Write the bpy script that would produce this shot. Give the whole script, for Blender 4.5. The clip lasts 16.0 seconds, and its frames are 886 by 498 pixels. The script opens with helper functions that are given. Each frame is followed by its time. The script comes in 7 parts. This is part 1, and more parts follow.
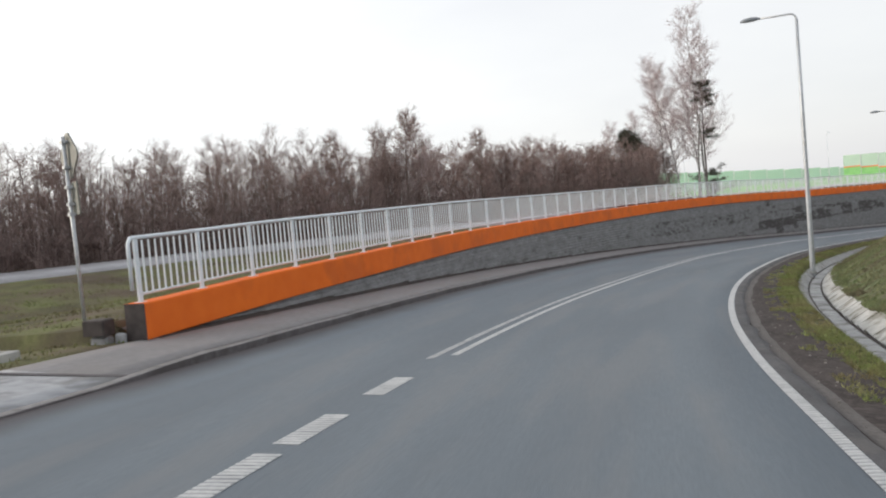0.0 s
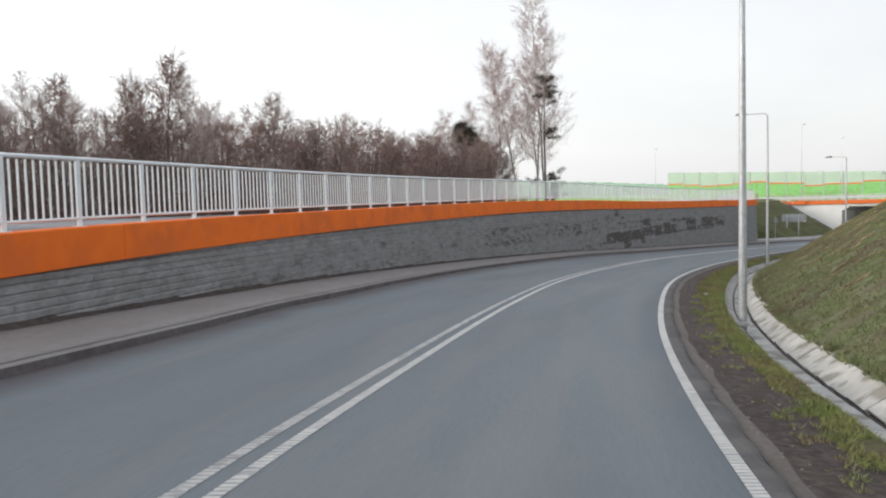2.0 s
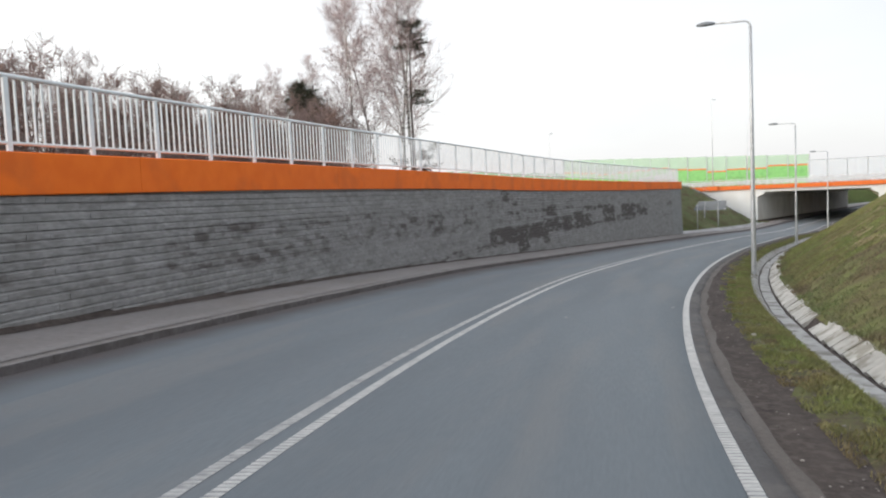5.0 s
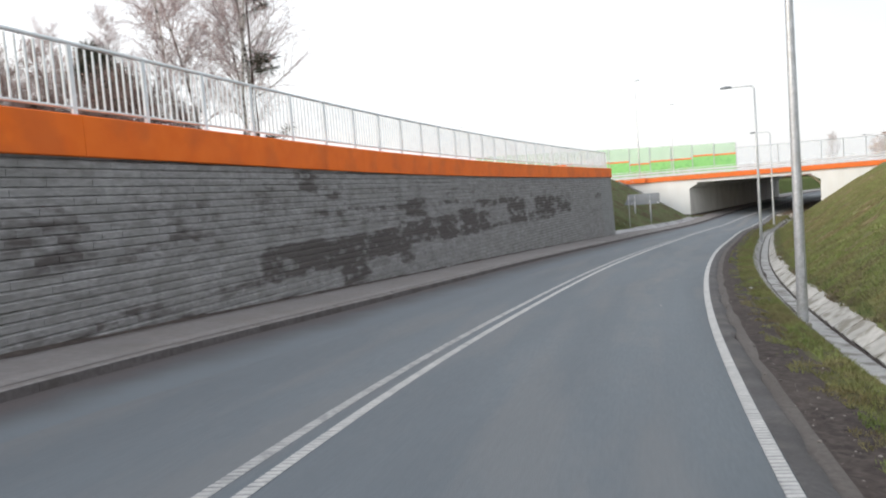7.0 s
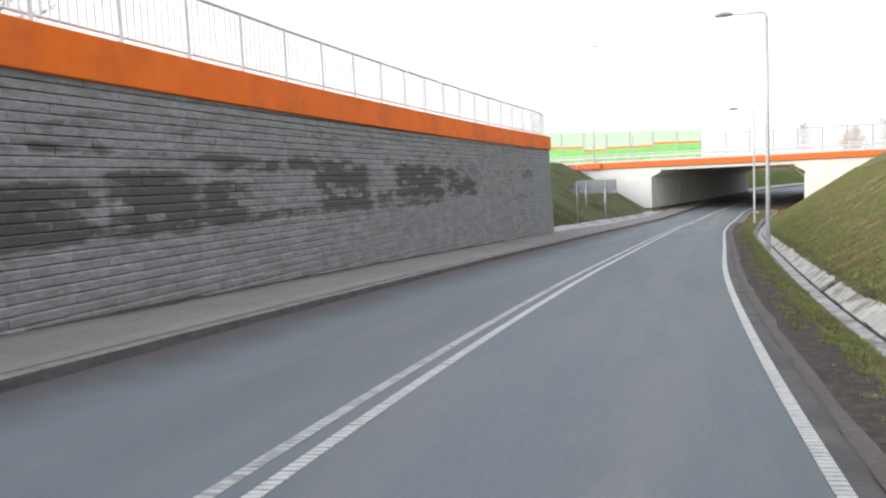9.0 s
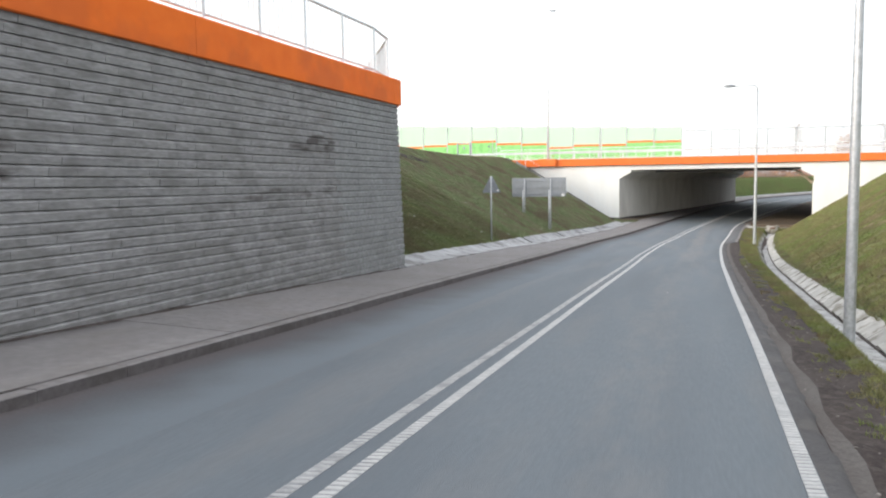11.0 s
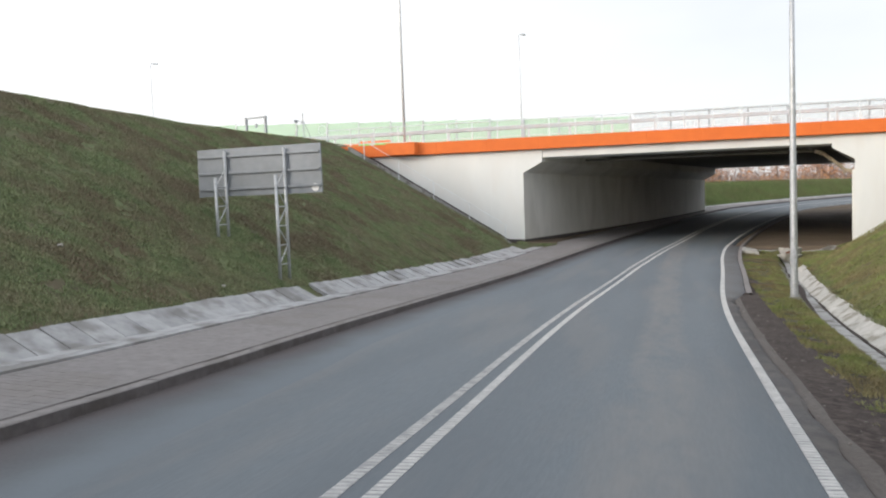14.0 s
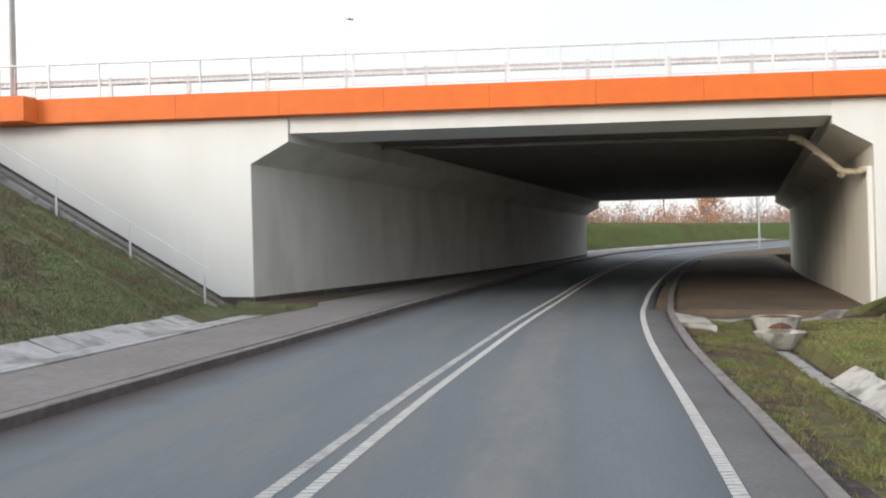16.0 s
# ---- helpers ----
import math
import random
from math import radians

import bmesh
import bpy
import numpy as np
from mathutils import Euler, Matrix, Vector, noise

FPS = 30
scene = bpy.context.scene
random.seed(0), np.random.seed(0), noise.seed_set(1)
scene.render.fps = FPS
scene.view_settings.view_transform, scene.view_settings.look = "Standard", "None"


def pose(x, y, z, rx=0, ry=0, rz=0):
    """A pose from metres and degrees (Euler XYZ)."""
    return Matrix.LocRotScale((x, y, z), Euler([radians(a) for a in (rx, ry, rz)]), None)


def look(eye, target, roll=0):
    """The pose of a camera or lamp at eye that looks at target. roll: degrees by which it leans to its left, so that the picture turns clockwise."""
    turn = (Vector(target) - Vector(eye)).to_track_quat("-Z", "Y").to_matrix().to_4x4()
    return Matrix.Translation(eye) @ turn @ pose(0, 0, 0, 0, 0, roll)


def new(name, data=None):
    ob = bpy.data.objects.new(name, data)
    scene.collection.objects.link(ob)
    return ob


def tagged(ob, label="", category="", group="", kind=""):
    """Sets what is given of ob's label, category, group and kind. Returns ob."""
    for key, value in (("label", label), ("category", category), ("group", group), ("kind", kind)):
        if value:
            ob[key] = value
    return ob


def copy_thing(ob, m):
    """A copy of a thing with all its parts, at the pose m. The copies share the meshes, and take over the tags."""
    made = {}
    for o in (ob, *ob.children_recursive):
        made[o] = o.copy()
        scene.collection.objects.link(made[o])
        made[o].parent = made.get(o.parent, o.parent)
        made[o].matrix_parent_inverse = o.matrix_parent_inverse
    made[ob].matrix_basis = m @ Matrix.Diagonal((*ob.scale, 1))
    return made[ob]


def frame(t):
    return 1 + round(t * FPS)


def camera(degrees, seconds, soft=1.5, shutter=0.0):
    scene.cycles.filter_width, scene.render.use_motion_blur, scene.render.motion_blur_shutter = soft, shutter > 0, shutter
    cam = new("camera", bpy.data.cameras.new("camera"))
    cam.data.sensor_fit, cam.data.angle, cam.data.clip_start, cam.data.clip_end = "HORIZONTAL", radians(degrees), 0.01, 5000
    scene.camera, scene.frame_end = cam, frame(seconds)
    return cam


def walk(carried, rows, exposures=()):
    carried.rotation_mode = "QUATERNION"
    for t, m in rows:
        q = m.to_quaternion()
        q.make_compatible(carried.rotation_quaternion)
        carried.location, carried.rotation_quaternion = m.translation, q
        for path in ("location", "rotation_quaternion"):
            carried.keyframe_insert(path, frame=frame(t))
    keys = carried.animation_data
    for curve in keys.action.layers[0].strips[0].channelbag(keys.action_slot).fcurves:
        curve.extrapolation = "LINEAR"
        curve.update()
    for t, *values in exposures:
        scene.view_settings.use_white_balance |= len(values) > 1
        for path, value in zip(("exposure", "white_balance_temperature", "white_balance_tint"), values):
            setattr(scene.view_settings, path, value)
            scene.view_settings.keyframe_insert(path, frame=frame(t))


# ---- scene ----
cam = camera(61.4, 16.0, soft=2.1)
PATH = [
    (0, pose(-0.000, -0.000, 1.850, 87.432, 5.020, -0.200)),
    (0.5, pose(0.686, 3.148, 1.749, 87.139, 2.967, -5.413)),
    (1, pose(1.439, 6.334, 1.631, 86.344, 0.260, -8.321)),
    (1.5, pose(2.279, 9.407, 1.511, 86.906, 1.290, -8.776)),
    (2, pose(3.349, 12.513, 1.398, 86.622, 1.440, -12.686)),
    (2.5, pose(4.599, 15.573, 1.277, 86.953, 3.669, -10.871)),
    (3, pose(5.989, 18.782, 1.153, 87.919, 2.380, -13.315)),
    (3.5, pose(7.539, 21.875, 1.016, 86.767, 3.094, -19.855)),
    (3.7, pose(8.175, 23.116, 0.960, 86.607, 1.925, -20.180)),
    (5.8, pose(16.076, 36.716, 0.272, 85.441, 4.008, -22.388)),
    (6, pose(17.000, 37.993, 0.208, 85.490, 3.769, -24.269)),
    (6.5, pose(19.353, 41.177, 0.049, 86.218, 6.242, -25.215)),
    (7, pose(21.828, 44.416, -0.115, 86.201, 4.390, -26.528)),
    (7.5, pose(24.382, 47.506, -0.295, 85.732, 4.944, -27.378)),
    (8, pose(27.074, 50.567, -0.486, 84.453, 3.153, -29.554)),
    (8.5, pose(29.858, 53.600, -0.682, 84.936, 2.568, -31.119)),
    (9, pose(32.835, 56.593, -0.874, 85.041, 2.556, -29.749)),
    (9.2, pose(34.037, 57.794, -0.948, 84.471, 2.227, -28.138)),
    (11.3, pose(48.283, 70.492, -1.486, 85.236, 1.269, -32.031)),
    (11.5, pose(49.610, 71.670, -1.559, 85.647, 2.412, -32.227)),
    (12, pose(52.973, 74.605, -1.746, 85.289, 1.570, -34.209)),
    (12.5, pose(56.405, 77.595, -1.938, 87.733, -0.429, -34.986)),
    (13, pose(59.939, 80.567, -2.137, 86.353, 2.425, -33.621)),
    (13.5, pose(63.532, 83.501, -2.341, 88.561, 1.241, -31.987)),
    (14, pose(67.214, 86.468, -2.547, 86.667, 2.086, -34.454)),
    (14.5, pose(70.736, 89.327, -2.748, 89.461, -0.697, -35.881)),
    (15, pose(74.505, 92.241, -2.947, 91.256, -1.282, -39.879)),
    (15.5, pose(78.187, 95.043, -3.167, 91.571, -1.476, -41.945)),
    (16, pose(81.933, 97.940, -3.396, 90.306, 1.603, -43.474)),
]
EXPOSURES = [(0.0, 0.1), (3.5, 0.3), (7.0, 0.45), (8.5, 0.68), (9.0, 0.7), (11.5, 0.8), (12.0, 0.8), (12.5, 0.74), (13.0, 0.47), (14.0, 0.38), (15.0, 0.22), (15.5, 0.22), (16.0, 0.46)]
walk(cam, PATH, EXPOSURES)

# ---- sky and sun: thin overcast, low sun behind the cloud to the west ----
SUN_AZ, SUN_EL = 84.0, 12.0     # degrees left of +y, above the horizon
world = bpy.data.worlds.new("overcast_sky")
scene.world = world
world.use_nodes = True
wn, wl = world.node_tree.nodes, world.node_tree.links
bg = wn["Background"]
sky = wn.new("ShaderNodeTexSky")
sky.sky_type, sky.sun_disc = "NISHITA", False
sky.sun_elevation, sky.sun_rotation = radians(SUN_EL), radians(-SUN_AZ)
sky.air_density, sky.dust_density = 1.0, 3.0
tc = wn.new("ShaderNodeTexCoord")
cl = wn.new("ShaderNodeTexNoise")
cl.inputs["Scale"].default_value, cl.inputs["Detail"].default_value = 1.6, 5.0
mp = wn.new("ShaderNodeMapping")
mp.inputs["Scale"].default_value = (1.0, 1.0, 3.0)
wl.new(tc.outputs["Generated"], mp.inputs["Vector"])
wl.new(mp.outputs["Vector"], cl.inputs["Vector"])
rm = wn.new("ShaderNodeValToRGB")
rm.color_ramp.elements[0].position, rm.color_ramp.elements[1].position = 0.3, 0.75
rm.color_ramp.elements[0].color = (9.0, 9.1, 9.5, 1)
rm.color_ramp.elements[1].color = (11.0, 11.0, 11.0, 1)
wl.new(cl.outputs["Fac"], rm.inputs["Fac"])
mx = wn.new("ShaderNodeMix")
mx.data_type = "RGBA"
mx.inputs["Factor"].default_value = 0.72
# the cloud is thinner and brighter towards the sun
dt = wn.new("ShaderNodeVectorMath")
dt.operation = "DOT_PRODUCT"
dt.inputs[1].default_value = (-math.sin(radians(SUN_AZ)), math.cos(radians(SUN_AZ)), 0.0)
wl.new(tc.outputs["Generated"], dt.inputs[0])
gr = wn.new("ShaderNodeMapRange")
gr.inputs[1].default_value, gr.inputs[2].default_value, gr.inputs[3].default_value, gr.inputs[4].default_value = -0.6, 0.7, 0.81, 1.08
wl.new(dt.outputs["Value"], gr.inputs[0])
br = wn.new("ShaderNodeVectorMath")
br.operation = "SCALE"
wl.new(rm.outputs["Color"], br.inputs[0])
wl.new(gr.outputs[0], br.inputs["Scale"])
wl.new(sky.outputs["Color"], mx.inputs[6])
wl.new(br.outputs["Vector"], mx.inputs[7])
wl.new(mx.outputs[2], bg.inputs["Color"])
bg.inputs["Strength"].default_value = 0.12
sun_data = bpy.data.lights.new("sun", "SUN")
sun_data.energy, sun_data.angle, sun_data.color = 1.9, radians(18), (1.0, 0.9, 0.78)
sun = new("sun", sun_data)
sun.matrix_world = look((0, 0, 60), (60 * math.sin(radians(SUN_AZ)), -60 * math.cos(radians(SUN_AZ)), 60 - 60 * math.tan(radians(SUN_EL + 4))))

# ---- materials ----
def mat(name, c1, c2, scale=2.0, rough=0.8, metal=0.0, bump=0.0, bump_scale=40.0, c3=None, scale3=0.3, amount3=0.4,
        stretch=(1, 1, 1), rand=0.0, uv=False, detail=6.0, spec=0.5, dirt=None, dirt_scale=1.2, dirt_amt=0.5, island=False, stains=None, stain_col=(0.055, 0.052, 0.054), stain_edge=(0.36, 0.7, 0.8), world_space=False):
    """Two colours mixed by fine noise, a third by coarse noise, dirt in patches, fine relief."""
    m = bpy.data.materials.new(name)
    m.use_nodes = True
    N, L = m.node_tree.nodes, m.node_tree.links
    p = N["Principled BSDF"]
    t = N.new("ShaderNodeTexCoord")
    mp_ = N.new("ShaderNodeMapping")
    mp_.inputs["Scale"].default_value = stretch
    L.new(N.new("ShaderNodeNewGeometry").outputs["Position"] if world_space else t.outputs["UV" if uv else "Object"], mp_.inputs["Vector"])

    def noise_(sc, det=detail):
        n = N.new("ShaderNodeTexNoise")
        n.inputs["Scale"].default_value, n.inputs["Detail"].default_value = sc, det
        L.new(mp_.outputs["Vector"], n.inputs["Vector"])
        return n

    def ramp(src, lo, hi):
        r = N.new("ShaderNodeMapRange")
        r.inputs[1].default_value, r.inputs[2].default_value = lo, hi
        L.new(src, r.inputs[0])
        return r.outputs[0]

    def mix(f, a, b):
        k = N.new("ShaderNodeMix")
        k.data_type = "RGBA"
        if hasattr(f, "default_value") or hasattr(f, "is_linked"):
            L.new(f, k.inputs["Factor"])
        else:
            k.inputs["Factor"].default_value = f
        for s_, i in ((a, 6), (b, 7)):
            if isinstance(s_, tuple):
                k.inputs[i].default_value = (*s_, 1)
            else:
                L.new(s_, k.inputs[i])
        return k.outputs[2]

    col = mix(ramp(noise_(scale).outputs["Fac"], 0.32, 0.68), c1, c2)
    if c3:
        f = N.new("ShaderNodeMath")
        f.operation = "MULTIPLY"
        f.inputs[1].default_value = amount3
        L.new(ramp(noise_(scale3, 3.0).outputs["Fac"], 0.4, 0.65), f.inputs[0])
        col = mix(f.outputs[0], col, c3)
    if dirt:
        f = N.new("ShaderNodeMath")
        f.operation = "MULTIPLY"
        f.inputs[1].default_value = dirt_amt
        L.new(ramp(noise_(dirt_scale, 8.0).outputs["Fac"], 0.5, 0.62), f.inputs[0])
        col = mix(f.outputs[0], col, dirt)
    if stains:
        def math_(op, a, b=None, clamp=False):
            k = N.new("ShaderNodeMath")
            k.operation, k.use_clamp = op, clamp
            for i, v in enumerate((a, b)):
                if v is None:
                    continue
                if isinstance(v, (int, float)):
                    k.inputs[i].default_value = v
                else:
                    L.new(v, k.inputs[i])
            return k.outputs[0]

        xyz = N.new("ShaderNodeSeparateXYZ")
        L.new(t.outputs["UV"], xyz.inputs[0])
        sx_, sz_ = xyz.outputs[0], xyz.outputs[1]
        w_ = None
        for s0, s1, z0, z1, k_ in stains:
            ds = math_("ADD", math_("DIVIDE", math_("MINIMUM", math_("SUBTRACT", sx_, s0), math_("SUBTRACT", s1, sx_)), 0.8), 0.5, True)
            dz = math_("ADD", math_("DIVIDE", math_("MINIMUM", math_("SUBTRACT", sz_, z0), math_("SUBTRACT", z1, sz_)), 0.2), 0.5, True)
            one_ = math_("MULTIPLY", math_("MULTIPLY", ds, dz), k_)
            w_ = one_ if w_ is None else math_("MAXIMUM", w_, one_)
        js = []
        for sc_, st_ in ((1.0, (0.75, 2.6, 1)), (1.0, (2.6, 6.0, 1))):
            m2 = N.new("ShaderNodeMapping")
            m2.inputs["Scale"].default_value = st_
            L.new(t.outputs["UV"], m2.inputs["Vector"])
            n2 = N.new("ShaderNodeTexNoise")
            n2.inputs["Scale"].default_value, n2.inputs["Detail"].default_value = sc_, 3.0
            L.new(m2.outputs["Vector"], n2.inputs["Vector"])
            js.append(math_("SUBTRACT", n2.outputs["Fac"], 0.5))
        j_ = math_("ADD", math_("MULTIPLY", js[0], 1.7), math_("MULTIPLY", js[1], 1.3))
        j_ = math_("MULTIPLY", j_, math_("ADD", math_("MULTIPLY", w_, 2.0, True), 0.42))
        if island:
            # whole blocks take up the damp or stay dry
            rb = math_("SUBTRACT", N.new("ShaderNodeNewGeometry").outputs["Random Per Island"], 0.5)
            j_ = math_("ADD", math_("MULTIPLY", j_, 0.62), math_("MULTIPLY", rb, math_("ADD", math_("MULTIPLY", w_, 0.85), 0.03)))
        v_ = math_("ADD", w_, j_)
        f = ramp(v_, stain_edge[0], stain_edge[1])
        f = math_("MULTIPLY", f, stain_edge[2])
        col = mix(f, col, stain_col)
    if rand or island:
        src = N.new("ShaderNodeNewGeometry").outputs["Random Per Island"] if island else N.new("ShaderNodeObjectInfo").outputs["Random"]
        h = N.new("ShaderNodeHueSaturation")
        r = N.new("ShaderNodeMapRange")
        r.inputs[3].default_value, r.inputs[4].default_value = 1 - (rand or 0.2), 1 + (rand or 0.2)
        L.new(src, r.inputs[0])
        L.new(r.outputs[0], h.inputs["Value"])
        L.new(col, h.inputs["Color"])
        col = h.outputs["Color"]
    L.new(col, p.inputs["Base Color"])
    rr = N.new("ShaderNodeMapRange")
    rr.inputs[3].default_value, rr.inputs[4].default_value = max(0.02, rough - 0.1), min(1, rough + 0.1)
    L.new(noise_(scale * 0.7).outputs["Fac"], rr.inputs[0])
    L.new(rr.outputs[0], p.inputs["Roughness"])
    p.inputs["Metallic"].default_value = metal
    p.inputs["Specular IOR Level"].default_value = spec
    if bump:
        bn = N.new("ShaderNodeBump")
        bn.inputs["Strength"].default_value, bn.inputs["Distance"].default_value = min(1.0, bump), 0.01 * max(1, bump)
        L.new(noise_(bump_scale).outputs["Fac"], bn.inputs["Height"])
        L.new(bn.outputs["Normal"], p.inputs["Normal"])
    return m


M_ASPHALT = mat("worn_asphalt", (0.127, 0.152, 0.175), (0.146, 0.173, 0.197), 40, 0.78, bump=0.5, bump_scale=160, c3=(0.108, 0.129, 0.15), scale3=0.85,
                amount3=0.6, stretch=(0.12, 1, 1), uv=True, dirt=(0.195, 0.195, 0.195), dirt_scale=1.3, dirt_amt=0.3,
                stains=((112, 160, -0.58, 0.06, 0.72), (60, 112, -0.6, 0.1, 0.3)), stain_col=(0.218, 0.214, 0.21), stain_edge=(0.0, 1.05, 0.46))
M_SHOULDER = mat("dark_asphalt_edge", (0.072, 0.071, 0.076), (0.108, 0.106, 0.11), 30, 0.9, bump=0.6, bump_scale=90, c3=(0.052, 0.05, 0.052), scale3=1.3, amount3=0.7, dirt=(0.135, 0.125, 0.12), dirt_scale=2.2, dirt_amt=0.5)
M_APRON = mat("grey_asphalt_apron", (0.115, 0.122, 0.132), (0.155, 0.162, 0.172), 30, 0.88, bump=0.5, bump_scale=90, c3=(0.1, 0.095, 0.092), scale3=0.9, amount3=0.6)
M_PAINT = mat("road_paint", (0.43, 0.44, 0.445), (0.54, 0.545, 0.54), 14, 0.6, bump=0.3, dirt=(0.34, 0.35, 0.36), dirt_scale=3, dirt_amt=0.4)
M_PAINT_THIN = mat("worn_road_paint", (0.25, 0.26, 0.27), (0.36, 0.37, 0.38), 18, 0.7, bump=0.3, dirt=(0.17, 0.18, 0.19), dirt_scale=6, dirt_amt=0.7)
M_PAINT_OLD = mat("old_road_paint", (0.36, 0.37, 0.375), (0.46, 0.465, 0.47), 14, 0.65, bump=0.3, dirt=(0.22, 0.23, 0.24), dirt_scale=5, dirt_amt=0.7)
M_SILT = mat("gutter_silt", (0.055, 0.05, 0.05), (0.085, 0.078, 0.076), 14, 0.95, bump=0.4, dirt=(0.12, 0.115, 0.115), dirt_scale=3, dirt_amt=0.6)


def gutter_mat():
    """Silt that thins out over the asphalt away from the kerb."""
    m = bpy.data.materials.new("silt_on_asphalt")
    m.use_nodes = True
    N, L = m.node_tree.nodes, m.node_tree.links
    p = N["Principled BSDF"]
    t = N.new("ShaderNodeTexCoord")
    sp = N.new("ShaderNodeSeparateXYZ")
    L.new(t.outputs["UV"], sp.inputs[0])
    nz = []
    for sc, det in ((1.1, 6.0), (30.0, 4.0)):
        n = N.new("ShaderNodeTexNoise")
        n.inputs["Scale"].default_value, n.inputs["Detail"].default_value = sc, det
        L.new(t.outputs["Object"], n.inputs["Vector"])
        nz.append(n.outputs["Fac"])
    ad = N.new("ShaderNodeMath")
    ad.operation = "MULTIPLY_ADD"
    ad.inputs[1].default_value = 0.5
    L.new(nz[0], ad.inputs[0])
    L.new(sp.outputs[1], ad.inputs[2])
    r = N.new("ShaderNodeMapRange")
    r.interpolation_type = "SMOOTHSTEP"
    r.inputs[1].default_value, r.inputs[2].default_value = 0.5, 1.12
    L.new(ad.outputs[0], r.inputs[0])
    cols = []
    for a, b in (((0.07, 0.074, 0.082), (0.096, 0.1, 0.11)), ((0.127, 0.152, 0.175), (0.146, 0.173, 0.197)), ((0.068, 0.06, 0.064), (0.104, 0.092, 0.096))):
        k = N.new("ShaderNodeMix")
        k.data_type = "RGBA"
        L.new(nz[1], k.inputs["Factor"])
        k.inputs[6].default_value, k.inputs[7].default_value = (*a, 1), (*b, 1)
        cols.append(k.outputs[2])
    k = N.new("ShaderNodeMix")
    k.data_type = "RGBA"
    L.new(r.outputs[0], k.inputs["Factor"])
    L.new(cols[0], k.inputs[6])
    L.new(cols[1], k.inputs[7])
    r2_ = N.new("ShaderNodeMapRange")
    r2_.inputs[1].default_value, r2_.inputs[2].default_value = 0.36, 0.62
    L.new(ad.outputs[0], r2_.inputs[0])
    k2 = N.new("ShaderNodeMix")
    k2.data_type = "RGBA"
    L.new(r2_.outputs[0], k2.inputs["Factor"])
    L.new(cols[2], k2.inputs[6])
    L.new(k.outputs[2], k2.inputs[7])
    L.new(k2.outputs[2], p.inputs["Base Color"])
    p.inputs["Roughness"].default_value = 0.85
    return m


M_GUTTER = gutter_mat()
M_GRIT = mat("pale_grit", (0.085, 0.078, 0.075), (0.135, 0.124, 0.118), 22, 0.95, bump=0.9, bump_scale=60, c3=(0.085, 0.075, 0.07), scale3=0.9, amount3=0.7)
M_PAVER = mat("grey_pavers", (0.196, 0.188, 0.192), (0.242, 0.232, 0.235), 9, 0.85, bump=0.4, bump_scale=70, c3=(0.17, 0.165, 0.165), scale3=0.6, rand=0.03, island=True,
              dirt=(0.18, 0.165, 0.155), dirt_scale=0.9, dirt_amt=0.35)
M_PAVER_ONE = mat("grey_paver_single", (0.196, 0.188, 0.192), (0.242, 0.232, 0.235), 9, 0.85, bump=0.4, bump_scale=70, rand=0.05, world_space=True)
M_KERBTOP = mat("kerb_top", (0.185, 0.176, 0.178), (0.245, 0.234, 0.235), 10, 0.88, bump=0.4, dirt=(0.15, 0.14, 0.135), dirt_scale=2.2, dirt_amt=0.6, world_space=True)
# Kerb face coloured darker than the top, for splash dirt and side-on shade.
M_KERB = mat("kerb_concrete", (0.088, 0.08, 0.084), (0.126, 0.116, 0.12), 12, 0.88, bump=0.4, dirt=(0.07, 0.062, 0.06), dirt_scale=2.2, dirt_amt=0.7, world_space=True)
M_CONC = mat("pale_concrete", (0.4, 0.4, 0.385), (0.52, 0.515, 0.495), 6, 0.88, bump=0.5, bump_scale=60, c3=(0.27, 0.27, 0.25), scale3=1.1, rand=0.1,
             dirt=(0.17, 0.16, 0.125), dirt_scale=2.6, dirt_amt=0.75, world_space=True)
M_SLABW = mat("grey_slab_concrete", (0.3, 0.308, 0.325), (0.4, 0.41, 0.425), 5, 0.88, bump=0.5, bump_scale=60, rand=0.12, dirt=(0.13, 0.125, 0.115), dirt_scale=1.6, dirt_amt=0.6, world_space=True)
M_CHANNEL = mat("channel_concrete", (0.3, 0.305, 0.305), (0.4, 0.405, 0.4), 7, 0.88, bump=0.5, bump_scale=60, rand=0.12, dirt=(0.11, 0.1, 0.085), dirt_scale=2.4, dirt_amt=0.7, world_space=True)
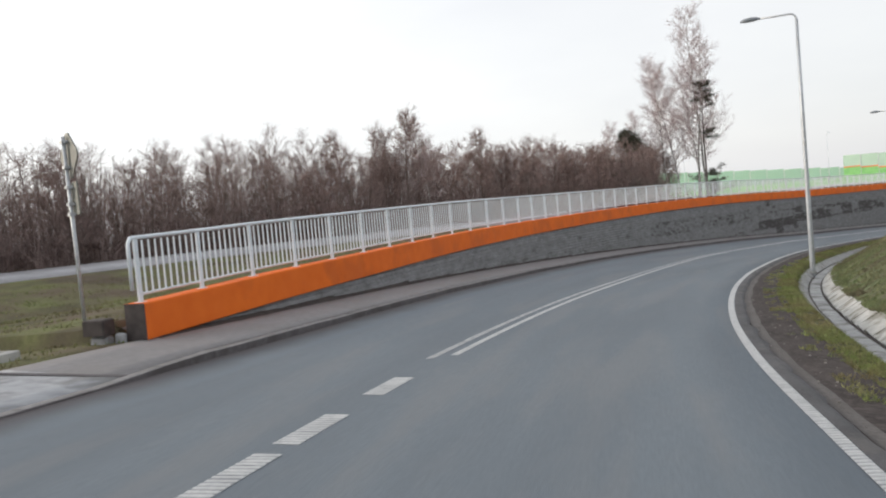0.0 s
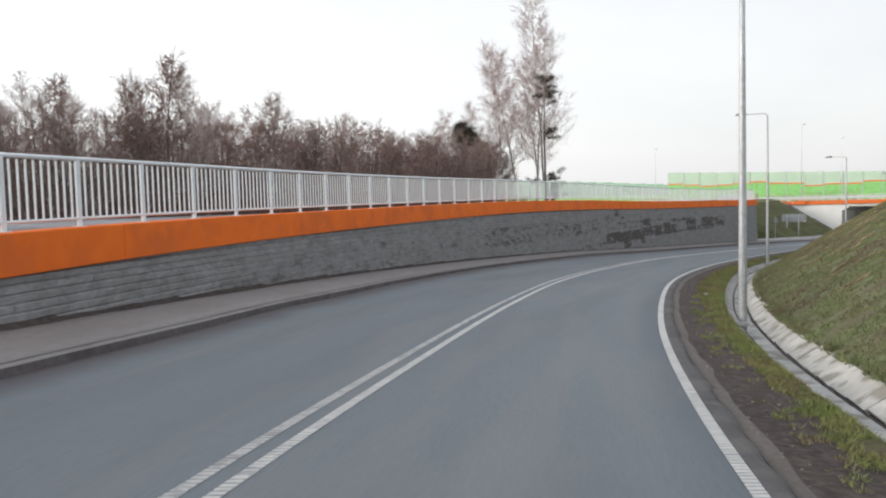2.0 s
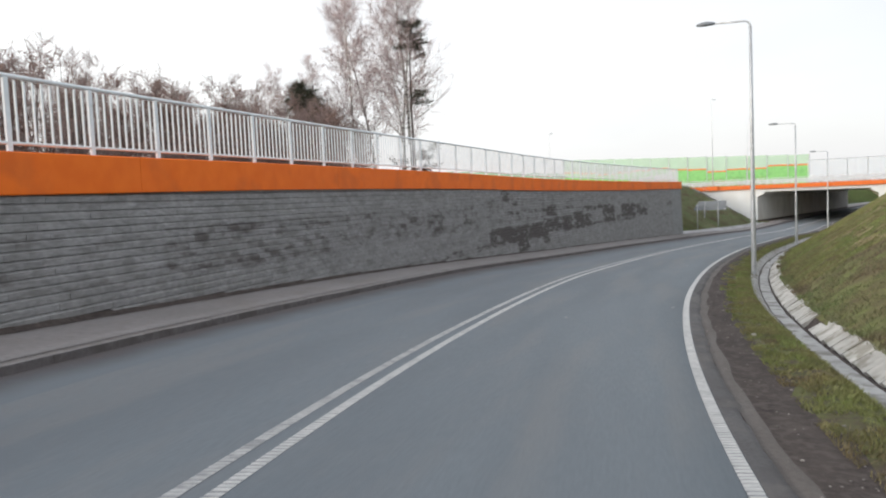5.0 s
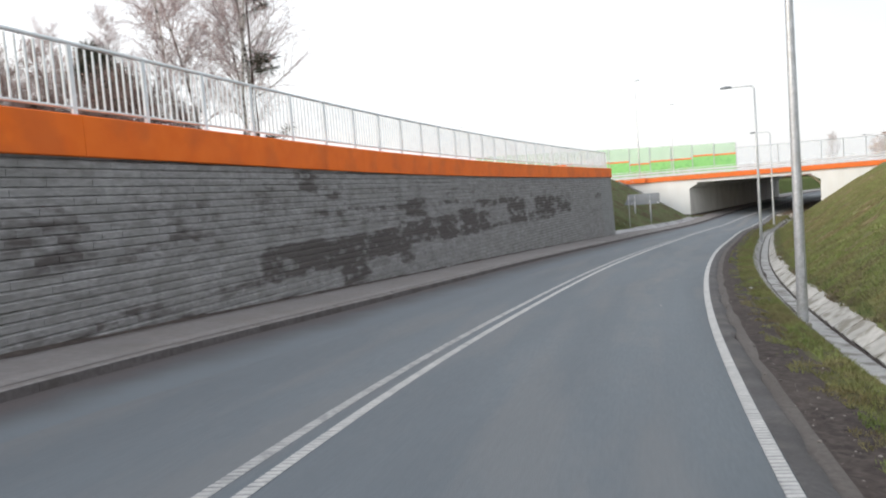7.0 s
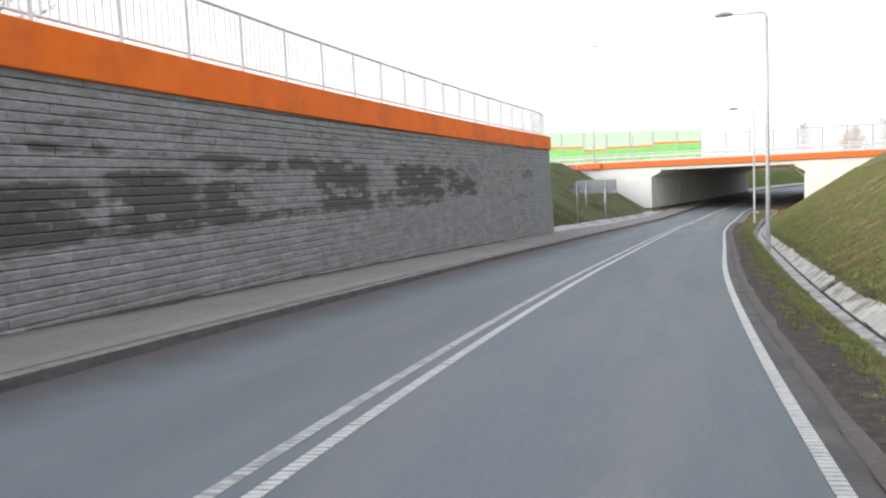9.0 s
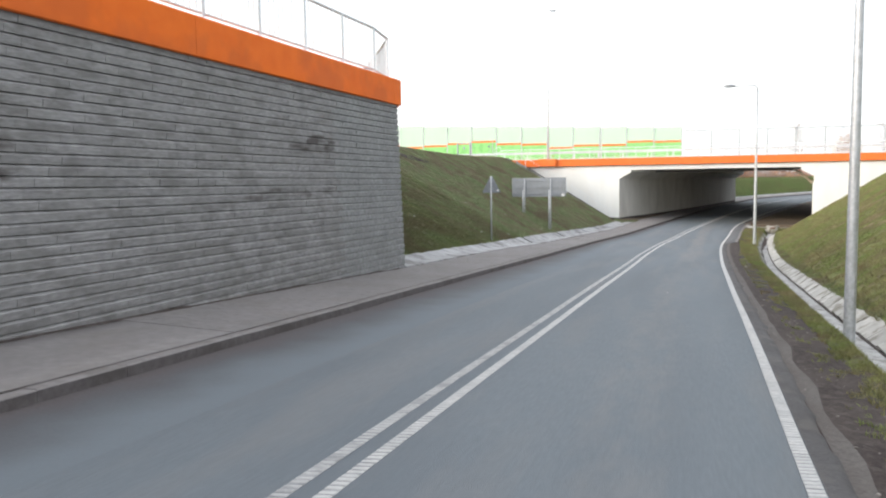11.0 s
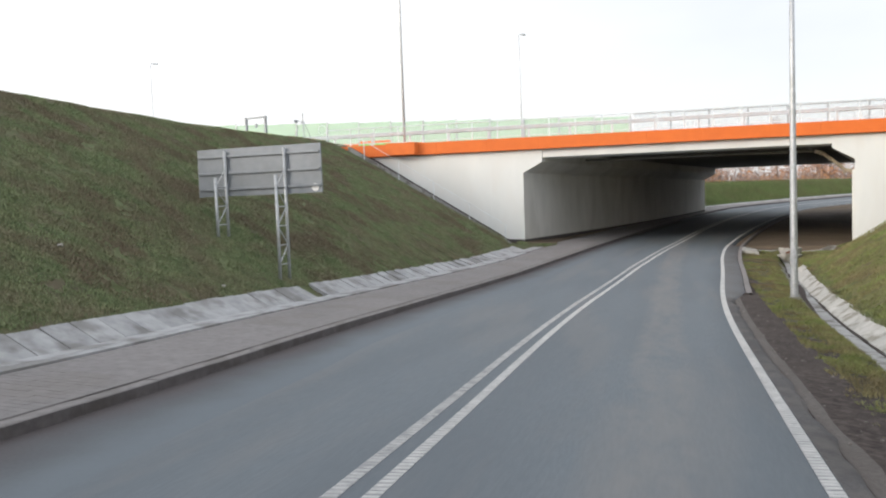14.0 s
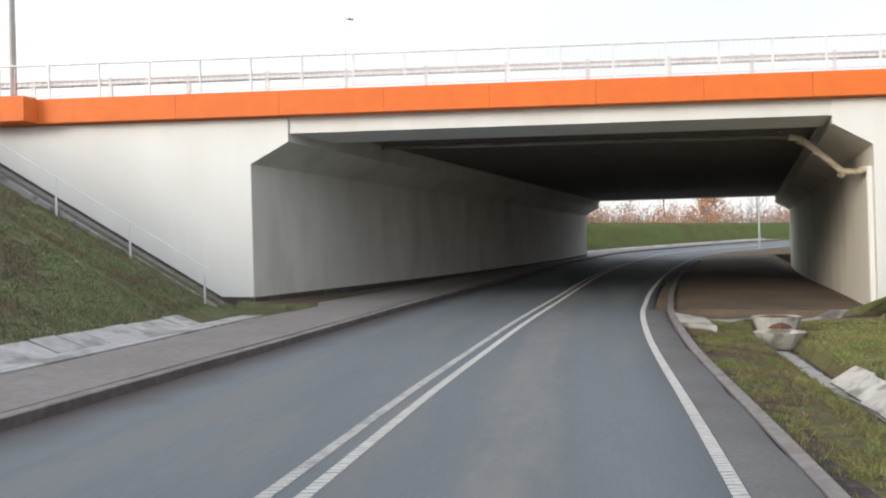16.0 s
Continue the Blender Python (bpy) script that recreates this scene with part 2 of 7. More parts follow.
STAINS = ((62.8, 69.6, -1.5, -0.8, 1.0), (65.9, 67.4, -2.05, -1.3, 0.9), (69.3, 70.3, -1.85, -1.2, 0.85), (69.4, 72.4, -1.38, -0.6, 0.8), (72.4, 74.2, -1.42, -0.6, 0.95),
          (74.5, 76.3, -1.46, -0.48, 1.0), (76.4, 77.7, -1.38, -0.65, 0.9), (77.6, 80.2, -1.38, -1.15, 0.6), (80.0, 82.6, -1.36, -0.4, 0.85), (82.6, 84.0, -1.38, -0.9, 0.5),
          (84.0, 87.6, -1.42, -0.3, 0.85), (87.6, 90.6, -1.3, -0.3, 0.6), (76.0, 82.6, -0.5, -0.2, 0.72), (72.6, 76.2, -0.32, -0.12, 0.62), (72.6, 75.6, 0.02, 0.2, 0.5),
          (64.8, 72.0, -0.32, -0.08, 0.6), (65.5, 66.6, 0.08, 0.32, 0.65), (70.2, 71.8, -0.6, 0.05, 0.8), (64.6, 65.5, 0.25, 0.85, 0.85), (60.5, 63.0, -1.62, -1.3, 0.45),
          (96.4, 98.2, -0.75, -0.4, 0.7), (93.5, 99.5, -1.65, -1.3, 0.35), (45, 62, -0.75, 0.3, 0.4), (57, 61, -2.1, -1.3, 0.42), (61, 72, -0.7, 0.5, 0.33), (24, 45, -0.9, 0.3, 0.28), (60, 92, -0.35, 0.6, 0.26))
M_BLOCK = mat("split_block", (0.215, 0.215, 0.224), (0.327, 0.328, 0.337), 11, 0.9, bump=1.0, bump_scale=22, c3=(0.19, 0.19, 0.188), scale3=1.6, amount3=0.5, rand=0.09, island=True, uv=True, stretch=(0.7, 1.5, 1), stains=STAINS,
              stain_col=(0.06, 0.05, 0.049), stain_edge=(0.36, 0.72, 0.84), dirt=(0.146, 0.142, 0.142), dirt_scale=3.4, dirt_amt=0.45)
M_BLOCK_ONE = mat("split_block_single", (0.205, 0.213, 0.221), (0.325, 0.334, 0.343), 13, 0.9, bump=1.0, bump_scale=34, c3=(0.19, 0.193, 0.197), scale3=2.2, rand=0.05, world_space=True)
M_JOINT = mat("wall_core", (0.15, 0.15, 0.153), (0.18, 0.18, 0.18), 6, 0.95, bump=0.3)
M_ORANGE = mat("orange_coping", (0.75, 0.143, 0.011), (0.81, 0.17, 0.016), 3, 0.7, bump=0.12, spec=0.25, c3=(0.68, 0.132, 0.02), scale3=0.5, amount3=0.4, dirt=(0.42, 0.1, 0.03), dirt_scale=1.0, dirt_amt=0.3)
M_ORANGE_B = mat("orange_bridge_band", (0.72, 0.155, 0.025), (0.78, 0.18, 0.03), 3, 0.65, bump=0.1, c3=(0.66, 0.15, 0.03), scale3=0.6, amount3=0.4)
M_RAIL = mat("white_painted_steel", (0.66, 0.72, 0.77), (0.73, 0.78, 0.82), 8, 0.45, bump=0.08, dirt=(0.5, 0.52, 0.54), dirt_scale=3, dirt_amt=0.35)
M_GALV = mat("galvanised_steel", (0.42, 0.45, 0.48), (0.55, 0.57, 0.6), 22, 0.5, metal=0.55, bump=0.1, dirt=(0.36, 0.37, 0.38), dirt_scale=8, dirt_amt=0.5)
M_GUARD = mat("pale_zinc_steel", (0.6, 0.65, 0.69), (0.7, 0.74, 0.77), 14, 0.5, metal=0.15, bump=0.05, dirt=(0.5, 0.53, 0.56), dirt_scale=4, dirt_amt=0.4)
M_SIGNBACK = mat("grey_sign_back", (0.225, 0.25, 0.28), (0.26, 0.285, 0.32), 5, 0.55, metal=0.25, bump=0.05, dirt=(0.2, 0.215, 0.23), dirt_amt=0.4)
M_STICKER = mat("white_sticker", (0.75, 0.77, 0.8), (0.8, 0.8, 0.8), 4, 0.5)
M_SIGNFACE = mat("faded_sign_face", (0.16, 0.165, 0.15), (0.24, 0.24, 0.21), 6, 0.5, c3=(0.09, 0.1, 0.09), scale3=2.5, amount3=0.6)
M_WHITE = mat("white_bridge_coating", (0.73, 0.755, 0.765), (0.79, 0.81, 0.815), 1.6, 0.75, bump=0.12, bump_scale=30, c3=(0.69, 0.71, 0.715), scale3=0.35, amount3=0.35,
              stretch=(1, 1, 0.35), dirt=(0.62, 0.62, 0.61), dirt_scale=0.8, dirt_amt=0.3)
# West abutment: greyer than the front face, shade inside the passage put into colour.
M_WALL_SHADED = mat("shaded_abutment_grey", (0.6, 0.595, 0.58), (0.69, 0.685, 0.665), 1.8, 0.8, bump=0.15, c3=(0.54, 0.535, 0.51), scale3=0.4, amount3=0.5, stretch=(1, 1, 0.4), dirt=(0.38, 0.375, 0.36), dirt_scale=0.9, dirt_amt=0.35)
# East abutment: pale coating tinted cream for the warm light that falls on it.
M_WALL_LIT = mat("lit_abutment_cream", (0.7, 0.68, 0.61), (0.77, 0.75, 0.68), 1.6, 0.75, bump=0.12, c3=(0.62, 0.6, 0.52), scale3=0.4, amount3=0.5, stretch=(1, 1, 0.4), dirt=(0.5, 0.47, 0.38), dirt_scale=0.8, dirt_amt=0.35)
# Concrete grey taken darker so that the underpass shade sits in the colour.
M_SOFFIT_SHADED = mat("shaded_soffit_concrete", (0.13, 0.122, 0.115), (0.18, 0.17, 0.16), 2.2, 0.85, bump=0.2, c3=(0.15, 0.14, 0.13), scale3=0.4)
M_PIPE = mat("stained_pipe", (0.42, 0.36, 0.27), (0.55, 0.49, 0.4), 5, 0.6, bump=0.1, dirt=(0.2, 0.15, 0.1), dirt_scale=4, dirt_amt=0.6)
M_GRASS = mat("winter_grass", (0.1, 0.132, 0.064), (0.165, 0.19, 0.1), 14, 0.95, bump=1.6, bump_scale=24, c3=(0.115, 0.086, 0.068), scale3=1.1, amount3=0.75,
              dirt=(0.05, 0.064, 0.02), dirt_scale=4, dirt_amt=0.5, spec=0.2)
M_GRASS_W = mat("thin_brown_grass", (0.074, 0.092, 0.042), (0.125, 0.136, 0.064), 13, 0.95, bump=1.6, bump_scale=24, c3=(0.075, 0.052, 0.04), scale3=1.2, amount3=0.8,
                dirt=(0.045, 0.04, 0.024), dirt_scale=1.5, dirt_amt=0.5, spec=0.2)
M_START = mat("pale_winter_grass", (0.115, 0.128, 0.052), (0.175, 0.178, 0.08), 9, 0.95, bump=1.6, bump_scale=24, c3=(0.13, 0.098, 0.074), scale3=0.55, amount3=0.9,
              dirt=(0.07, 0.052, 0.042), dirt_scale=0.5, dirt_amt=0.6, spec=0.2)
M_VERGE = mat("yellow_verge_grass", (0.085, 0.1, 0.036), (0.13, 0.135, 0.055), 14, 0.95, bump=1.6, bump_scale=24, c3=(0.078, 0.058, 0.046), scale3=2.4, amount3=0.95, spec=0.2, dirt=(0.07, 0.054, 0.046), dirt_scale=6, dirt_amt=0.7)
M_LAWN = mat("fresh_grass", (0.105, 0.13, 0.042), (0.16, 0.175, 0.068), 14, 0.95, bump=1.6, bump_scale=24, c3=(0.135, 0.105, 0.06), scale3=0.7, amount3=0.75, spec=0.2, dirt=(0.085, 0.06, 0.042), dirt_scale=1.9, dirt_amt=0.5)
M_SOIL = mat("dark_soil", (0.034, 0.028, 0.028), (0.067, 0.055, 0.052), 12, 0.97, bump=1.5, bump_scale=30, c3=(0.085, 0.072, 0.066), scale3=0.9, amount3=0.5, spec=0.2,
             dirt=(0.13, 0.115, 0.105), dirt_scale=9, dirt_amt=0.35)
M_LITTER = mat("leaf_litter", (0.06, 0.04, 0.032), (0.1, 0.065, 0.05), 8, 0.95, bump=1.2, bump_scale=16, c3=(0.05, 0.045, 0.03), scale3=0.4, amount3=0.6, spec=0.2)
M_DUST = mat("dry_brown_soil", (0.12, 0.09, 0.062), (0.17, 0.13, 0.092), 6, 0.97, bump=0.8, bump_scale=30, c3=(0.08, 0.062, 0.045), scale3=0.5, amount3=0.6)
M_BLADE_Y = mat("yellow_grass_blades", (0.132, 0.182, 0.052), (0.215, 0.235, 0.085), 2, 0.8, c3=(0.2, 0.145, 0.085), scale3=0.9, amount3=0.7, rand=0.35, island=True, spec=0.25, dirt=(0.15, 0.11, 0.08), dirt_scale=0.8, dirt_amt=0.7)
M_BLADE_L = mat("lawn_blades", (0.15, 0.208, 0.062), (0.245, 0.28, 0.105), 2, 0.8, c3=(0.26, 0.205, 0.12), scale3=0.6, amount3=0.75, rand=0.35, island=True, spec=0.25, dirt=(0.16, 0.12, 0.08), dirt_scale=1.5, dirt_amt=0.5)
M_BLADE_W = mat("dark_grass_blades", (0.122, 0.168, 0.068), (0.2, 0.235, 0.104), 3, 0.8, c3=(0.13, 0.098, 0.064), scale3=0.5, amount3=0.7, rand=0.35, island=True, spec=0.25)
M_BLADE = mat("grass_blades", (0.132, 0.178, 0.075), (0.215, 0.24, 0.118), 3, 0.8, c3=(0.17, 0.125, 0.09), scale3=0.9, amount3=0.7, rand=0.35, island=True, spec=0.25, dirt=(0.15, 0.115, 0.088), dirt_scale=0.45, dirt_amt=0.65)
M_BLADE_V = mat("dull_grass_blades", (0.164, 0.222, 0.112), (0.265, 0.302, 0.168), 3, 0.8, c3=(0.25, 0.2, 0.15), scale3=0.9, amount3=0.7, rand=0.35, island=True, spec=0.25, dirt=(0.185, 0.14, 0.105), dirt_scale=0.45, dirt_amt=0.7)
M_FIELD = mat("far_lawn", (0.052, 0.086, 0.024), (0.085, 0.118, 0.038), 9, 0.95, bump=1.6, bump_scale=24, c3=(0.085, 0.085, 0.04), scale3=0.2, amount3=0.6, spec=0.2)
M_STRAW = mat("dry_straw", (0.22, 0.18, 0.11), (0.32, 0.27, 0.17), 4, 0.85, rand=0.3, island=True)
M_PEBBLE = mat("dull_pebbles", (0.13, 0.12, 0.112), (0.24, 0.225, 0.21), 5, 0.9, bump=0.4, rand=0.35, island=True)
M_STONE = mat("pale_stones", (0.35, 0.34, 0.32), (0.5, 0.49, 0.46), 5, 0.9, bump=0.4, rand=0.25, island=True)
M_BARK = mat("dark_bark", (0.11, 0.085, 0.075), (0.19, 0.15, 0.135), 9, 0.95, bump=0.8, bump_scale=25)
M_MAST = mat("pale_grey_mast", (0.62, 0.65, 0.68), (0.7, 0.72, 0.75), 6, 0.5)
M_BUDS = mat("dry_brown_leaves", (0.24, 0.155, 0.135), (0.35, 0.245, 0.22), 0.7, 0.9, rand=0.3, island=True)
M_TWIG = mat("brown_twigs", (0.22, 0.16, 0.146), (0.32, 0.245, 0.228), 2, 0.9, rand=0.25, island=True)
# Twig brown made darker: the dense shadow at the wood's base is coloured in.
M_UNDER_SHADED = mat("shaded_undergrowth", (0.14, 0.1, 0.092), (0.225, 0.168, 0.155), 2, 0.9, rand=0.3, island=True)
M_BIRCH = mat("birch_bark", (0.5, 0.47, 0.45), (0.62, 0.59, 0.56), 3, 0.8, bump=0.3, dirt=(0.08, 0.07, 0.065), dirt_scale=2.2, dirt_amt=0.9, stretch=(1, 1, 2.5))
M_BTWIG = mat("birch_twigs", (0.4, 0.31, 0.31), (0.52, 0.43, 0.43), 2, 0.9, rand=0.25, island=True)
M_NEEDLE = mat("pine_needles", (0.045, 0.05, 0.034), (0.08, 0.08, 0.055), 3, 0.8, rand=0.3, island=True)
M_AUTUMN = mat("russet_leaves", (0.4, 0.17, 0.08), (0.55, 0.3, 0.16), 0.6, 0.85, rand=0.35, island=True)
M_GREEN = mat("green_barrier_panel", (0.24, 0.58, 0.19), (0.28, 0.63, 0.22), 2, 0.5, dirt=(0.1, 0.36, 0.1), dirt_amt=0.3)
M_STRIPE = mat("orange_barrier_stripe", (0.75, 0.16, 0.03), (0.8, 0.2, 0.04), 2, 0.5)
M_PATHWAY = mat("grey_footpath", (0.34, 0.34, 0.36), (0.41, 0.41, 0.43), 5, 0.85, bump=0.3, c3=(0.22, 0.22, 0.22), scale3=0.6)
M_RUST = mat("red_brown_soil", (0.1, 0.05, 0.035), (0.15, 0.08, 0.055), 8, 0.95, bump=0.8)
M_BLACK = mat("painted_void_dark", (0.012, 0.012, 0.012), (0.02, 0.02, 0.02), 4, 0.9)


def glassy(name, colour, alpha, rough=0.12):
    m = bpy.data.materials.new(name)
    m.use_nodes = True
    N, L = m.node_tree.nodes, m.node_tree.links
    p, o = N["Principled BSDF"], N["Material Output"]
    p.inputs["Base Color"].default_value = (*colour, 1)
    p.inputs["Roughness"].default_value = rough
    tr = N.new("ShaderNodeBsdfTransparent")
    tr.inputs["Color"].default_value = (*[min(1, 0.55 + 0.45 * c) for c in colour], 1)
    mx_ = N.new("ShaderNodeMixShader")
    nz = N.new("ShaderNodeTexNoise")
    nz.inputs["Scale"].default_value = 0.7
    mr = N.new("ShaderNodeMapRange")
    mr.inputs[3].default_value, mr.inputs[4].default_value = alpha - 0.06, alpha + 0.06
    L.new(nz.outputs["Fac"], mr.inputs[0])
    L.new(mr.outputs[0], mx_.inputs[0])
    L.new(tr.outputs[0], mx_.inputs[1])
    L.new(p.outputs[0], mx_.inputs[2])
    L.new(mx_.outputs[0], o.inputs["Surface"])
    return m


M_TINT = glassy("pale_green_acrylic", (0.62, 0.8, 0.64), 0.46)
M_TINT_FAR = glassy("weathered_green_acrylic", (0.42, 0.66, 0.5), 0.62)
M_CLEAR = glassy("clear_acrylic", (0.85, 0.88, 0.9), 0.22)

# ---- building helpers ----
class Geo:
    """Collects vertices, faces and material slots of one mesh."""

    def __init__(self):
        self.v, self.f, self.m, self.uv = [], [], [], None

    def add(self, vs, fs, slot=0):
        o = len(self.v)
        self.v.extend([tuple(p) for p in vs])
        self.f.extend([tuple(i + o for i in q) for q in fs])
        self.m.extend([slot] * len(fs))

    def box(self, mtx, sx, sy, sz, slot=0, ch=0.0):
        """A box centred in x and y, standing on z = 0 of mtx, its vertical and top edges chamfered by ch."""
        x, y = sx / 2, sy / 2
        if ch <= 0:
            vs = [(-x, -y, 0), (x, -y, 0), (x, y, 0), (-x, y, 0), (-x, -y, sz), (x, -y, sz), (x, y, sz), (-x, y, sz)]
            fs = [(3, 2, 1, 0), (4, 5, 6, 7), (0, 1, 5, 4), (1, 2, 6, 5), (2, 3, 7, 6), (3, 0, 4, 7)]
        else:
            ring = lambda d, z: [(-x + d, -y, z), (x - d, -y, z), (x, -y + d, z), (x, y - d, z), (x - d, y, z), (-x + d, y, z), (-x, y - d, z), (-x, -y + d, z)]
            top = [(px * (1 - ch / x), py * (1 - ch / y), sz) for px, py, _ in ring(ch, 0)]
            vs = ring(ch, 0) + ring(ch, sz - ch) + top
            fs = [tuple(range(7, -1, -1)), tuple(range(16, 24))]
            for r in (0, 8):
                fs += [(r + i, r + (i + 1) % 8, r + 8 + (i + 1) % 8, r + 8 + i) for i in range(8)]
        self.add([mtx @ Vector(p) for p in vs], fs, slot)

    def tube(self, pts, radii, sides=6, slot=0, caps=True):
        pts = [Vector(p) for p in pts]
        n = len(pts)
        vs, fs = [], []
        ref = None
        for i, p in enumerate(pts):
            d = (pts[min(i + 1, n - 1)] - pts[max(i - 1, 0)])
            d = d.normalized() if d.length > 1e-9 else Vector((0, 0, 1))
            if ref is None:
                ref = Vector((1, 0, 0)) if abs(d.x) < 0.8 else Vector((0, 1, 0))
            a = d.cross(ref).normalized()
            b = d.cross(a)
            ref = -b if False else ref
            for k in range(sides):
                w = 2 * math.pi * k / sides
                vs.append(p + (a * math.cos(w) + b * math.sin(w)) * radii[min(i, len(radii) - 1)])
        for i in range(n - 1):
            for k in range(sides):
                k2 = (k + 1) % sides
                fs.append((i * sides + k, i * sides + k2, (i + 1) * sides + k2, (i + 1) * sides + k))
        if caps:
            fs.append(tuple(range(sides - 1, -1, -1)))
            fs.append(tuple((n - 1) * sides + k for k in range(sides)))
        self.add(vs, fs, slot)

    def strip(self, rows, slot=0, closed=False):
        """Quads between rows of points (each row the same length)."""
        k = len(rows[0])
        vs = [p for r in rows for p in r]
        fs = []
        for i in range(len(rows) - 1):
            for j in range(k - (0 if closed else 1)):
                j2 = (j + 1) % k
                fs.append((i * k + j, i * k + j2, (i + 1) * k + j2, (i + 1) * k + j))
        self.add(vs, fs, slot)

    def mesh(self, name, mats, smooth=False):
        me = bpy.data.meshes.new(name)
        me.from_pydata(self.v, [], self.f)
        for m in (mats if isinstance(mats, (list, tuple)) else [mats]):
            me.materials.append(m)
        if any(self.m):
            me.polygons.foreach_set("material_index", self.m)
        if smooth:
            me.polygons.foreach_set("use_smooth", [True] * len(me.polygons))
        me.update()
        return me

    def ob(self, name, mats, smooth=False, parent=None, label=""):
        o = new(name, self.mesh(name, mats, smooth))
        if parent is not None:
            o.parent = parent
        return tagged(o, label)


def part(name, geo, mats, parent, label="", smooth=False):
    return geo.ob(name, mats, smooth, parent, label)


def thing(name, label, category, group="", kind="", at=None):
    e = new(name)
    if at is not None:
        e.matrix_world = at
    return tagged(e, label, category, group, kind)


def T(x=0, y=0, z=0):
    return Matrix.Translation((x, y, z))


def RZ(deg):
    return Matrix.Rotation(radians(deg), 4, "Z")


def lerp(x, table):
    """Smooth curve through the table's points."""
    if x <= table[0][0]:
        return table[0][1]
    n = len(table)
    for i in range(n - 1):
        x0, y0 = table[i]
        x1, y1 = table[i + 1]
        if x <= x1:
            d = x1 - x0
            m0 = (y1 - table[i - 1][1]) / (x1 - table[i - 1][0]) if i > 0 else 0.0
            m1 = (table[i + 2][1] - y0) / (table[i + 2][0] - x0) if i + 2 < n else 0.0
            t = (x - x0) / d
            return (2 * t ** 3 - 3 * t * t + 1) * y0 + (t ** 3 - 2 * t * t + t) * d * m0 + (3 * t * t - 2 * t ** 3) * y1 + (t ** 3 - t * t) * d * m1
    return table[-1][1]


# ---- the road's line: a point every ten metres, with the height of its surface ----
REF = [(-11.37, -48.58, 1.19), (-9.11, -38.84, 0.97), (-6.85, -29.1, 0.75), (-4.59, -19.35, 0.54), (-2.33, -9.61, 0.32), (-0.07, 0.13, 0.11), (2.56, 9.77, -0.2), (6.1, 19.12, -0.59), (10.58, 28.06, -1.02), (15.91, 36.51, -1.45), (21.94, 44.49, -1.87), (28.53, 52.01, -2.27), (35.53, 59.15, -2.65), (42.84, 65.97, -3.02), (50.37, 72.55, -3.39), (58.04, 78.96, -3.76), (65.81, 85.25, -4.16), (73.64, 91.48, -4.61), (81.48, 97.69, -4.99), (89.38, 103.82, -4.99), (97.52, 109.62, -4.85), (106.0, 114.92, -4.68), (114.78, 119.71, -4.47), (123.87, 123.86, -4.22), (133.3, 127.19, -3.92), (143.4, 127.3, -3.62), (153.35, 126.2, -3.34), (163.05, 123.7, -3.08), (172.2, 119.6, -2.82), (180.6, 114.2, -2.56), (188.2, 107.7, -2.3), (195.0, 100.4, -2.1), (201.0, 92.4, -1.9)]
CROSS = 0.045


def rp(s):
    q = (s + 50) / 10
    i = max(1, min(len(REF) - 3, int(math.floor(q))))
    u = q - i
    p0, p1, p2, p3 = (Vector(REF[j]) for j in (i - 1, i, i + 1, i + 2))
    pos = 0.5 * (2 * p1 + (p2 - p0) * u + (2 * p0 - 5 * p1 + 4 * p2 - p3) * u * u + (3 * p1 - p0 - 3 * p2 + p3) * u ** 3)
    d = 0.5 * ((p2 - p0) + 2 * (2 * p0 - 5 * p1 + 4 * p2 - p3) * u + 3 * (3 * p1 - p0 - 3 * p2 + p3) * u * u)
    d = Vector((d.x, d.y, 0)).normalized()
    return pos, d, Vector((d.y, -d.x, 0))


RP = {}


def W(s, n, dz=0.0):
    """Point at s along the road, n to the right of its line, dz over the cambered surface."""
    k = round(s, 3)
    if k not in RP:
        RP[k] = rp(s)
    p, d, r = RP[k]
    nn = max(-9.0, min(9.0, n))
    fall = CROSS + (0.012 * max(0.0, min(1.0, (s - 10) / 8, (70 - s) / 14)) if n < 0 else 0.0)
    return Vector((p.x + r.x * n, p.y + r.y * n, p.z - fall * nn + dz))


def A(s, n, z):
    """The same place at an absolute height."""
    p = W(s, n)
    p.z = z
    return p


def frame_at(s, n, dz=0.0, level=True):
    """A frame on the road: x ahead, y to the left, z up."""
    p, d, r = rp(s)
    o = W(s, n, dz)
    up = Vector((0, 0, 1))
    return Matrix(((d.x, -r.x, up.x, o.x), (d.y, -r.y, up.y, o.y), (d.z, -r.z, up.z, o.z), (0, 0, 0, 1)))


def heading(s):
    d = rp(s)[1]
    return math.degrees(math.atan2(d.y, d.x))


DBL = [(-50, -3.1), (0, -2.98), (8, -2.72), (13, -2.49), (22, -2.136), (30, -2.202), (38, -2.465), (50, -2.589), (57, -2.61), (64, -2.45), (72, -2.304), (80, -2.118),
       (90, -1.9), (97, -1.814), (108, -1.84), (117, -2.04), (128, -2.09), (137, -1.55), (144, -1.046), (151, -0.542), (157, -0.327), (170, -0.2), (230, -0.2)]
EDGE = [(-50, 1.75), (0, 1.7), (6, 1.518), (10, 1.33), (14, 1.22), (25, 1.18), (32, 1.15), (41, 0.92), (50, 0.86), (60, 0.89), (70, 0.931), (85, 1), (95, 1.11), (104, 1.05), (112, 0.95), (124, 0.92), (131, 1.04), (138, 1.39), (144, 1.532), (149, 1.72), (152, 1.92), (163, 2.5), (175, 2.8), (230, 2.9)]
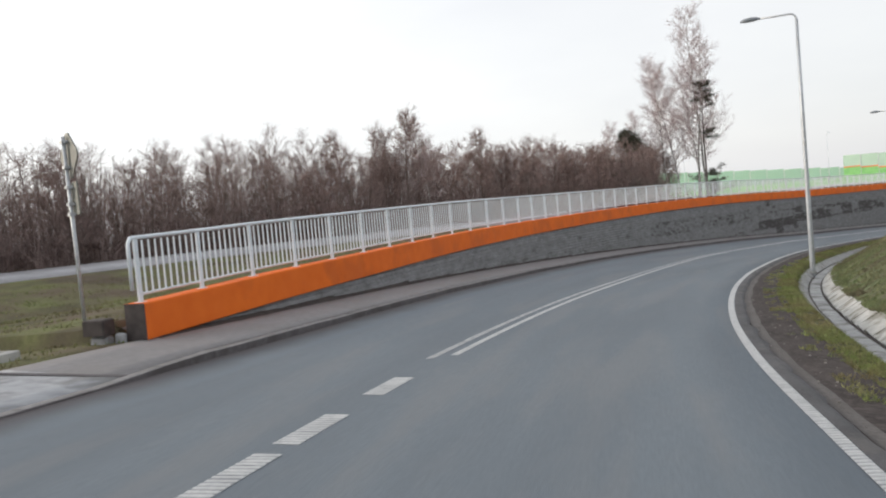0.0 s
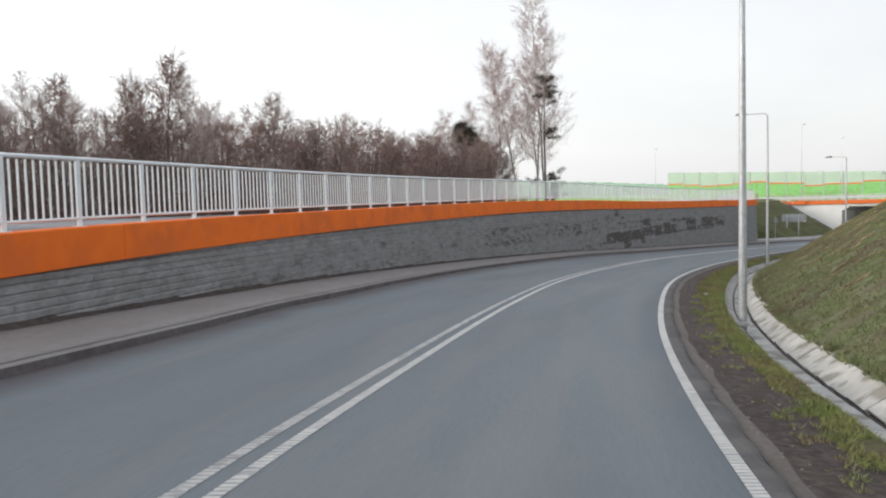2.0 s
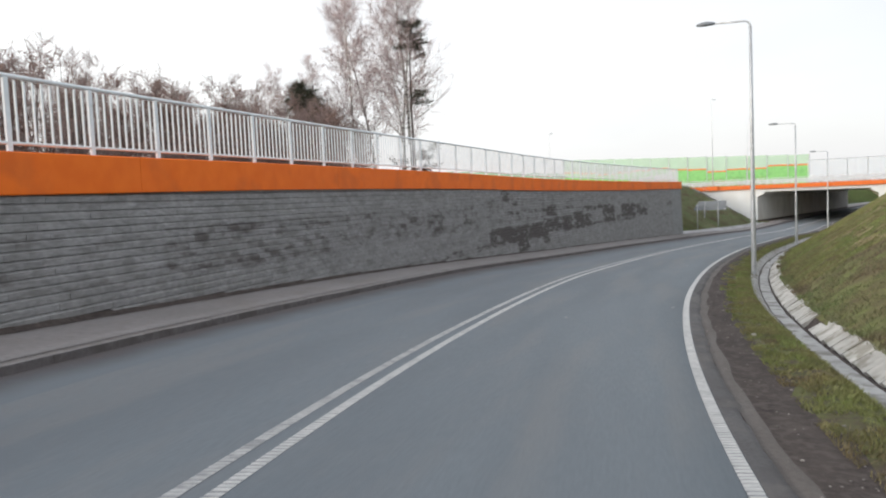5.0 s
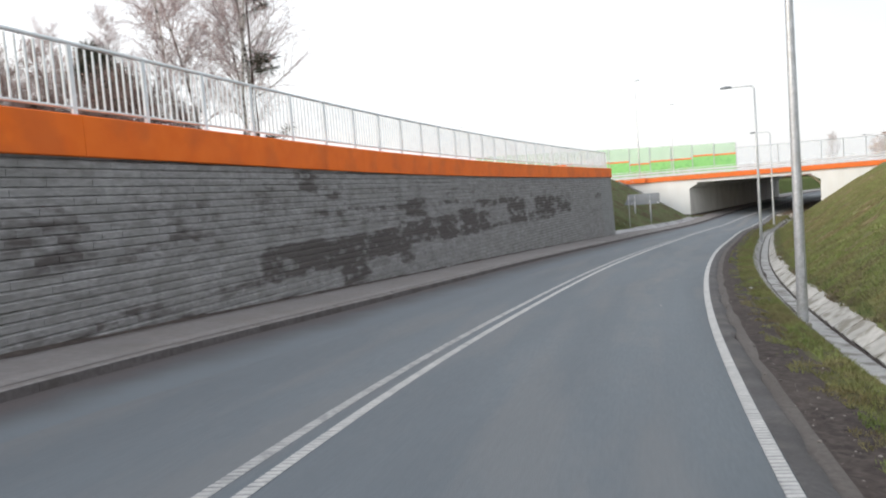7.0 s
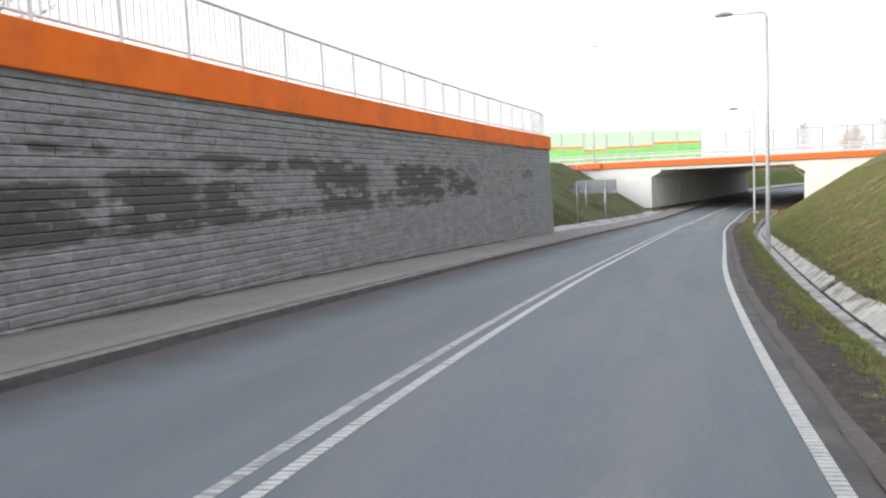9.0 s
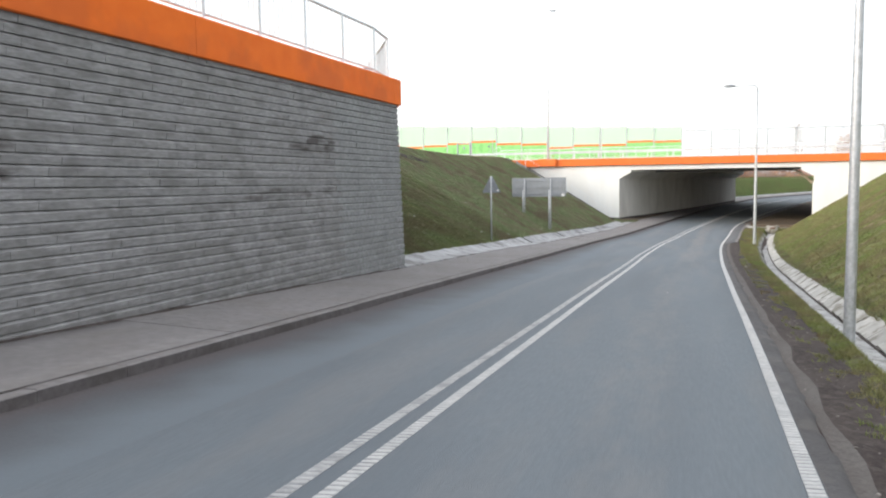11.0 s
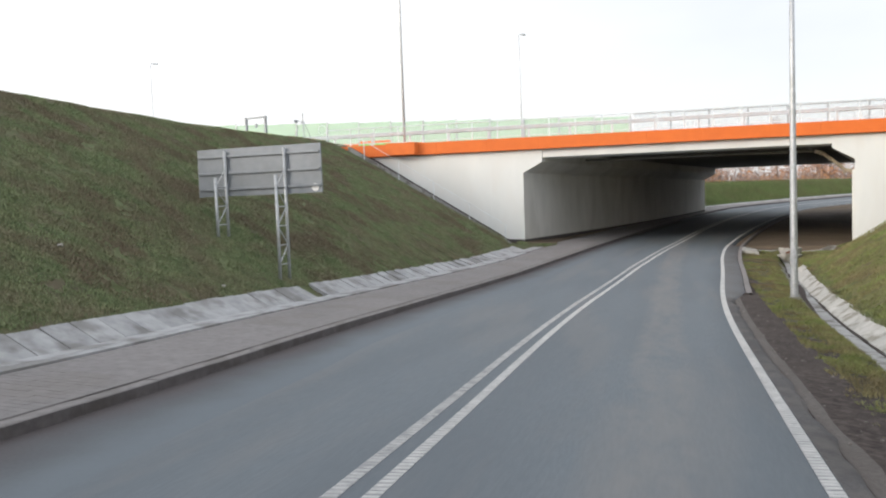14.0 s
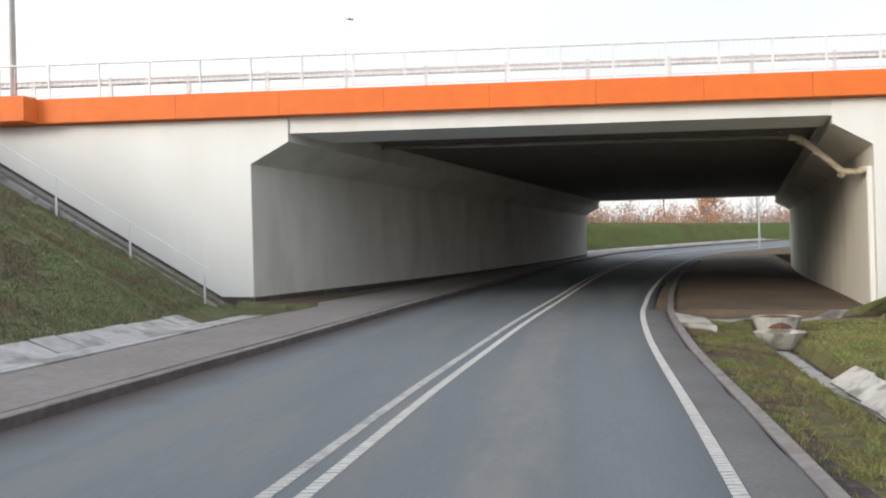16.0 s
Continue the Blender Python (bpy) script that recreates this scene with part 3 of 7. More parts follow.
KERB = [(-50, -6.9), (0, -6.45), (7, -6), (13, -5.73), (22, -5.63), (25.7, -5.807), (28.5, -5.813), (32, -5.95), (36, -6.049), (41, -6.13), (50, -6.06), (57, -5.95),
       (64, -5.56), (72, -5.3), (80, -5.05), (90, -4.77), (97, -4.69), (108, -4.7), (117, -4.96), (128, -5.18), (137, -4.49), (144, -4), (152, -3.5), (165, -3.2),
       (230, -3.2)]
WALL = [(-50, -9.0), (0, -8.0), (6, -7.9), (10, -7.82), (14, -7.62), (18, -7.5), (35, -7.85), (50, -7.75), (64, -7.3), (75, -6.98), (86, -6.75), (101.6, -6.45), (110, -6.4), (118, -6.6), (128, -7.1),
        (136, -6.85), (143, -6.35), (150, -5.6), (157, -5.2), (170, -5.0), (230, -5.0)]
W0, W1 = 9.9, 101.15           # where the retaining wall begins and ends
BAND_TOP = [(9, 0.86), (14, 1.0), (24, 1.22), (33, 1.33), (41, 1.42), (50, 1.5), (60, 1.47), (70, 1.32), (84, 1.2), (103, 1.12)]
PAVE = 0.12                   # footway over the carriageway
BATTER = 0.08
# bridge frame: u along its front, v through the underpass
BR_O = Vector((91.01, 114.19, 0))
BR_B = Vector((math.cos(radians(-45.57)), math.sin(radians(-45.57)), 0))
BR_A = Vector((math.cos(radians(23)), math.sin(radians(23)), 0))
BR_N = Vector((-BR_B.y, BR_B.x, 0))
BR_W, BR_L = 14.77, 36.2


def BR(u, v, z):
    p = BR_O + BR_B * u + BR_A * v
    return Vector((p.x, p.y, z))


BR_HEAD = -45.57

# ---- ground: one sheet, laid along the road and out to the horizon ----
BANK_R = [(-50, 0.25), (0, 0.4), (14, 0.6), (22, 1.2), (30, 2.2), (40, 3.0), (50, 3.5), (62, 3.9), (80, 4.3), (110, 4.8), (147, 5.5)]
CREST_L = [(101.15, 0.66), (111.5, 0.7), (113, 0.82), (116, 0.93), (119, 0.95), (123, 0.76), (127, 0.72), (131, 0.68), (140, 0.75), (147, 0.95)]
CREST_FOOT = [(101.6, -6.5), (110, -6.45), (118, -6.65), (128, -7.2), (136, -7.2), (143, -7.35), (147, -8.15)]
SPREAD = [(101, 2.1), (113, 2.0), (118, 1.85), (124, 1.6), (130, 1.55), (147, 1.55)]
FOOT = [(101.15, -6.45), (110, -6.6), (118, -6.62), (124, -6.92), (129, -6.95), (133, -6.65), (138, -6.05), (142, -5.95), (144, -5.9), (147, -5.6)]
SLAB_TOP = [(101, 0.12), (112, 0.14), (117, 0.22), (128, 0.23), (136, 0.17), (147, 0.12)]
TOE = [(101.15, -6.45), (110, -6.6), (118, -6.62), (124, -6.92), (129, -6.95), (133, -6.65), (138, -6.05), (142, -5.95), (143.2, -6.1), (144.5, -6.6), (147, -7.3)]
DITCH = [(-50, 3.1), (10, 2.9), (25, 2.75), (40, 2.78), (55, 2.5), (75, 2.42), (95, 2.6), (117, 2.55), (126, 2.82), (132, 3.02), (137, 3.3), (141, 3.52), (146, 3.75), (230, 3.9)]
B0, B1 = 147.2, 183.2         # stretch under the bridge
B0R, B1R = 149.6, 190.0       # the same on the inner side


# the wing wall, which turns from the retaining wall into the bank
WING_DIR = Vector((math.cos(radians(73.9)), math.sin(radians(73.9)), 0))
WING_OUT = Vector((WING_DIR.y, -WING_DIR.x, 0))
WING_LEN = 13.4


def road_sn(p, s):
    for _ in range(8):
        q, d, r = rp(s)
        s += (Vector((p.x, p.y, 0)) - Vector((q.x, q.y, 0))).dot(d) * 0.8
    q, d, r = rp(s)
    return s, (Vector((p.x, p.y, 0)) - Vector((q.x, q.y, 0))).dot(r)


WING_S, WING_N = [], []
for i in range(14):
    s_, n_ = road_sn(W(W1, lerp(W1, WALL)) + WING_DIR * (WING_LEN + 0.3) * i / 13, W1 + 10 * i / 13)
    WING_S.append(s_)
    WING_N.append(n_)


def rough(s, n, a=0.1):
    return a * noise.noise(Vector((s * 0.13, n * 0.13, 3.1))) + a * 0.5 * noise.noise(Vector((s * 0.45, n * 0.45, 7.7)))


def lift(s):
    """The ground behind the railing rises a little along the wall."""
    return 0.2 * max(0.0, min(1.0, (s - 2) / 10))


def left_rows(s):
    wn, sf = lerp(s, WALL), lambda n, d: W(s, n, d).z
    if s < W0 - 0.05:
        z0 = sf(wn, PAVE)
        return [(wn + 0.05, sf(wn, -0.3)), (wn - 0.04, z0 - 0.02)] + [(wn - d, z0 + 0.02 + (0.1 - z0) * min(1, d / 10) - 0.22 * math.exp(-((d - 3.2) / 1.0) ** 2) + rough(s, d, 0.07))
                for d in (0.8, 1.8, 2.6, 3.4, 4.4, 7)] + [(wn - 11, 0.4 + lift(s)), (wn - 16, 0.92 + lift(s)), (wn - 24, 0.98 + lift(s)), (wn - 40, 0.9 + lift(s)), (-180, 0.6), (-420, 0.6)]
    if s <= W1 + 0.001:
        zp = lerp(s, BAND_TOP) - 0.3
        return [(wn + 0.05, sf(wn, -0.3)), (wn - 0.5, sf(wn, -0.3)), (wn - 0.62, zp)] + [(wn - d, zp + (0.1 - zp) * min(1, d / 9) + rough(s, d, 0.1))
                for d in (1.5, 3, 5, 8)] + [(wn - 12, 0.5 + lift(s)), (wn - 16, 0.92 + lift(s)), (wn - 24, 0.98 + lift(s)), (wn - 40, 0.9 + lift(s)), (wn - 90, 0.7), (-180, 0.6), (-420, 0.6)]
    if s < B0 or s > B1:
        crest = lerp(s, CREST_L) if s < B0 else -1.15
        wn = lerp(s, FOOT) if s < B0 else wn
        toe = lerp(s, TOE) if s < B0 else wn
        z1 = sf(toe, PAVE - 0.12)
        z2 = sf(toe, PAVE + lerp(s, SLAB_TOP) - 0.03) if s < B0 else z1 + 0.3
        n0 = toe - 1.02
        nc = lerp(s, CREST_FOOT) - 0.84 - (crest - z2 - 0.1) * lerp(s, SPREAD) if s < B0 else n0 - (crest - z2 - 0.1) * 1.55
        rows = [(wn + 0.05, sf(wn, -0.1)), (toe - 0.48, z1), (toe - 0.98, z2)]
        for k in (0.0, 0.27, 0.52, 0.77):
            n = n0 + (nc - n0) * k
            rows.append((n, z2 + 0.06 + (crest - z2 - 0.1) * k + rough(s, n, 0.05)))
        rows += [(nc, crest - 0.12 + rough(s, nc, 0.12)), (nc - 1.6, crest + 0.12), (nc - 8, crest + 0.2), (nc - 22, crest + 0.1), (-60, crest), (-180, 0.5), (-420, 0.5)]
        if s < WING_S[-1]:
            kw = float(np.interp(s, WING_S, WING_N))
            low = [(n, z) for n, z in rows[:8]]
            nn, zz = [-n for n, z in low], [z for n, z in low]
            ns = [max(n, kw - 0.02 - 0.004 * i) for i, (n, z) in enumerate(low[:7])]
            if kw < n0:
                ns[3:7] = [n0 + (kw - 0.06 - n0) * q for q in (0.0, 0.35, 0.7, 1.0)]
            zp = 0.82 - 0.3 * (s - WING_S[0]) / (WING_S[-1] - WING_S[0])
            rows = [(n, float(np.interp(-n, nn, zz))) for n in ns] + [(kw - 0.42, zp), (kw - 2, zp), (kw - 8, 0.6), (kw - 22, 0.5), (-60, 0.5), (-180, 0.5), (-420, 0.5)]
        return rows
    return [(wn + 0.05, sf(wn, -0.3)), (wn - 0.1, sf(wn, 0.1)), (wn - 1, sf(wn, 0.1)), (-7.5, sf(-7.5, 0.12)), (-9, -4.5), (-11, -4.5), (-13, -4.4), (-15, -4), (-18, -1), (-22, 0.05),
            (-30, 0.1), (-60, 0.2), (-180, 0.4), (-420, 0.4)]


def right_rows(s):
    e, d, sf = lerp(s, EDGE), lerp(s, DITCH), lambda n, q: W(s, n, q).z
    if B0R < s < B1R:
        return [(e + 0.1, sf(e, -0.3)), (e + 0.3, sf(e, -0.03)), (e + 0.75, sf(e + 0.75, -0.01)), (e + 1.2, sf(e + 1.2, 0.03)), (e + 1.8, sf(e + 1.8, 0.05))] + \
               [(e + 1.8 + k * 0.55, sf(e + 1.8 + k * 0.55, 0.05 + 0.012 * k)) for k in range(1, 6)] + \
               [(9.2, -5.2), (11, -5.0), (13, -4.4), (16, -4.2), (21, 0), (32, 0.1), (52, 0.2), (68, 0.2)]
    return bank_r(s, e, d, sf)


def bank_r(s, e, d, sf):
    crest = sf(4, lerp(s, BANK_R)) if s < B0R else -2.2
    fade = max(0.0, min(1.0, (s - 146.7) / 0.8))          # the ditch ends at the outfall
    z2 = sf(d + 0.94, -0.07)
    foot = d + 0.96 + max(0, s - 141.5) * 0.3
    run = max(0.5, (crest - z2) * 1.55)
    soil = e + (1.2 if s < 38 else 0.98 + 0.3 * max(0, min(1, (s - 92) / 6)) * max(0, min(1, (133 - s) / 4))) + 0.16 * noise.noise(Vector((s * 0.35, 4, 2))) + 0.14 * noise.noise(Vector((s * 1.1, 4, 2))) + 0.1 * noise.noise(Vector((s * 2.3, 4, 7)))
    soil = min(soil, d - 0.35)
    low = 0.42 - 0.36 * fade
    rows = [(e + 0.1, sf(e, -0.3)), (e + 0.26, sf(e + 0.3, -0.03)), (e + 0.42 + 0.08 * noise.noise(Vector((s * 0.8, 9, 2))), sf(e + 0.4, -0.035)), (soil, sf(soil, -0.06 + rough(s, 1, 0.04))),
            ((soil + d) / 2, sf(d - 0.4, -0.05 + rough(s, 2, 0.06))), (d - 0.12, sf(d, -0.1)), (d + 0.12, sf(d, -low)), (d + 0.62, sf(d, -low)), (d + 0.8, sf(d, -0.2)), (foot, z2)]
    for k in (0.2, 0.45, 0.7):
        n = foot + run * k
        rows.append((n, z2 + (crest - z2) * k + rough(s, n, 0.05)))
    nc = foot + run
    return rows + [(nc, crest - 0.08), (nc + 2, crest + 0.1), (nc + 9, crest + 0.15), (nc + 25, crest + 0.1), (max(68, nc + 30), crest)]


def road_n(p, s):
    q, d, r = rp(s)
    return (p.x - q.x) * r.x + (p.y - q.y) * r.y


def build_ground():
    ss = [-50 + i * 2 for i in range(25)] + [i * 0.5 for i in range(0, 203)] + [W0 - 0.06, W0 - 0.04, W1 + 0.0005, W1 + 0.05, B0 - 0.02, B0 + 0.02, B1 - 0.02, B1 + 0.02, B0R - 0.02, B0R + 0.02, B1R - 0.02, B1R + 0.02]
    ss = sorted(set(ss + [i * 0.5 for i in range(204, 300)] + [i * 1.0 for i in range(150, 257)]))
    g = Geo()
    cols = []
    for s in ss:
        l, r = left_rows(s), right_rows(s)
        pts = [A(s, n, z) for n, z in reversed(l)] + [A(s, n, z) for n, z in r]
        cols.append(pts)
    nl, k = len(left_rows(50.0)), len(cols[0])
    o = 0
    g.v = [tuple(p) for c in cols for p in c]
    for i in range(len(ss) - 1):
        tl, tr = B0 <= ss[i] < B1, B0R <= ss[i] < B1R
        for j in range(k - 1):
            g.f.append((i * k + j, (i + 1) * k + j, (i + 1) * k + j + 1, i * k + j + 1))
            jr = j - nl
            slot = 0
            if jr in (0, 2, 5, 6, 7):
                slot = 1
            if jr in (5, 7) and ss[i] > 141.3:
                slot = 3
            elif jr == 1:
                slot = 5
            elif jr in (3, 4):
                slot = 7
            if jr >= 8 and ss[i] > 46 + 6 * noise.noise(Vector((ss[i] * 0.2, j * 1.7, 8))):
                slot = 3
            if jr < -1 and ss[i] < 97 and j <= nl - 10:
                slot = 4
            if (tl and -8 < jr < 0) or (tr and 0 <= jr < 12):
                slot = 2
            if slot == 0 and jr < -1 and 101 < ss[i] < 112 + 7 * noise.noise(Vector((ss[i] * 0.23, j * 0.9, 5))) + (nl - j) * 0.35:
                slot = 6
            if 0 < jr < 12 and ss[i] >= 147.9 and not tr and 147.9 + (road_n(cols[i][j], ss[i]) - 2.35) * 0.456 < ss[i]:
                slot = 2
            if ss[i] >= B1 and slot in (0, 3):
                slot = 9
            if slot == 0 and jr < -1 and ss[i] < 60:
                slot = 8
            g.m.append(slot)
    # the plain that goes on to the horizon
    R_ = 3500.0
    g.add([(-R_, -R_, -6.5), (R_, -R_, -6.5), (R_, R_, -6.5), (-R_, R_, -6.5)], [(0, 1, 2, 3)])
    ob = g.ob("ground", [M_GRASS, M_SOIL, M_DUST, M_LAWN, M_LITTER, M_GRIT, M_GRASS_W, M_VERGE, M_START, M_FIELD], smooth=True)
    return tagged(ob, "rough winter grass and dark bare soil along the road", "ground", kind="structure")


ground = build_ground()


# ---- carriageway and its markings ----
def uv_sn(me, sn):
    layer = me.uv_layers.new(name="UVMap")
    vals = []
    for lp in me.loops:
        vals.extend(sn[lp.vertex_index])
    layer.data.foreach_set("uv", vals)


def build_road():
    g, sn = Geo(), []
    rows = []
    s = -50.0
    while s <= 256:
        k, e = lerp(s, KERB) - 0.02, lerp(s, EDGE) + 0.18
        row = [W(s, e + 0.06, -0.14)]
        sn.append((s, e + 0.06))
        for i in range(9):
            n = e + (k - e) * i / 8
            row.append(W(s, n))
            sn.append((s, n))
        rows.append(row)
        s += 1.0
    g.strip(rows)
    ob = g.ob("road", M_ASPHALT, smooth=True)
    uv_sn(ob.data, sn)
    return tagged(ob, "worn blue-grey asphalt carriageway curving down to the underpass", "road", kind="structure")


road = build_road()


def strip_line(s0, s1, off, width, z=0.003, step=0.5):
    g = Geo()
    rows, s = [], s0
    while True:
        c = off(s)
        rows.append([W(s, c - width / 2, z), W(s, c + width / 2, z)])
        if s >= s1:
            break
        s = min(s1, s + step)
    g.strip([list(reversed(r)) for r in rows])
    return g


def rib_line(s0, s1, off, width, pitch=0.075, size=0.048, rnd=None):
    g = Geo()
    s = s0
    while s < s1:
        c, w = off(s), width / 2
        j = rnd.uniform(-0.006, 0.006)
        if rnd.random() > 0.004:
            a, b = s + j, s + j + size * rnd.uniform(0.8, 1.1)
            lean = 0.03
            p = [W(a, c - w, 0.004), W(a + lean, c + w, 0.004), W(b + lean, c + w, 0.004), W(b, c - w, 0.004)]
            q = [W(a + .008, c - w + .006, 0.009), W(a + lean + .008, c + w - .006, 0.009), W(b + lean - .008, c + w - .006, 0.009), W(b - .008, c - w + .006, 0.009)]
            g.add(p + q, [(7, 6, 5, 4), (0, 4, 5, 1), (1, 5, 6, 2), (2, 6, 7, 3), (3, 7, 4, 0)])
        s += pitch
    return g


rnd = random.Random(5)
for nm, off, s0, s1 in (("centre_line", lambda s: lerp(s, DBL) - 0.125, 9.3, 205), ("centre_line", lambda s: lerp(s, DBL) + 0.12, 9.6, 205), ("edge_line", lambda s: lerp(s, EDGE), -30, 205)):
    wd = 0.105 if nm == "centre_line" else 0.118
    e = thing(nm, "white ribbed road line, worn, on grey asphalt", "road line", "road lines", kind="structure")
    part("paint_film", strip_line(s0, s1, off, wd), M_PAINT_THIN, e, "thin worn paint")
    tagged(part("paint_rib", rib_line(s0, s1, off, wd, rnd=rnd), M_PAINT_OLD if s0 == 9.3 else M_PAINT, e, "raised white ribs"), kind="stuff")
for a, b in ((0.6, 1.6), (2.3, 3.2), (4.1, 5.15), (5.4, 6.35), (7.2, 8.1)):
    e = thing("lane_dash", "short white ribbed lane dash, worn, on grey asphalt", "road line", "lane dashes", kind="structure")
    part("paint_film", strip_line(a, b, lambda s: lerp(s, DBL) + 0.02, 0.24), M_PAINT_THIN, e)
    tagged(part("paint_rib", rib_line(a, b, lambda s: lerp(s, DBL) + 0.02, 0.24, rnd=rnd), M_PAINT, e), kind="stuff")
# tar-dark strip outside the edge line
g = Geo()
rows = []
for i in range(-160, 600):
    s = i * 0.25
    e_ = lerp(s, EDGE)
    w_ = 0.3 + 0.05 * noise.noise(Vector((s * 0.4, 1, 1))) + 0.06 * noise.noise(Vector((s * 1.3, 1, 5))) + 0.04 * noise.noise(Vector((s * 3.7, 1, 5))) + (0.3 * min(1, max(0, s - 131) / 2))
    rows.append([W(s, e_ + w_, -0.06), W(s, e_ + w_ - 0.06, -0.008), W(s, e_ + 0.19, 0.0045), W(s, e_ + 0.066, 0.0025)])
g.strip(rows)
g.m = [1 if i // 3 > 160 + 131 * 4 else 0 for i in range(len(g.f))]
tagged(g.ob("road_shoulder", [M_SHOULDER, M_APRON], True), "dark asphalt strip beside the edge line", "road shoulder", kind="structure")
# silt washed against the kerb, and moss and soil along the wall's foot
g, silt_uv = Geo(), []
rows = []
for i in range(-80, 340):
    s = i * 0.5
    k_ = lerp(s, KERB)
    w_ = 0.85 + 0.45 * max(0, min(1, (s - 45) / 15, (125 - s) / 15)) + 0.1 * noise.noise(Vector((s * 0.3, 1, 8)))
    rows.append([W(s, k_ + w_ + 0.03, -0.003), W(s, k_ + w_ - 0.06, 0.0035), W(s, k_ + 0.12, 0.006), W(s, k_ - 0.01, 0.018)])
    silt_uv += [(s, 1.0), (s, 0.92), (s, 0.2), (s, 0.0)]
g.strip(rows)
o = g.ob("gutter_silt", M_GUTTER, True)
uv_sn(o.data, silt_uv)
tagged(o, "brown silt washed against the kerb, thinning out over the asphalt", "silt", kind="structure")
# dark open joint behind the kerb
g = Geo()
rows = []
for i in range(18, 296):
    s = i * 0.5
    k_ = lerp(s, KERB) - 0.165
    rows.append([W(s, k_ + 0.014, PAVE + 0.0065), W(s, k_ - 0.014, PAVE + 0.0065)])
g.strip(rows)
tagged(g.ob("kerb_joint", M_SILT, True), "dark dirt-filled joint behind the kerb", "joint", kind="structure")
g = Geo()
rows = []
for i in range(int(W0 * 4) + 1, int(W1 * 4)):
    s = i * 0.25
    k_ = lerp(s, WALL)
    w_ = 0.07 + 0.1 * max(0.0, min(1.0, (70 - s) / 25)) + 0.07 * noise.noise(Vector((s * 0.5, 1, 18))) + 0.05 * noise.noise(Vector((s * 2.7, 1, 8)))
    rows.append([W(s, k_ + max(0.015, w_), PAVE - 0.002), W(s, k_ + max(0.01, w_) * 0.5, PAVE + 0.012), W(s, k_ - 0.05, PAVE + 0.03 + 0.5 * max(0, w_ - 0.07))])
g.strip(rows)
tagged(g.ob("wall_foot_debris", M_SOIL, True), "dark soil and moss along the foot of the wall", "soil", kind="structure")

# ---- kerb and footway, lowered at the start ----
def drop(s):
    return 0.08 * max(0.0, min(1.0, (8.6 - s) / 1.6))


kerb = thing("kerb", "dirty grey concrete kerb along the footway, side shade in its face colour", "kerb", kind="structure")
kg = Geo()
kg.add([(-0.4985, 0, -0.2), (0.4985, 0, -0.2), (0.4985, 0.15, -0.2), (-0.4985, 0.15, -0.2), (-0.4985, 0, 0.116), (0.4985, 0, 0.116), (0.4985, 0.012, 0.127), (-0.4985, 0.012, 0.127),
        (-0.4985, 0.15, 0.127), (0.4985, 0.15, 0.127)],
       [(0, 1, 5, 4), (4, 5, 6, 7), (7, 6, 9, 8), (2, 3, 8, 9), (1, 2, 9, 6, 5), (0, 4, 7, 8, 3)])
# Slot 0: face with dirt and shade in its colour; slot 1: lighter top.
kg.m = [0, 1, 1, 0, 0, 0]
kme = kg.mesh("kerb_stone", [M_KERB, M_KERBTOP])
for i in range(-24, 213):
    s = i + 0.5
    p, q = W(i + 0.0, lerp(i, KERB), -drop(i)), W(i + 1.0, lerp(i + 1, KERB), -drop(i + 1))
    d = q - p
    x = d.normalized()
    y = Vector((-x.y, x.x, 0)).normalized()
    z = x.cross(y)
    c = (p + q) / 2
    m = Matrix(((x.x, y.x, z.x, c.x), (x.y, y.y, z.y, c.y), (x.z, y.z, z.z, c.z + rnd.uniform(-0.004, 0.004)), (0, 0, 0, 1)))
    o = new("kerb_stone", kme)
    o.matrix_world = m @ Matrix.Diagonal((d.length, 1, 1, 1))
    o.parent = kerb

g = Geo()
rows = []
for i in range(-100, 428):
    s = i * 0.5
    a, b = lerp(s, KERB) - 0.175, (lerp(s, WALL) - 0.06 if s < W1 or s > 147 else lerp(s, FOOT) + 0.02)
    rows.append([W(s, a, -0.1)] + [W(s, a + (b - a) * k / 4, PAVE - 0.004 - drop(s) * (1 - k / 4)) for k in range(5)] + [W(s, b, -0.2)])
g.strip(rows)
g.m = [1 if i // 6 < 115 else 0 for i in range(len(g.f))]
tagged(g.ob("footway", [M_PAVER, M_SLABW], True), "grey paved footway beside the retaining wall and bank", "footway", kind="structure")

# flush kerb stone across the footway where it is lowered
g = Geo()
a_, b_ = W(7.55, lerp(7.5, KERB) - 0.16, PAVE - drop(7.5) - 0.004), W(7.25, lerp(7.3, WALL) - 0.02, PAVE + 0.004)
d_ = (b_ - a_).normalized()
t_ = Vector((-d_.y, d_.x, 0)) * 0.05
up_ = Vector((0, 0, 0.008))
g.add([a_ - t_, b_ - t_, b_ + t_, a_ + t_, a_ - t_ * 0.9 + up_, b_ - t_ * 0.9 + up_, b_ + t_ * 0.9 + up_, a_ + t_ * 0.9 + up_], [(4, 5, 6, 7), (0, 1, 5, 4), (1, 2, 6, 5), (2, 3, 7, 6), (3, 0, 4, 7)])
part("cross_kerb", g, M_KERB, kerb, "dark flush kerb stone across the footway")

# ---- retaining wall ----
wall = thing("wall_west", "grey split-face block retaining wall with dark damp stains", "retaining wall", kind="structure")


def batter(s):
    return BATTER - 0.045 * max(0.0, min(1.0, (s - 80) / 20))


def wall_pt(s, z, out=0.0):
    base = W(s, lerp(s, WALL)).z
    return A(s, lerp(s, WALL) - batter(s) * max(-0.3, z - base) + out, z)


def band_bot(s):
    return lerp(s, BAND_TOP) - 0.6


g = Geo()
rows = []
ss_ = [W0 + (W1 - W0) * i / 92 for i in range(93)]
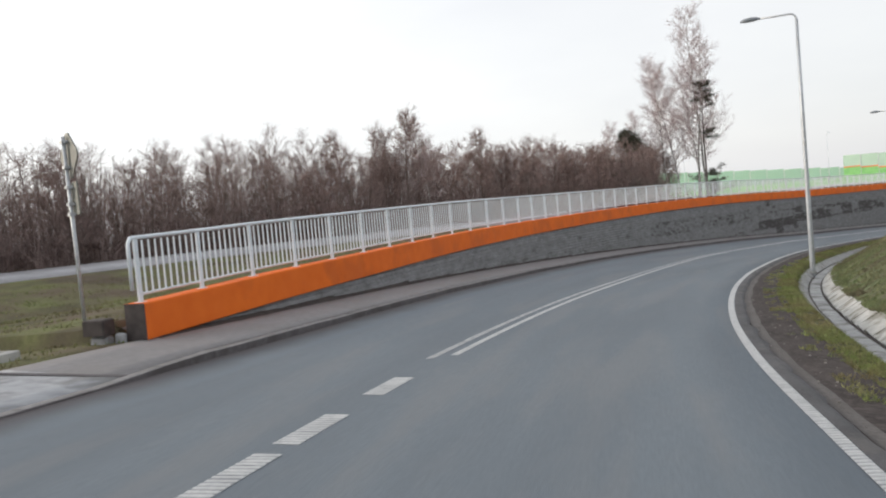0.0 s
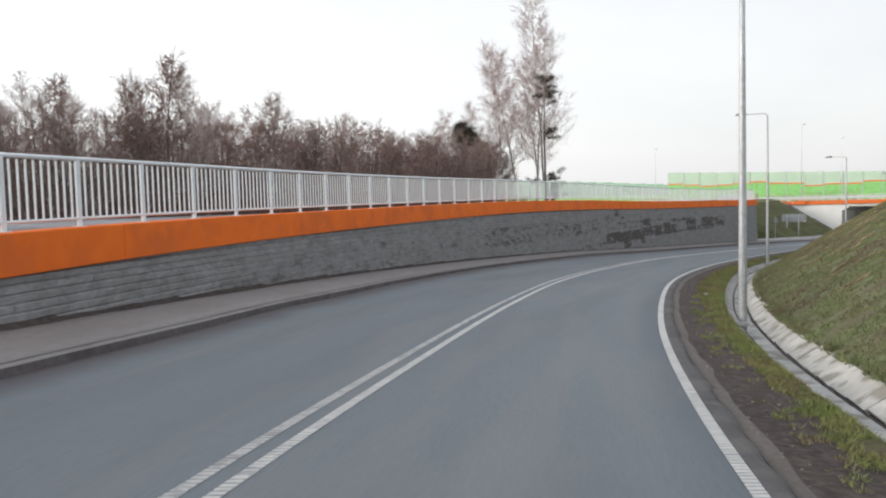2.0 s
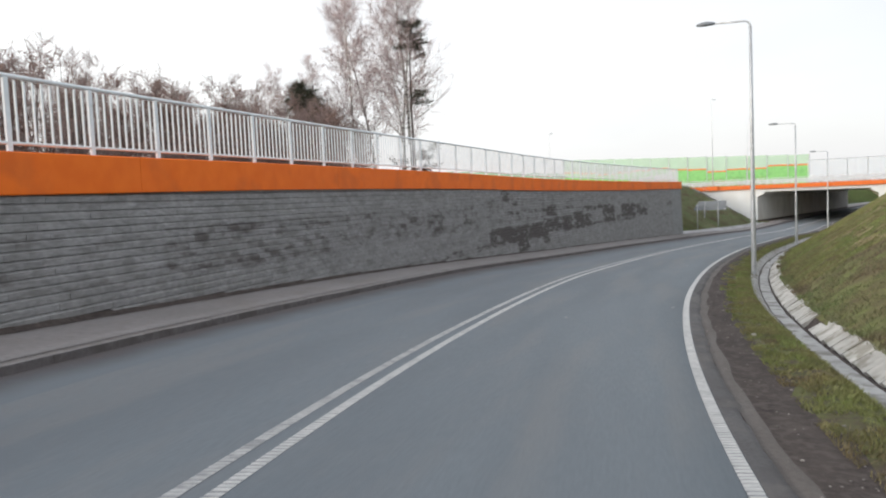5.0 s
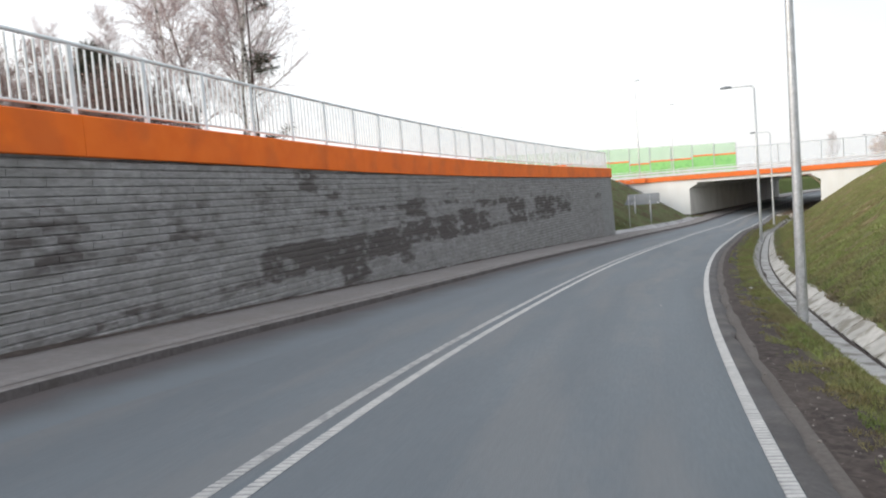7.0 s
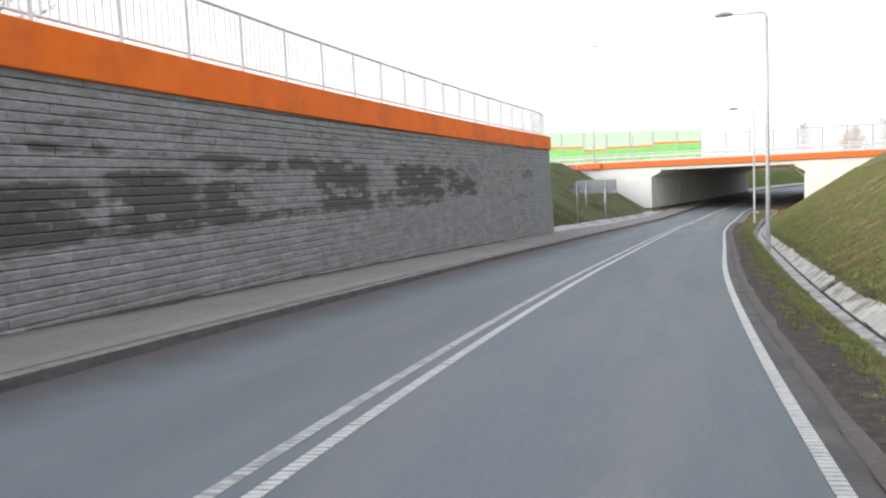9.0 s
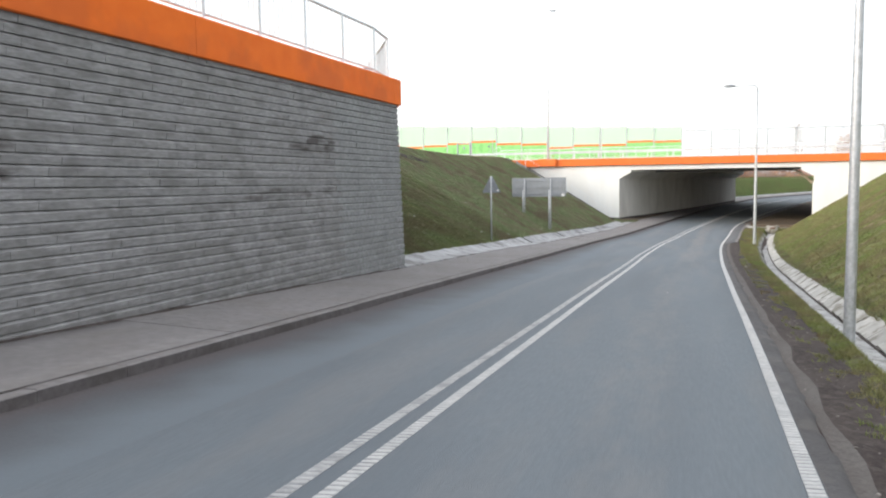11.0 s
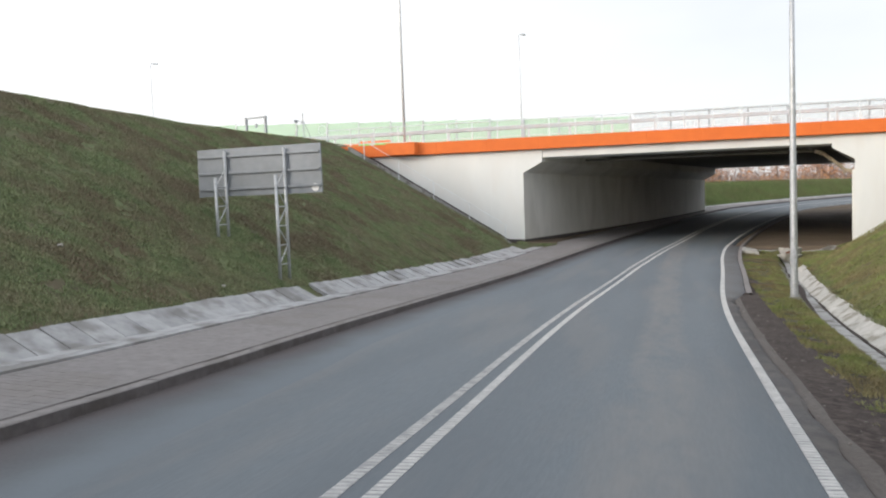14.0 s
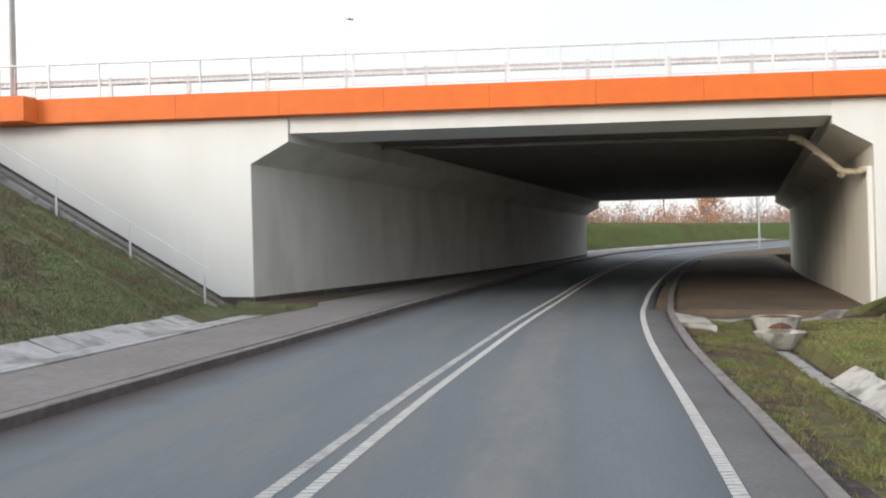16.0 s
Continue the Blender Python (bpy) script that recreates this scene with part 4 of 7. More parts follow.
for s in ss_:
    zb, zt = W(s, lerp(s, WALL)).z - 0.35, band_bot(s) + 0.2
    rows.append([wall_pt(s, zb, -0.03), wall_pt(s, zt, -0.03), wall_pt(s, zt, -0.5), wall_pt(s, zb, -0.5)])
g.strip(rows, closed=True)
k = len(g.v)
g.f += [(3, 2, 1, 0), (k - 4, k - 3, k - 2, k - 1)]
g.m += [0, 0]
part("wall_core", g, M_JOINT, wall, "dark recessed joints")


BL, BH = 0.4, 0.13
block_parts = []
gb, gb_sn = Geo(), []
one = Geo()
one.add([(0, 0, 0), (1, 0, 0), (1, 0.2, 1), (0, 0.2, 1), (0.002, 0.84, 0.03), (0.998, 0.84, 0.03), (0.998, 1.18, 0.76), (0.002, 1.18, 0.76)],
        [(4, 5, 6, 7), (0, 1, 5, 4), (1, 2, 6, 5), (2, 3, 7, 6), (3, 0, 4, 7)])
one_me = one.mesh("block", M_BLOCK_ONE)
BLOCK_F = [(4, 5, 6, 7), (0, 1, 5, 4), (1, 2, 6, 5), (2, 3, 7, 6), (3, 0, 4, 7)]
for c in range(46):
    z0 = -4.35 + c * BH
    s = W0 + (0.2 if c % 2 else 0.0) + rnd.uniform(0, 0.03)
    while s < W1:
        e = min(s + BL, W1)
        sm = (s + e) / 2
        lo, hi = W(sm, lerp(sm, WALL)).z - 0.05, band_bot(sm) + 0.03
        z1 = z0 + BH
        if z1 > lo and z0 < hi and e - s > 0.03:
            za, zb = z0 + 0.002, min(z1 - 0.001, hi)
            pr, tw = 0.014 + rnd.uniform(0, 0.009), rnd.uniform(-0.005, 0.005)
            if 98.1 < sm and len(block_parts) < 298 and zb - za > 0.08:
                p0, p1 = wall_pt(s + 0.0006, za, -0.03), wall_pt(e - 0.0006, za, -0.03)
                up = wall_pt(sm, zb, -0.03) - wall_pt(sm, za, -0.03)
                x = p1 - p0
                y = x.cross(up).normalized() * (0.03 + pr)
                m = Matrix(((x.x, y.x, up.x, p0.x), (x.y, y.y, up.y, p0.y), (x.z, y.z, up.z, p0.z), (0, 0, 0, 1)))
                block_parts.append(m)
            else:
                a_, b_ = s + 0.0006, e - 0.0006
                vs = [wall_pt(a_, za, -0.03), wall_pt(b_, za, -0.03), wall_pt(b_, zb, -0.022), wall_pt(a_, zb, -0.022),
                      wall_pt(a_ + 0.0008, za + 0.004, pr - 0.008), wall_pt(b_ - 0.0008, za + 0.004, pr - 0.008 + tw), wall_pt(b_ - 0.0008, zb - 0.031, pr + 0.01 + tw), wall_pt(a_ + 0.0008, zb - 0.031, pr + 0.01)]
                gb.add(vs, BLOCK_F)
                gb_sn += [(a_, za), (b_, za), (b_, zb), (a_, zb)] * 2
        s = e
o = tagged(part("block_course", gb, M_BLOCK, wall, "grey split blocks with dark damp stains"), kind="stuff")
uv_sn(o.data, gb_sn)
for m in block_parts:
    o = new("block", one_me)
    o.matrix_world = m
    o.parent = wall


# the wing wall that turns into the bank
def wing_pt(a, z, out=0.0):
    return wall_pt(W1, z) + WING_DIR * a + WING_OUT * out


def wing_top(a):
    return lerp(W1, BAND_TOP) - 0.05 - 0.55 * a / WING_LEN


def wing_bank(a):
    return float(np.interp(a, (0, 1.7, 6.2, 10.3, 14), (-3.6, -3.4, -1.95, -0.95, -0.2)))


wing = thing("wall_wing", "grey split-face block wing wall turning into the bank", "retaining wall", kind="structure")
g = Geo()
g.strip([[wing_pt(a, -4.4, -0.03), wing_pt(a, wing_top(a) - 0.4, -0.03), wing_pt(a, wing_top(a) - 0.4, -0.42), wing_pt(a, -4.4, -0.42)] for a in (0.0, WING_LEN * 0.5, WING_LEN)], closed=True)
g.f += [(3, 2, 1, 0), (8, 9, 10, 11)]
g.m += [0, 0]
part("wall_core", g, M_JOINT, wing, "dark recessed joints")
g, wsn, wing_blocks = Geo(), [], []
for c in range(46):
    z0 = -4.35 + c * BH
    a_ = 0.0
    b_ = 0.2 if c % 2 else BL
    while a_ < WING_LEN:
        b_ = min(b_, WING_LEN)
        am = (a_ + b_) / 2
        hi = wing_top(am) - 0.5
        if z0 + BH > wing_bank(am) - 0.25 and z0 < hi:
            za, zb, pr = z0 + 0.002, min(z0 + BH - 0.001, hi), 0.014 + rnd.uniform(0, 0.004)
            if a_ < 5.2 and len(wing_blocks) < 296 and zb - za > 0.1:
                p0, x = wing_pt(a_ + 0.0006, za, -0.03), WING_DIR * (b_ - a_ - 0.0012)
                up = wing_pt(am, zb, -0.03) - wing_pt(am, za, -0.03)
                y = x.cross(up).normalized() * (0.03 + pr)
                wing_blocks.append(Matrix(((x.x, y.x, up.x, p0.x), (x.y, y.y, up.y, p0.y), (x.z, y.z, up.z, p0.z), (0, 0, 0, 1))))
                a_ = b_
                b_ = a_ + BL
                continue
            g.add([wing_pt(a_ + 0.0006, za, -0.03), wing_pt(b_ - 0.0006, za, -0.03), wing_pt(b_ - 0.0006, zb, -0.03), wing_pt(a_ + 0.0006, zb, -0.03),
                   wing_pt(a_ + 0.0016, za + 0.01, pr), wing_pt(b_ - 0.0016, za + 0.01, pr), wing_pt(b_ - 0.0016, zb - 0.018, pr - 0.008), wing_pt(a_ + 0.0016, zb - 0.018, pr - 0.008)], BLOCK_F)
            wsn += [(a_ + 200, za), (b_ + 200, za), (b_ + 200, zb), (a_ + 200, zb)] * 2
        a_ = b_
        b_ = a_ + BL
o = tagged(part("block_course", g, M_BLOCK, wing, "grey split blocks"), kind="stuff")
uv_sn(o.data, wsn)
for m in wing_blocks:
    o = new("block", one_me)
    o.matrix_world = m
    o.parent = wing

# orange coping, cast in lengths; its low end is bare dark concrete
M_STUB = mat("dark_concrete", (0.045, 0.037, 0.036), (0.085, 0.072, 0.068), 6, 0.9, bump=0.4)
coping = thing("coping", "orange painted concrete coping on the retaining wall", "coping", kind="structure")
s, seg = W0 - 0.1, 7.0
while s < W1 + 0.06:
    e = min(s + seg, W1 + 0.07)
    g = Geo()
    rows = []
    for i in range(9):
        q = s + 0.004 + (e - s - 0.008) * i / 8
        zt, zb = lerp(q, BAND_TOP), lerp(q, BAND_TOP) - 0.6
        n0 = lerp(q, WALL) - batter(q) * (zb - W(q, lerp(q, WALL)).z) + 0.1
        rows.append([A(q, n0 - 0.015, zb), A(q, n0, zb + 0.015), A(q, n0, zt - 0.02), A(q, n0 - 0.02, zt), A(q, n0 - 0.4, zt), A(q, n0 - 0.4, zb)])
    g.strip(rows, closed=True)
    k = len(g.v)
    g.f += [tuple(range(5, -1, -1)), tuple(range(k - 6, k))]
    g.m += [1 if s < W0 else 0, 0]
    part("coping_segment", g, [M_ORANGE, M_STUB], coping)
    s = e
for a0, a1 in ((0.02, 6.7), (6.7, WING_LEN + 0.1)):
    g = Geo()
    g.strip([[wing_pt(a, wing_top(a) - 0.58 + dz) + WING_OUT * dn for dz, dn in ((0, 0.055), (0.015, 0.07), (0.56, 0.07), (0.58, 0.05), (0.58, -0.43), (0, -0.43))]
             for a in (a0 + 0.004, (a0 + a1) / 2, a1 - 0.004)], closed=True)
    k = len(g.v)
    g.f += [tuple(range(5, -1, -1)), tuple(range(k - 6, k))]
    g.m += [0, 0]
    part("coping_segment", g, M_ORANGE, coping)
# unpainted dark stub at the low end
stub = thing("concrete_stub", "dark stained concrete end stub beside the orange coping", "concrete block", kind="structure")
g = Geo()
m = frame_at(W0 - 0.35, lerp(W0, WALL) - 0.38, PAVE - 0.1)
g.box(m @ T(0.12, 0.33, 0.2), 0.28, 0.42, 0.26, 0, 0.02)
part("stub_body", g, M_STUB, stub)
g = Geo()
g.box(m @ T(0.14, 0.3, -0.05), 0.2, 0.34, 0.23, 0, 0.03)
g.box(m @ T(0.2, -0.02, -0.05), 0.1, 0.2, 0.26, 0, 0.03)
part("footing", g, M_SLABW, stub, "pale broken footing stones")

# ---- railing on the wall ----
railing = thing("railing", "white painted steel railing with upright bars on the coping", "railing")
np_ = 61


def post_s(i):
    return float(np.interp(i, (0, 9, 13, 20, 28, 38, 44, 54, 61), (9.97, 23.05, 29.3, 39.55, 51.5, 66.3, 75.2, 89.8, 100.2)))


top, bot = [], []
post_g = Geo()
post_g.box(T(0, 0, 0), 0.085, 0.05, 1.06, 0, 0.006)
post_g.box(T(0, 0, 0), 0.15, 0.14, 0.012)
post_me = post_g.mesh("post", M_RAIL)
bar_g = Geo()
BAR = 0.025
bar_g.box(T(0, 0, 0), BAR, BAR, 0.86)
bar_me = bar_g.mesh("baluster", M_RAIL)
rest = Geo()
bars = 0


def rail_pt(s, dz):
    zt = lerp(s, BAND_TOP)
    n0 = lerp(s, WALL) - batter(s) * (zt - 0.6 - W(s, lerp(s, WALL)).z) - 0.12
    return A(s, n0, zt + dz)


for i in range(np_ + 1):
    s = post_s(i)
    o = new("post", post_me)
    o.matrix_world = T(*rail_pt(s, 0)) @ RZ(heading(s))
    o.parent = railing
    top.append(rail_pt(s, 1.06))
    bot.append(rail_pt(s, 0.13))
    if i < np_:
        for k in range(1, 10):
            q = s + k * (post_s(i + 1) - s) / 10
            m = T(*rail_pt(q, 0.15)) @ RZ(heading(q))
            if bars < 297:
                o = new("baluster", bar_me)
                o.matrix_world = m
                o.parent = railing
                bars += 1
            else:
                rest.box(m, BAR, BAR, 0.86)
wing_rail = [wing_pt(a, wing_top(a)) - WING_OUT * 0.16 for a in [0.1 + 1.4 * q for q in range(10)]]
wing_turn = math.degrees(math.atan2(WING_DIR.y, WING_DIR.x))
for i, p in enumerate(wing_rail):
    o = new("post", post_me)
    o.matrix_world = T(*p) @ RZ(wing_turn)
    o.parent = railing
    if i < 9:
        for k in range(1, 10):
            rest.box(T(*p.lerp(wing_rail[i + 1], k / 10)) @ T(0, 0, 0.15) @ RZ(wing_turn), BAR, BAR, 0.8)
top += [p + Vector((0, 0, 0.98 if i else 1.04)) for i, p in enumerate(wing_rail)]
bot += [p + Vector((0, 0, 0.13)) for p in wing_rail]
top.append(top[-1] + Vector((0, 0, -0.9)))
tagged(part("baluster_run", rest, M_RAIL, railing), kind="stuff")
g = Geo()
end = top[0] - (top[1] - top[0]).normalized() * 0.16
g.tube([end - Vector((0, 0, 0.85)), end - Vector((0, 0, 0.1)), end + Vector((0, 0, 0)) + (top[1] - top[0]).normalized() * 0.06] + top, [0.034], 8)
part("top_rail", g, M_RAIL, railing, smooth=True)
g = Geo()
g.tube(bot, [0.024], 6)
part("bottom_rail", g, M_RAIL, railing, smooth=True)

# ---- drainage: trough stones and slabs on the inner side of the bend ----
def place(p0, x, y, z):
    return Matrix(((x.x, y.x, z.x, p0.x), (x.y, y.y, z.y, p0.y), (x.z, y.z, z.z, p0.z), (0, 0, 0, 1)))


drain = thing("drain_channel", "pale concrete slab drainage channel beside the verge", "drainage channel", kind="structure")
slab = Geo()
slab.box(Matrix.Identity(4), 1, 1, 1, 0, 0.03)
slab_e = Geo()
slab_e.box(Matrix.Identity(4), 1, 1, 1, 0, 0.012)
slab_me = slab_e.mesh("slab", M_CONC)
tro_me = slab_e.mesh("trough", M_CHANNEL)


def slab_between(mesh, name, s0, s1, na, za, nb, zb, thick, parent, tilt=0.0, gap=0.012, absz=False):
    """A slab whose top runs from (na, za) to (nb, zb) over the surface, between s0 and s1."""
    sm = (s0 + s1) / 2
    a, b = W(sm, na, za), W(sm, nb, zb)
    x = (W(s1, na, za) - W(s0, na, za))
    ln = x.length - gap
    x.normalize()
    y = (b - a)
    wd = y.length - gap
    y.normalize()
    z = x.cross(y).normalized()
    if z.z < 0:
        z = -z
    x = y.cross(z).normalized()
    c = (a + b) / 2 - z * thick
    m = place(c, x, y, z) @ Matrix.Rotation(tilt, 4, "X") @ Matrix.Rotation(tilt * 0.7, 4, "Z") @ Matrix.Diagonal((ln, wd, thick, 1))
    o = new(name, mesh)
    o.matrix_world = m
    o.parent = parent
    return o


r2 = random.Random(11)
s = -6.0
while s < 145.3:
    d = lerp(s, DITCH)
    slab_between(tro_me, "trough", s, s + 0.6, d + 0.2, -0.36, d + 0.5, -0.36, 0.08, drain, r2.uniform(-0.015, 0.015), 0.005)
    if s < 141 or 142.6 < s < 143.6:
        slab_between(tro_me, "inner_slab", s, s + 0.6, d - 0.07, -0.13, d + 0.165, -0.34, 0.07, drain, r2.uniform(-0.025, 0.025), 0.005)
    s += 0.6
s = -6.0
while s < 142.4:
    d = lerp(s, DITCH) - 0.14 * max(0, min(1, (s - 133) / 5))
    if r2.random() > 0.02:
        slab_between(slab_me, "slab", s, s + 0.75, d + 0.54, -0.33, d + 0.92 + r2.uniform(-0.05, 0.04), -0.06, 0.08, drain, r2.uniform(-0.02, 0.02), 0.004 if r2.random() < 0.75 else 0.03)
    s += 0.75

# slabs along the foot of the west bank
drain_w = thing("bank_drain", "row of pale tilted concrete slabs at the foot of the bank", "drainage slabs", kind="structure")
slabw_me = slab.mesh("slab", M_SLABW)
s = W1 + 0.35
while s < 142.6:
    n = lerp(s + 0.25, FOOT)
    if r2.random() > 0.015:
        far = n - 1.0 if s > WING_S[-1] else max(n - 1.0, float(np.interp(s, WING_S, WING_N)) + 0.02)
        if far > n - 0.58:
            s += 0.52
            continue
        slab_between(slabw_me, "slab", s, s + 0.5 + (0.04 if r2.random() < 0.3 else 0), n - 0.5, PAVE - 0.01, far, PAVE + lerp(s, SLAB_TOP) * (n - 0.5 - far) / 0.5 + r2.uniform(-0.015, 0.015), 0.08, drain_w, r2.uniform(-0.02, 0.02), 0.016)
    s += 0.52
s = B1 + 0.4
while s < 214:
    n = lerp(s, WALL)
    slab_between(slabw_me, "slab", s, s + 0.8, n - 0.35, PAVE - 0.02, n - 0.7, PAVE + 0.07, 0.08, drain_w, r2.uniform(-0.02, 0.02), 0.016)
    s += 0.8
g = Geo()
rows = []
s = W1 + 0.2
while s < 145:
    n = lerp(s, FOOT)
    rows.append([W(s, n - 0.045, PAVE - 0.06), W(s, n - 0.045, PAVE + 0.012), W(s, n - 0.2, PAVE + 0.014), W(s, n - 0.215, PAVE - 0.04), W(s, n - 0.25, PAVE - 0.04), W(s, n - 0.265, PAVE + 0.004), W(s, n - 0.5, PAVE - 0.004), W(s, n - 0.52, PAVE - 0.1)])
    s += 0.8
g.strip(rows)
part("edging", g, M_SLABW, drain_w, "grey edging strip")


# ---- street lamps ----
def street_lamp(s, n, height=9.0, arm=1.25, label="galvanised steel street lamp with a curved arm", at=None):
    e = thing("street_lamp", label, "street lamp", "street lamps along the road", at=frame_at(s, n) if at is None else at)
    g = Geo()
    g.tube([(0, 0, -0.4), (0, 0, 0.05), (0, 0, 2.2), (0, 0, height * 0.6), (0, 0, height)], [0.098, 0.092, 0.083, 0.066, 0.052], 8)
    part("pole", g, M_GALV, e, smooth=True)
    g = Geo()
    pts = [(0, 0, height - 0.05)] + [(0, 0.22 * (1 - math.cos(a)), height + 0.22 * math.sin(a)) for a in (0.3, 0.8, 1.2, 1.57)] + [(0, arm, height + 0.25)]
    g.tube(pts, [0.036, 0.034, 0.032], 8)
    part("arm", g, M_GALV, e, smooth=True)
    g = Geo()
    rows = []
    for q, w, h in ((0, 0.04, 0.05), (0.1, 0.09, 0.09), (0.3, 0.14, 0.12), (0.52, 0.13, 0.1), (0.66, 0.06, 0.05)):
        y = arm - 0.04 + q
        z = height + 0.25
        rows.append([(-w, y, z - 0.02), (-w * 0.7, y, z + h * 0.7), (0, y, z + h), (w * 0.7, y, z + h * 0.7), (w, y, z - 0.02), (0, y, z - h * 0.5)])
    g.strip(rows, closed=True)
    g.f += [tuple(range(5, -1, -1)), tuple(range(len(g.v) - 6, len(g.v)))]
    g.m += [0, 0]
    head = part("lamp_head", g, M_SIGNBACK, e, "grey luminaire", smooth=True)
    g = Geo()
    g.box(T(0, 0, -0.14), 0.22, 0.25, 0.08, 0, 0.01)
    part("base_plate", g, M_CONC, e)
    g = Geo()
    g.box(T(-0.088, 0, 0.7), 0.012, 0.09, 0.45, 0, 0.004)
    part("hatch", g, M_GALV, e)
    return e


lamp = street_lamp(30.4, 2.74, at=T(13.3, 26.98, -1.26) @ RZ(heading(30.4)))
for x, y, z, s in ((33.16, 53.32, -2.69, 64.2), (58.23, 75.61, -4.09, 98.0), (85.04, 96.94, -5.1, 132.3)):
    copy_thing(lamp, T(x, y, z) @ RZ(heading(s)))
copy_thing(lamp, T(*(142.11, 124.12, -3.98)) @ RZ(heading(196)))
copy_thing(lamp, frame_at(-3.4, 2.9, -0.1))


# ---- road signs, seen from behind ----
def post(g, x, y, z0, z1, r=0.03):
    g.tube([(x, y, z0), (x, y, z1)], [r], 8)


tri = thing("warning_sign", "grey back of a triangular warning sign on a thin steel post", "road sign", "road signs", at=T(63.3, 93.09, -3.5) @ RZ(heading(112.9) - 90))
g = Geo()
post(g, 0, 0, -0.3, 2.42, 0.032)
part("post", g, M_GALV, tri, smooth=True)
g = Geo()
a = 0.37
out = [(-a, 1.8), (-a + 0.03, 1.76), (a - 0.03, 1.76), (a, 1.8), (0.035, 2.42), (-0.035, 2.42)]
g.add([(x, 0.05, z) for x, z in out] + [(x, 0.035, z) for x, z in out], [(0, 1, 2, 3, 4, 5), (11, 10, 9, 8, 7, 6)] + [(i, (i + 6), (i + 1) % 6 + 6, (i + 1) % 6) for i in range(6)])
pl = part("plate", g, M_SIGNBACK, tri, "grey plate back")
g = Geo()
for z in (1.9, 2.2):
    g.box(T(0, -0.0, z), 0.18, 0.08, 0.03, 0, 0.005)
part("clamp", g, M_GALV, tri)
g = Geo()
g.tube([(0.27, 0.036, 1.85), (0.27, 0.029, 1.85)], [0.04], 12)
part("sticker", g, M_STICKER, pl, "round white sticker")

bdir = Vector((74.26 - 72.33, 101.38 - 103.9, 0))
BWID = bdir.length
bx = bdir.normalized()
board = thing("direction_board", "large grey sign board seen from behind on lattice legs", "road sign", "road signs",
              at=place(Vector((72.33, 103.9, -4.0)), bx, Vector((-bx.y, bx.x, 0)), Vector((0, 0, 1))))
g = Geo()
g.box(T(BWID / 2, 0.06, 1.84), BWID, 0.03, 1.08, 0, 0.01)
bp = part("panel", g, M_SIGNBACK, board, "grey ribbed panel back")
for z in (1.98, 2.34, 2.72):
    g = Geo()
    g.box(T(BWID / 2, 0.02, z), BWID - 0.08, 0.05, 0.05, 0, 0.006)
    part("rail", g, M_SIGNBACK, board)
g = Geo()
g.tube([(BWID - 0.17, 0.042, 1.96), (BWID - 0.17, 0.035, 1.96)], [0.085], 16)
part("sticker", g, M_STICKER, bp, "round white sticker")
for x, zb in ((0.78, 0.95), (2.3, 0.05)):
    leg = Geo()
    for y, zt in ((-0.02, 2.86), (-0.42, 2.25)):
        leg.tube([(x, y, zb - 0.4), (x, y, zt)], [0.035], 6)
    part("leg", leg, M_GALV, board, "steel lattice leg", smooth=True)
    br = Geo()
    z, flip = zb + 0.25, False
    while z < 2.1:
        br.tube([(x, -0.02, z), (x, -0.42, z)], [0.014], 5)
        br.tube([(x, -0.02, z), (x, -0.42, z + 0.42)] if flip else [(x, -0.42, z), (x, -0.02, z + 0.42)], [0.012], 5)
        flip = not flip
        z += 0.42
    part("lattice", br, M_GALV, board)

# the sign at the start of the footway: a square plate on its corner over a grey plate
sg = thing("priority_sign", "weathered diamond road sign over a grey plate on a leaning post", "road sign", "road signs",
           at=T(-6.45, 13.2, 0.1) @ RZ(-45) @ Matrix.Rotation(radians(-1.5), 4, "Y"))
g = Geo()
post(g, 0, 0, -0.3, 3.72, 0.035)
part("post", g, M_GALV, sg, smooth=True)
g = Geo()
q = 0.42
dm = [(0.06, -q + 0.02), (q - 0.02, -0.06), (q - 0.02, 0.06), (0.06, q - 0.02), (-0.06, q - 0.02), (-q + 0.02, 0.06), (-q + 0.02, -0.06), (-0.06, -q + 0.02)]
g.add([(x + 0.02, 0.075, 3.38 + z) for x, z in dm] + [(x + 0.02, 0.05, 3.38 + z) for x, z in dm], [tuple(range(8)), tuple(range(15, 7, -1))] + [(i, i + 8, (i + 1) % 8 + 8, (i + 1) % 8) for i in range(8)])
part("plate", g, M_SIGNFACE, sg, "weathered diamond plate")
g = Geo()
g.box(T(0.02, 0.06, 2.33), 0.46, 0.025, 0.58, 0, 0.008)
part("lower_plate", g, M_SIGNFACE, sg, "grey rectangular plate")
g = Geo()
for z in (2.32, 2.5, 2.8, 3.15, 3.6):
    g.box(T(0, -0.0, z), 0.12, 0.11, 0.05, 0, 0.006)
part("clamp", g, M_GALV, sg)

# concrete gully surround in the verge at the start
gu = thing("gully", "pale concrete gully frame with a dark opening in the verge", "gully", at=frame_at(8.0, -9.3, 0.1))
g = Geo()
for x, y, sx, sy in ((0, 0.45, 1.1, 0.14), (0, -0.45, 1.1, 0.14), (0.48, 0, 0.14, 0.76), (-0.48, 0, 0.14, 0.76)):
    g.box(T(x, y, -0.2), sx, sy, 0.26, 0, 0.015)
part("frame_stone", g, M_CONC, gu)
g = Geo()
g.box(T(0, 0, -0.2), 0.84, 0.78, 0.1)
part("pit", g, M_SOIL, gu)

# footpath behind the railing
g = Geo()
rows = []
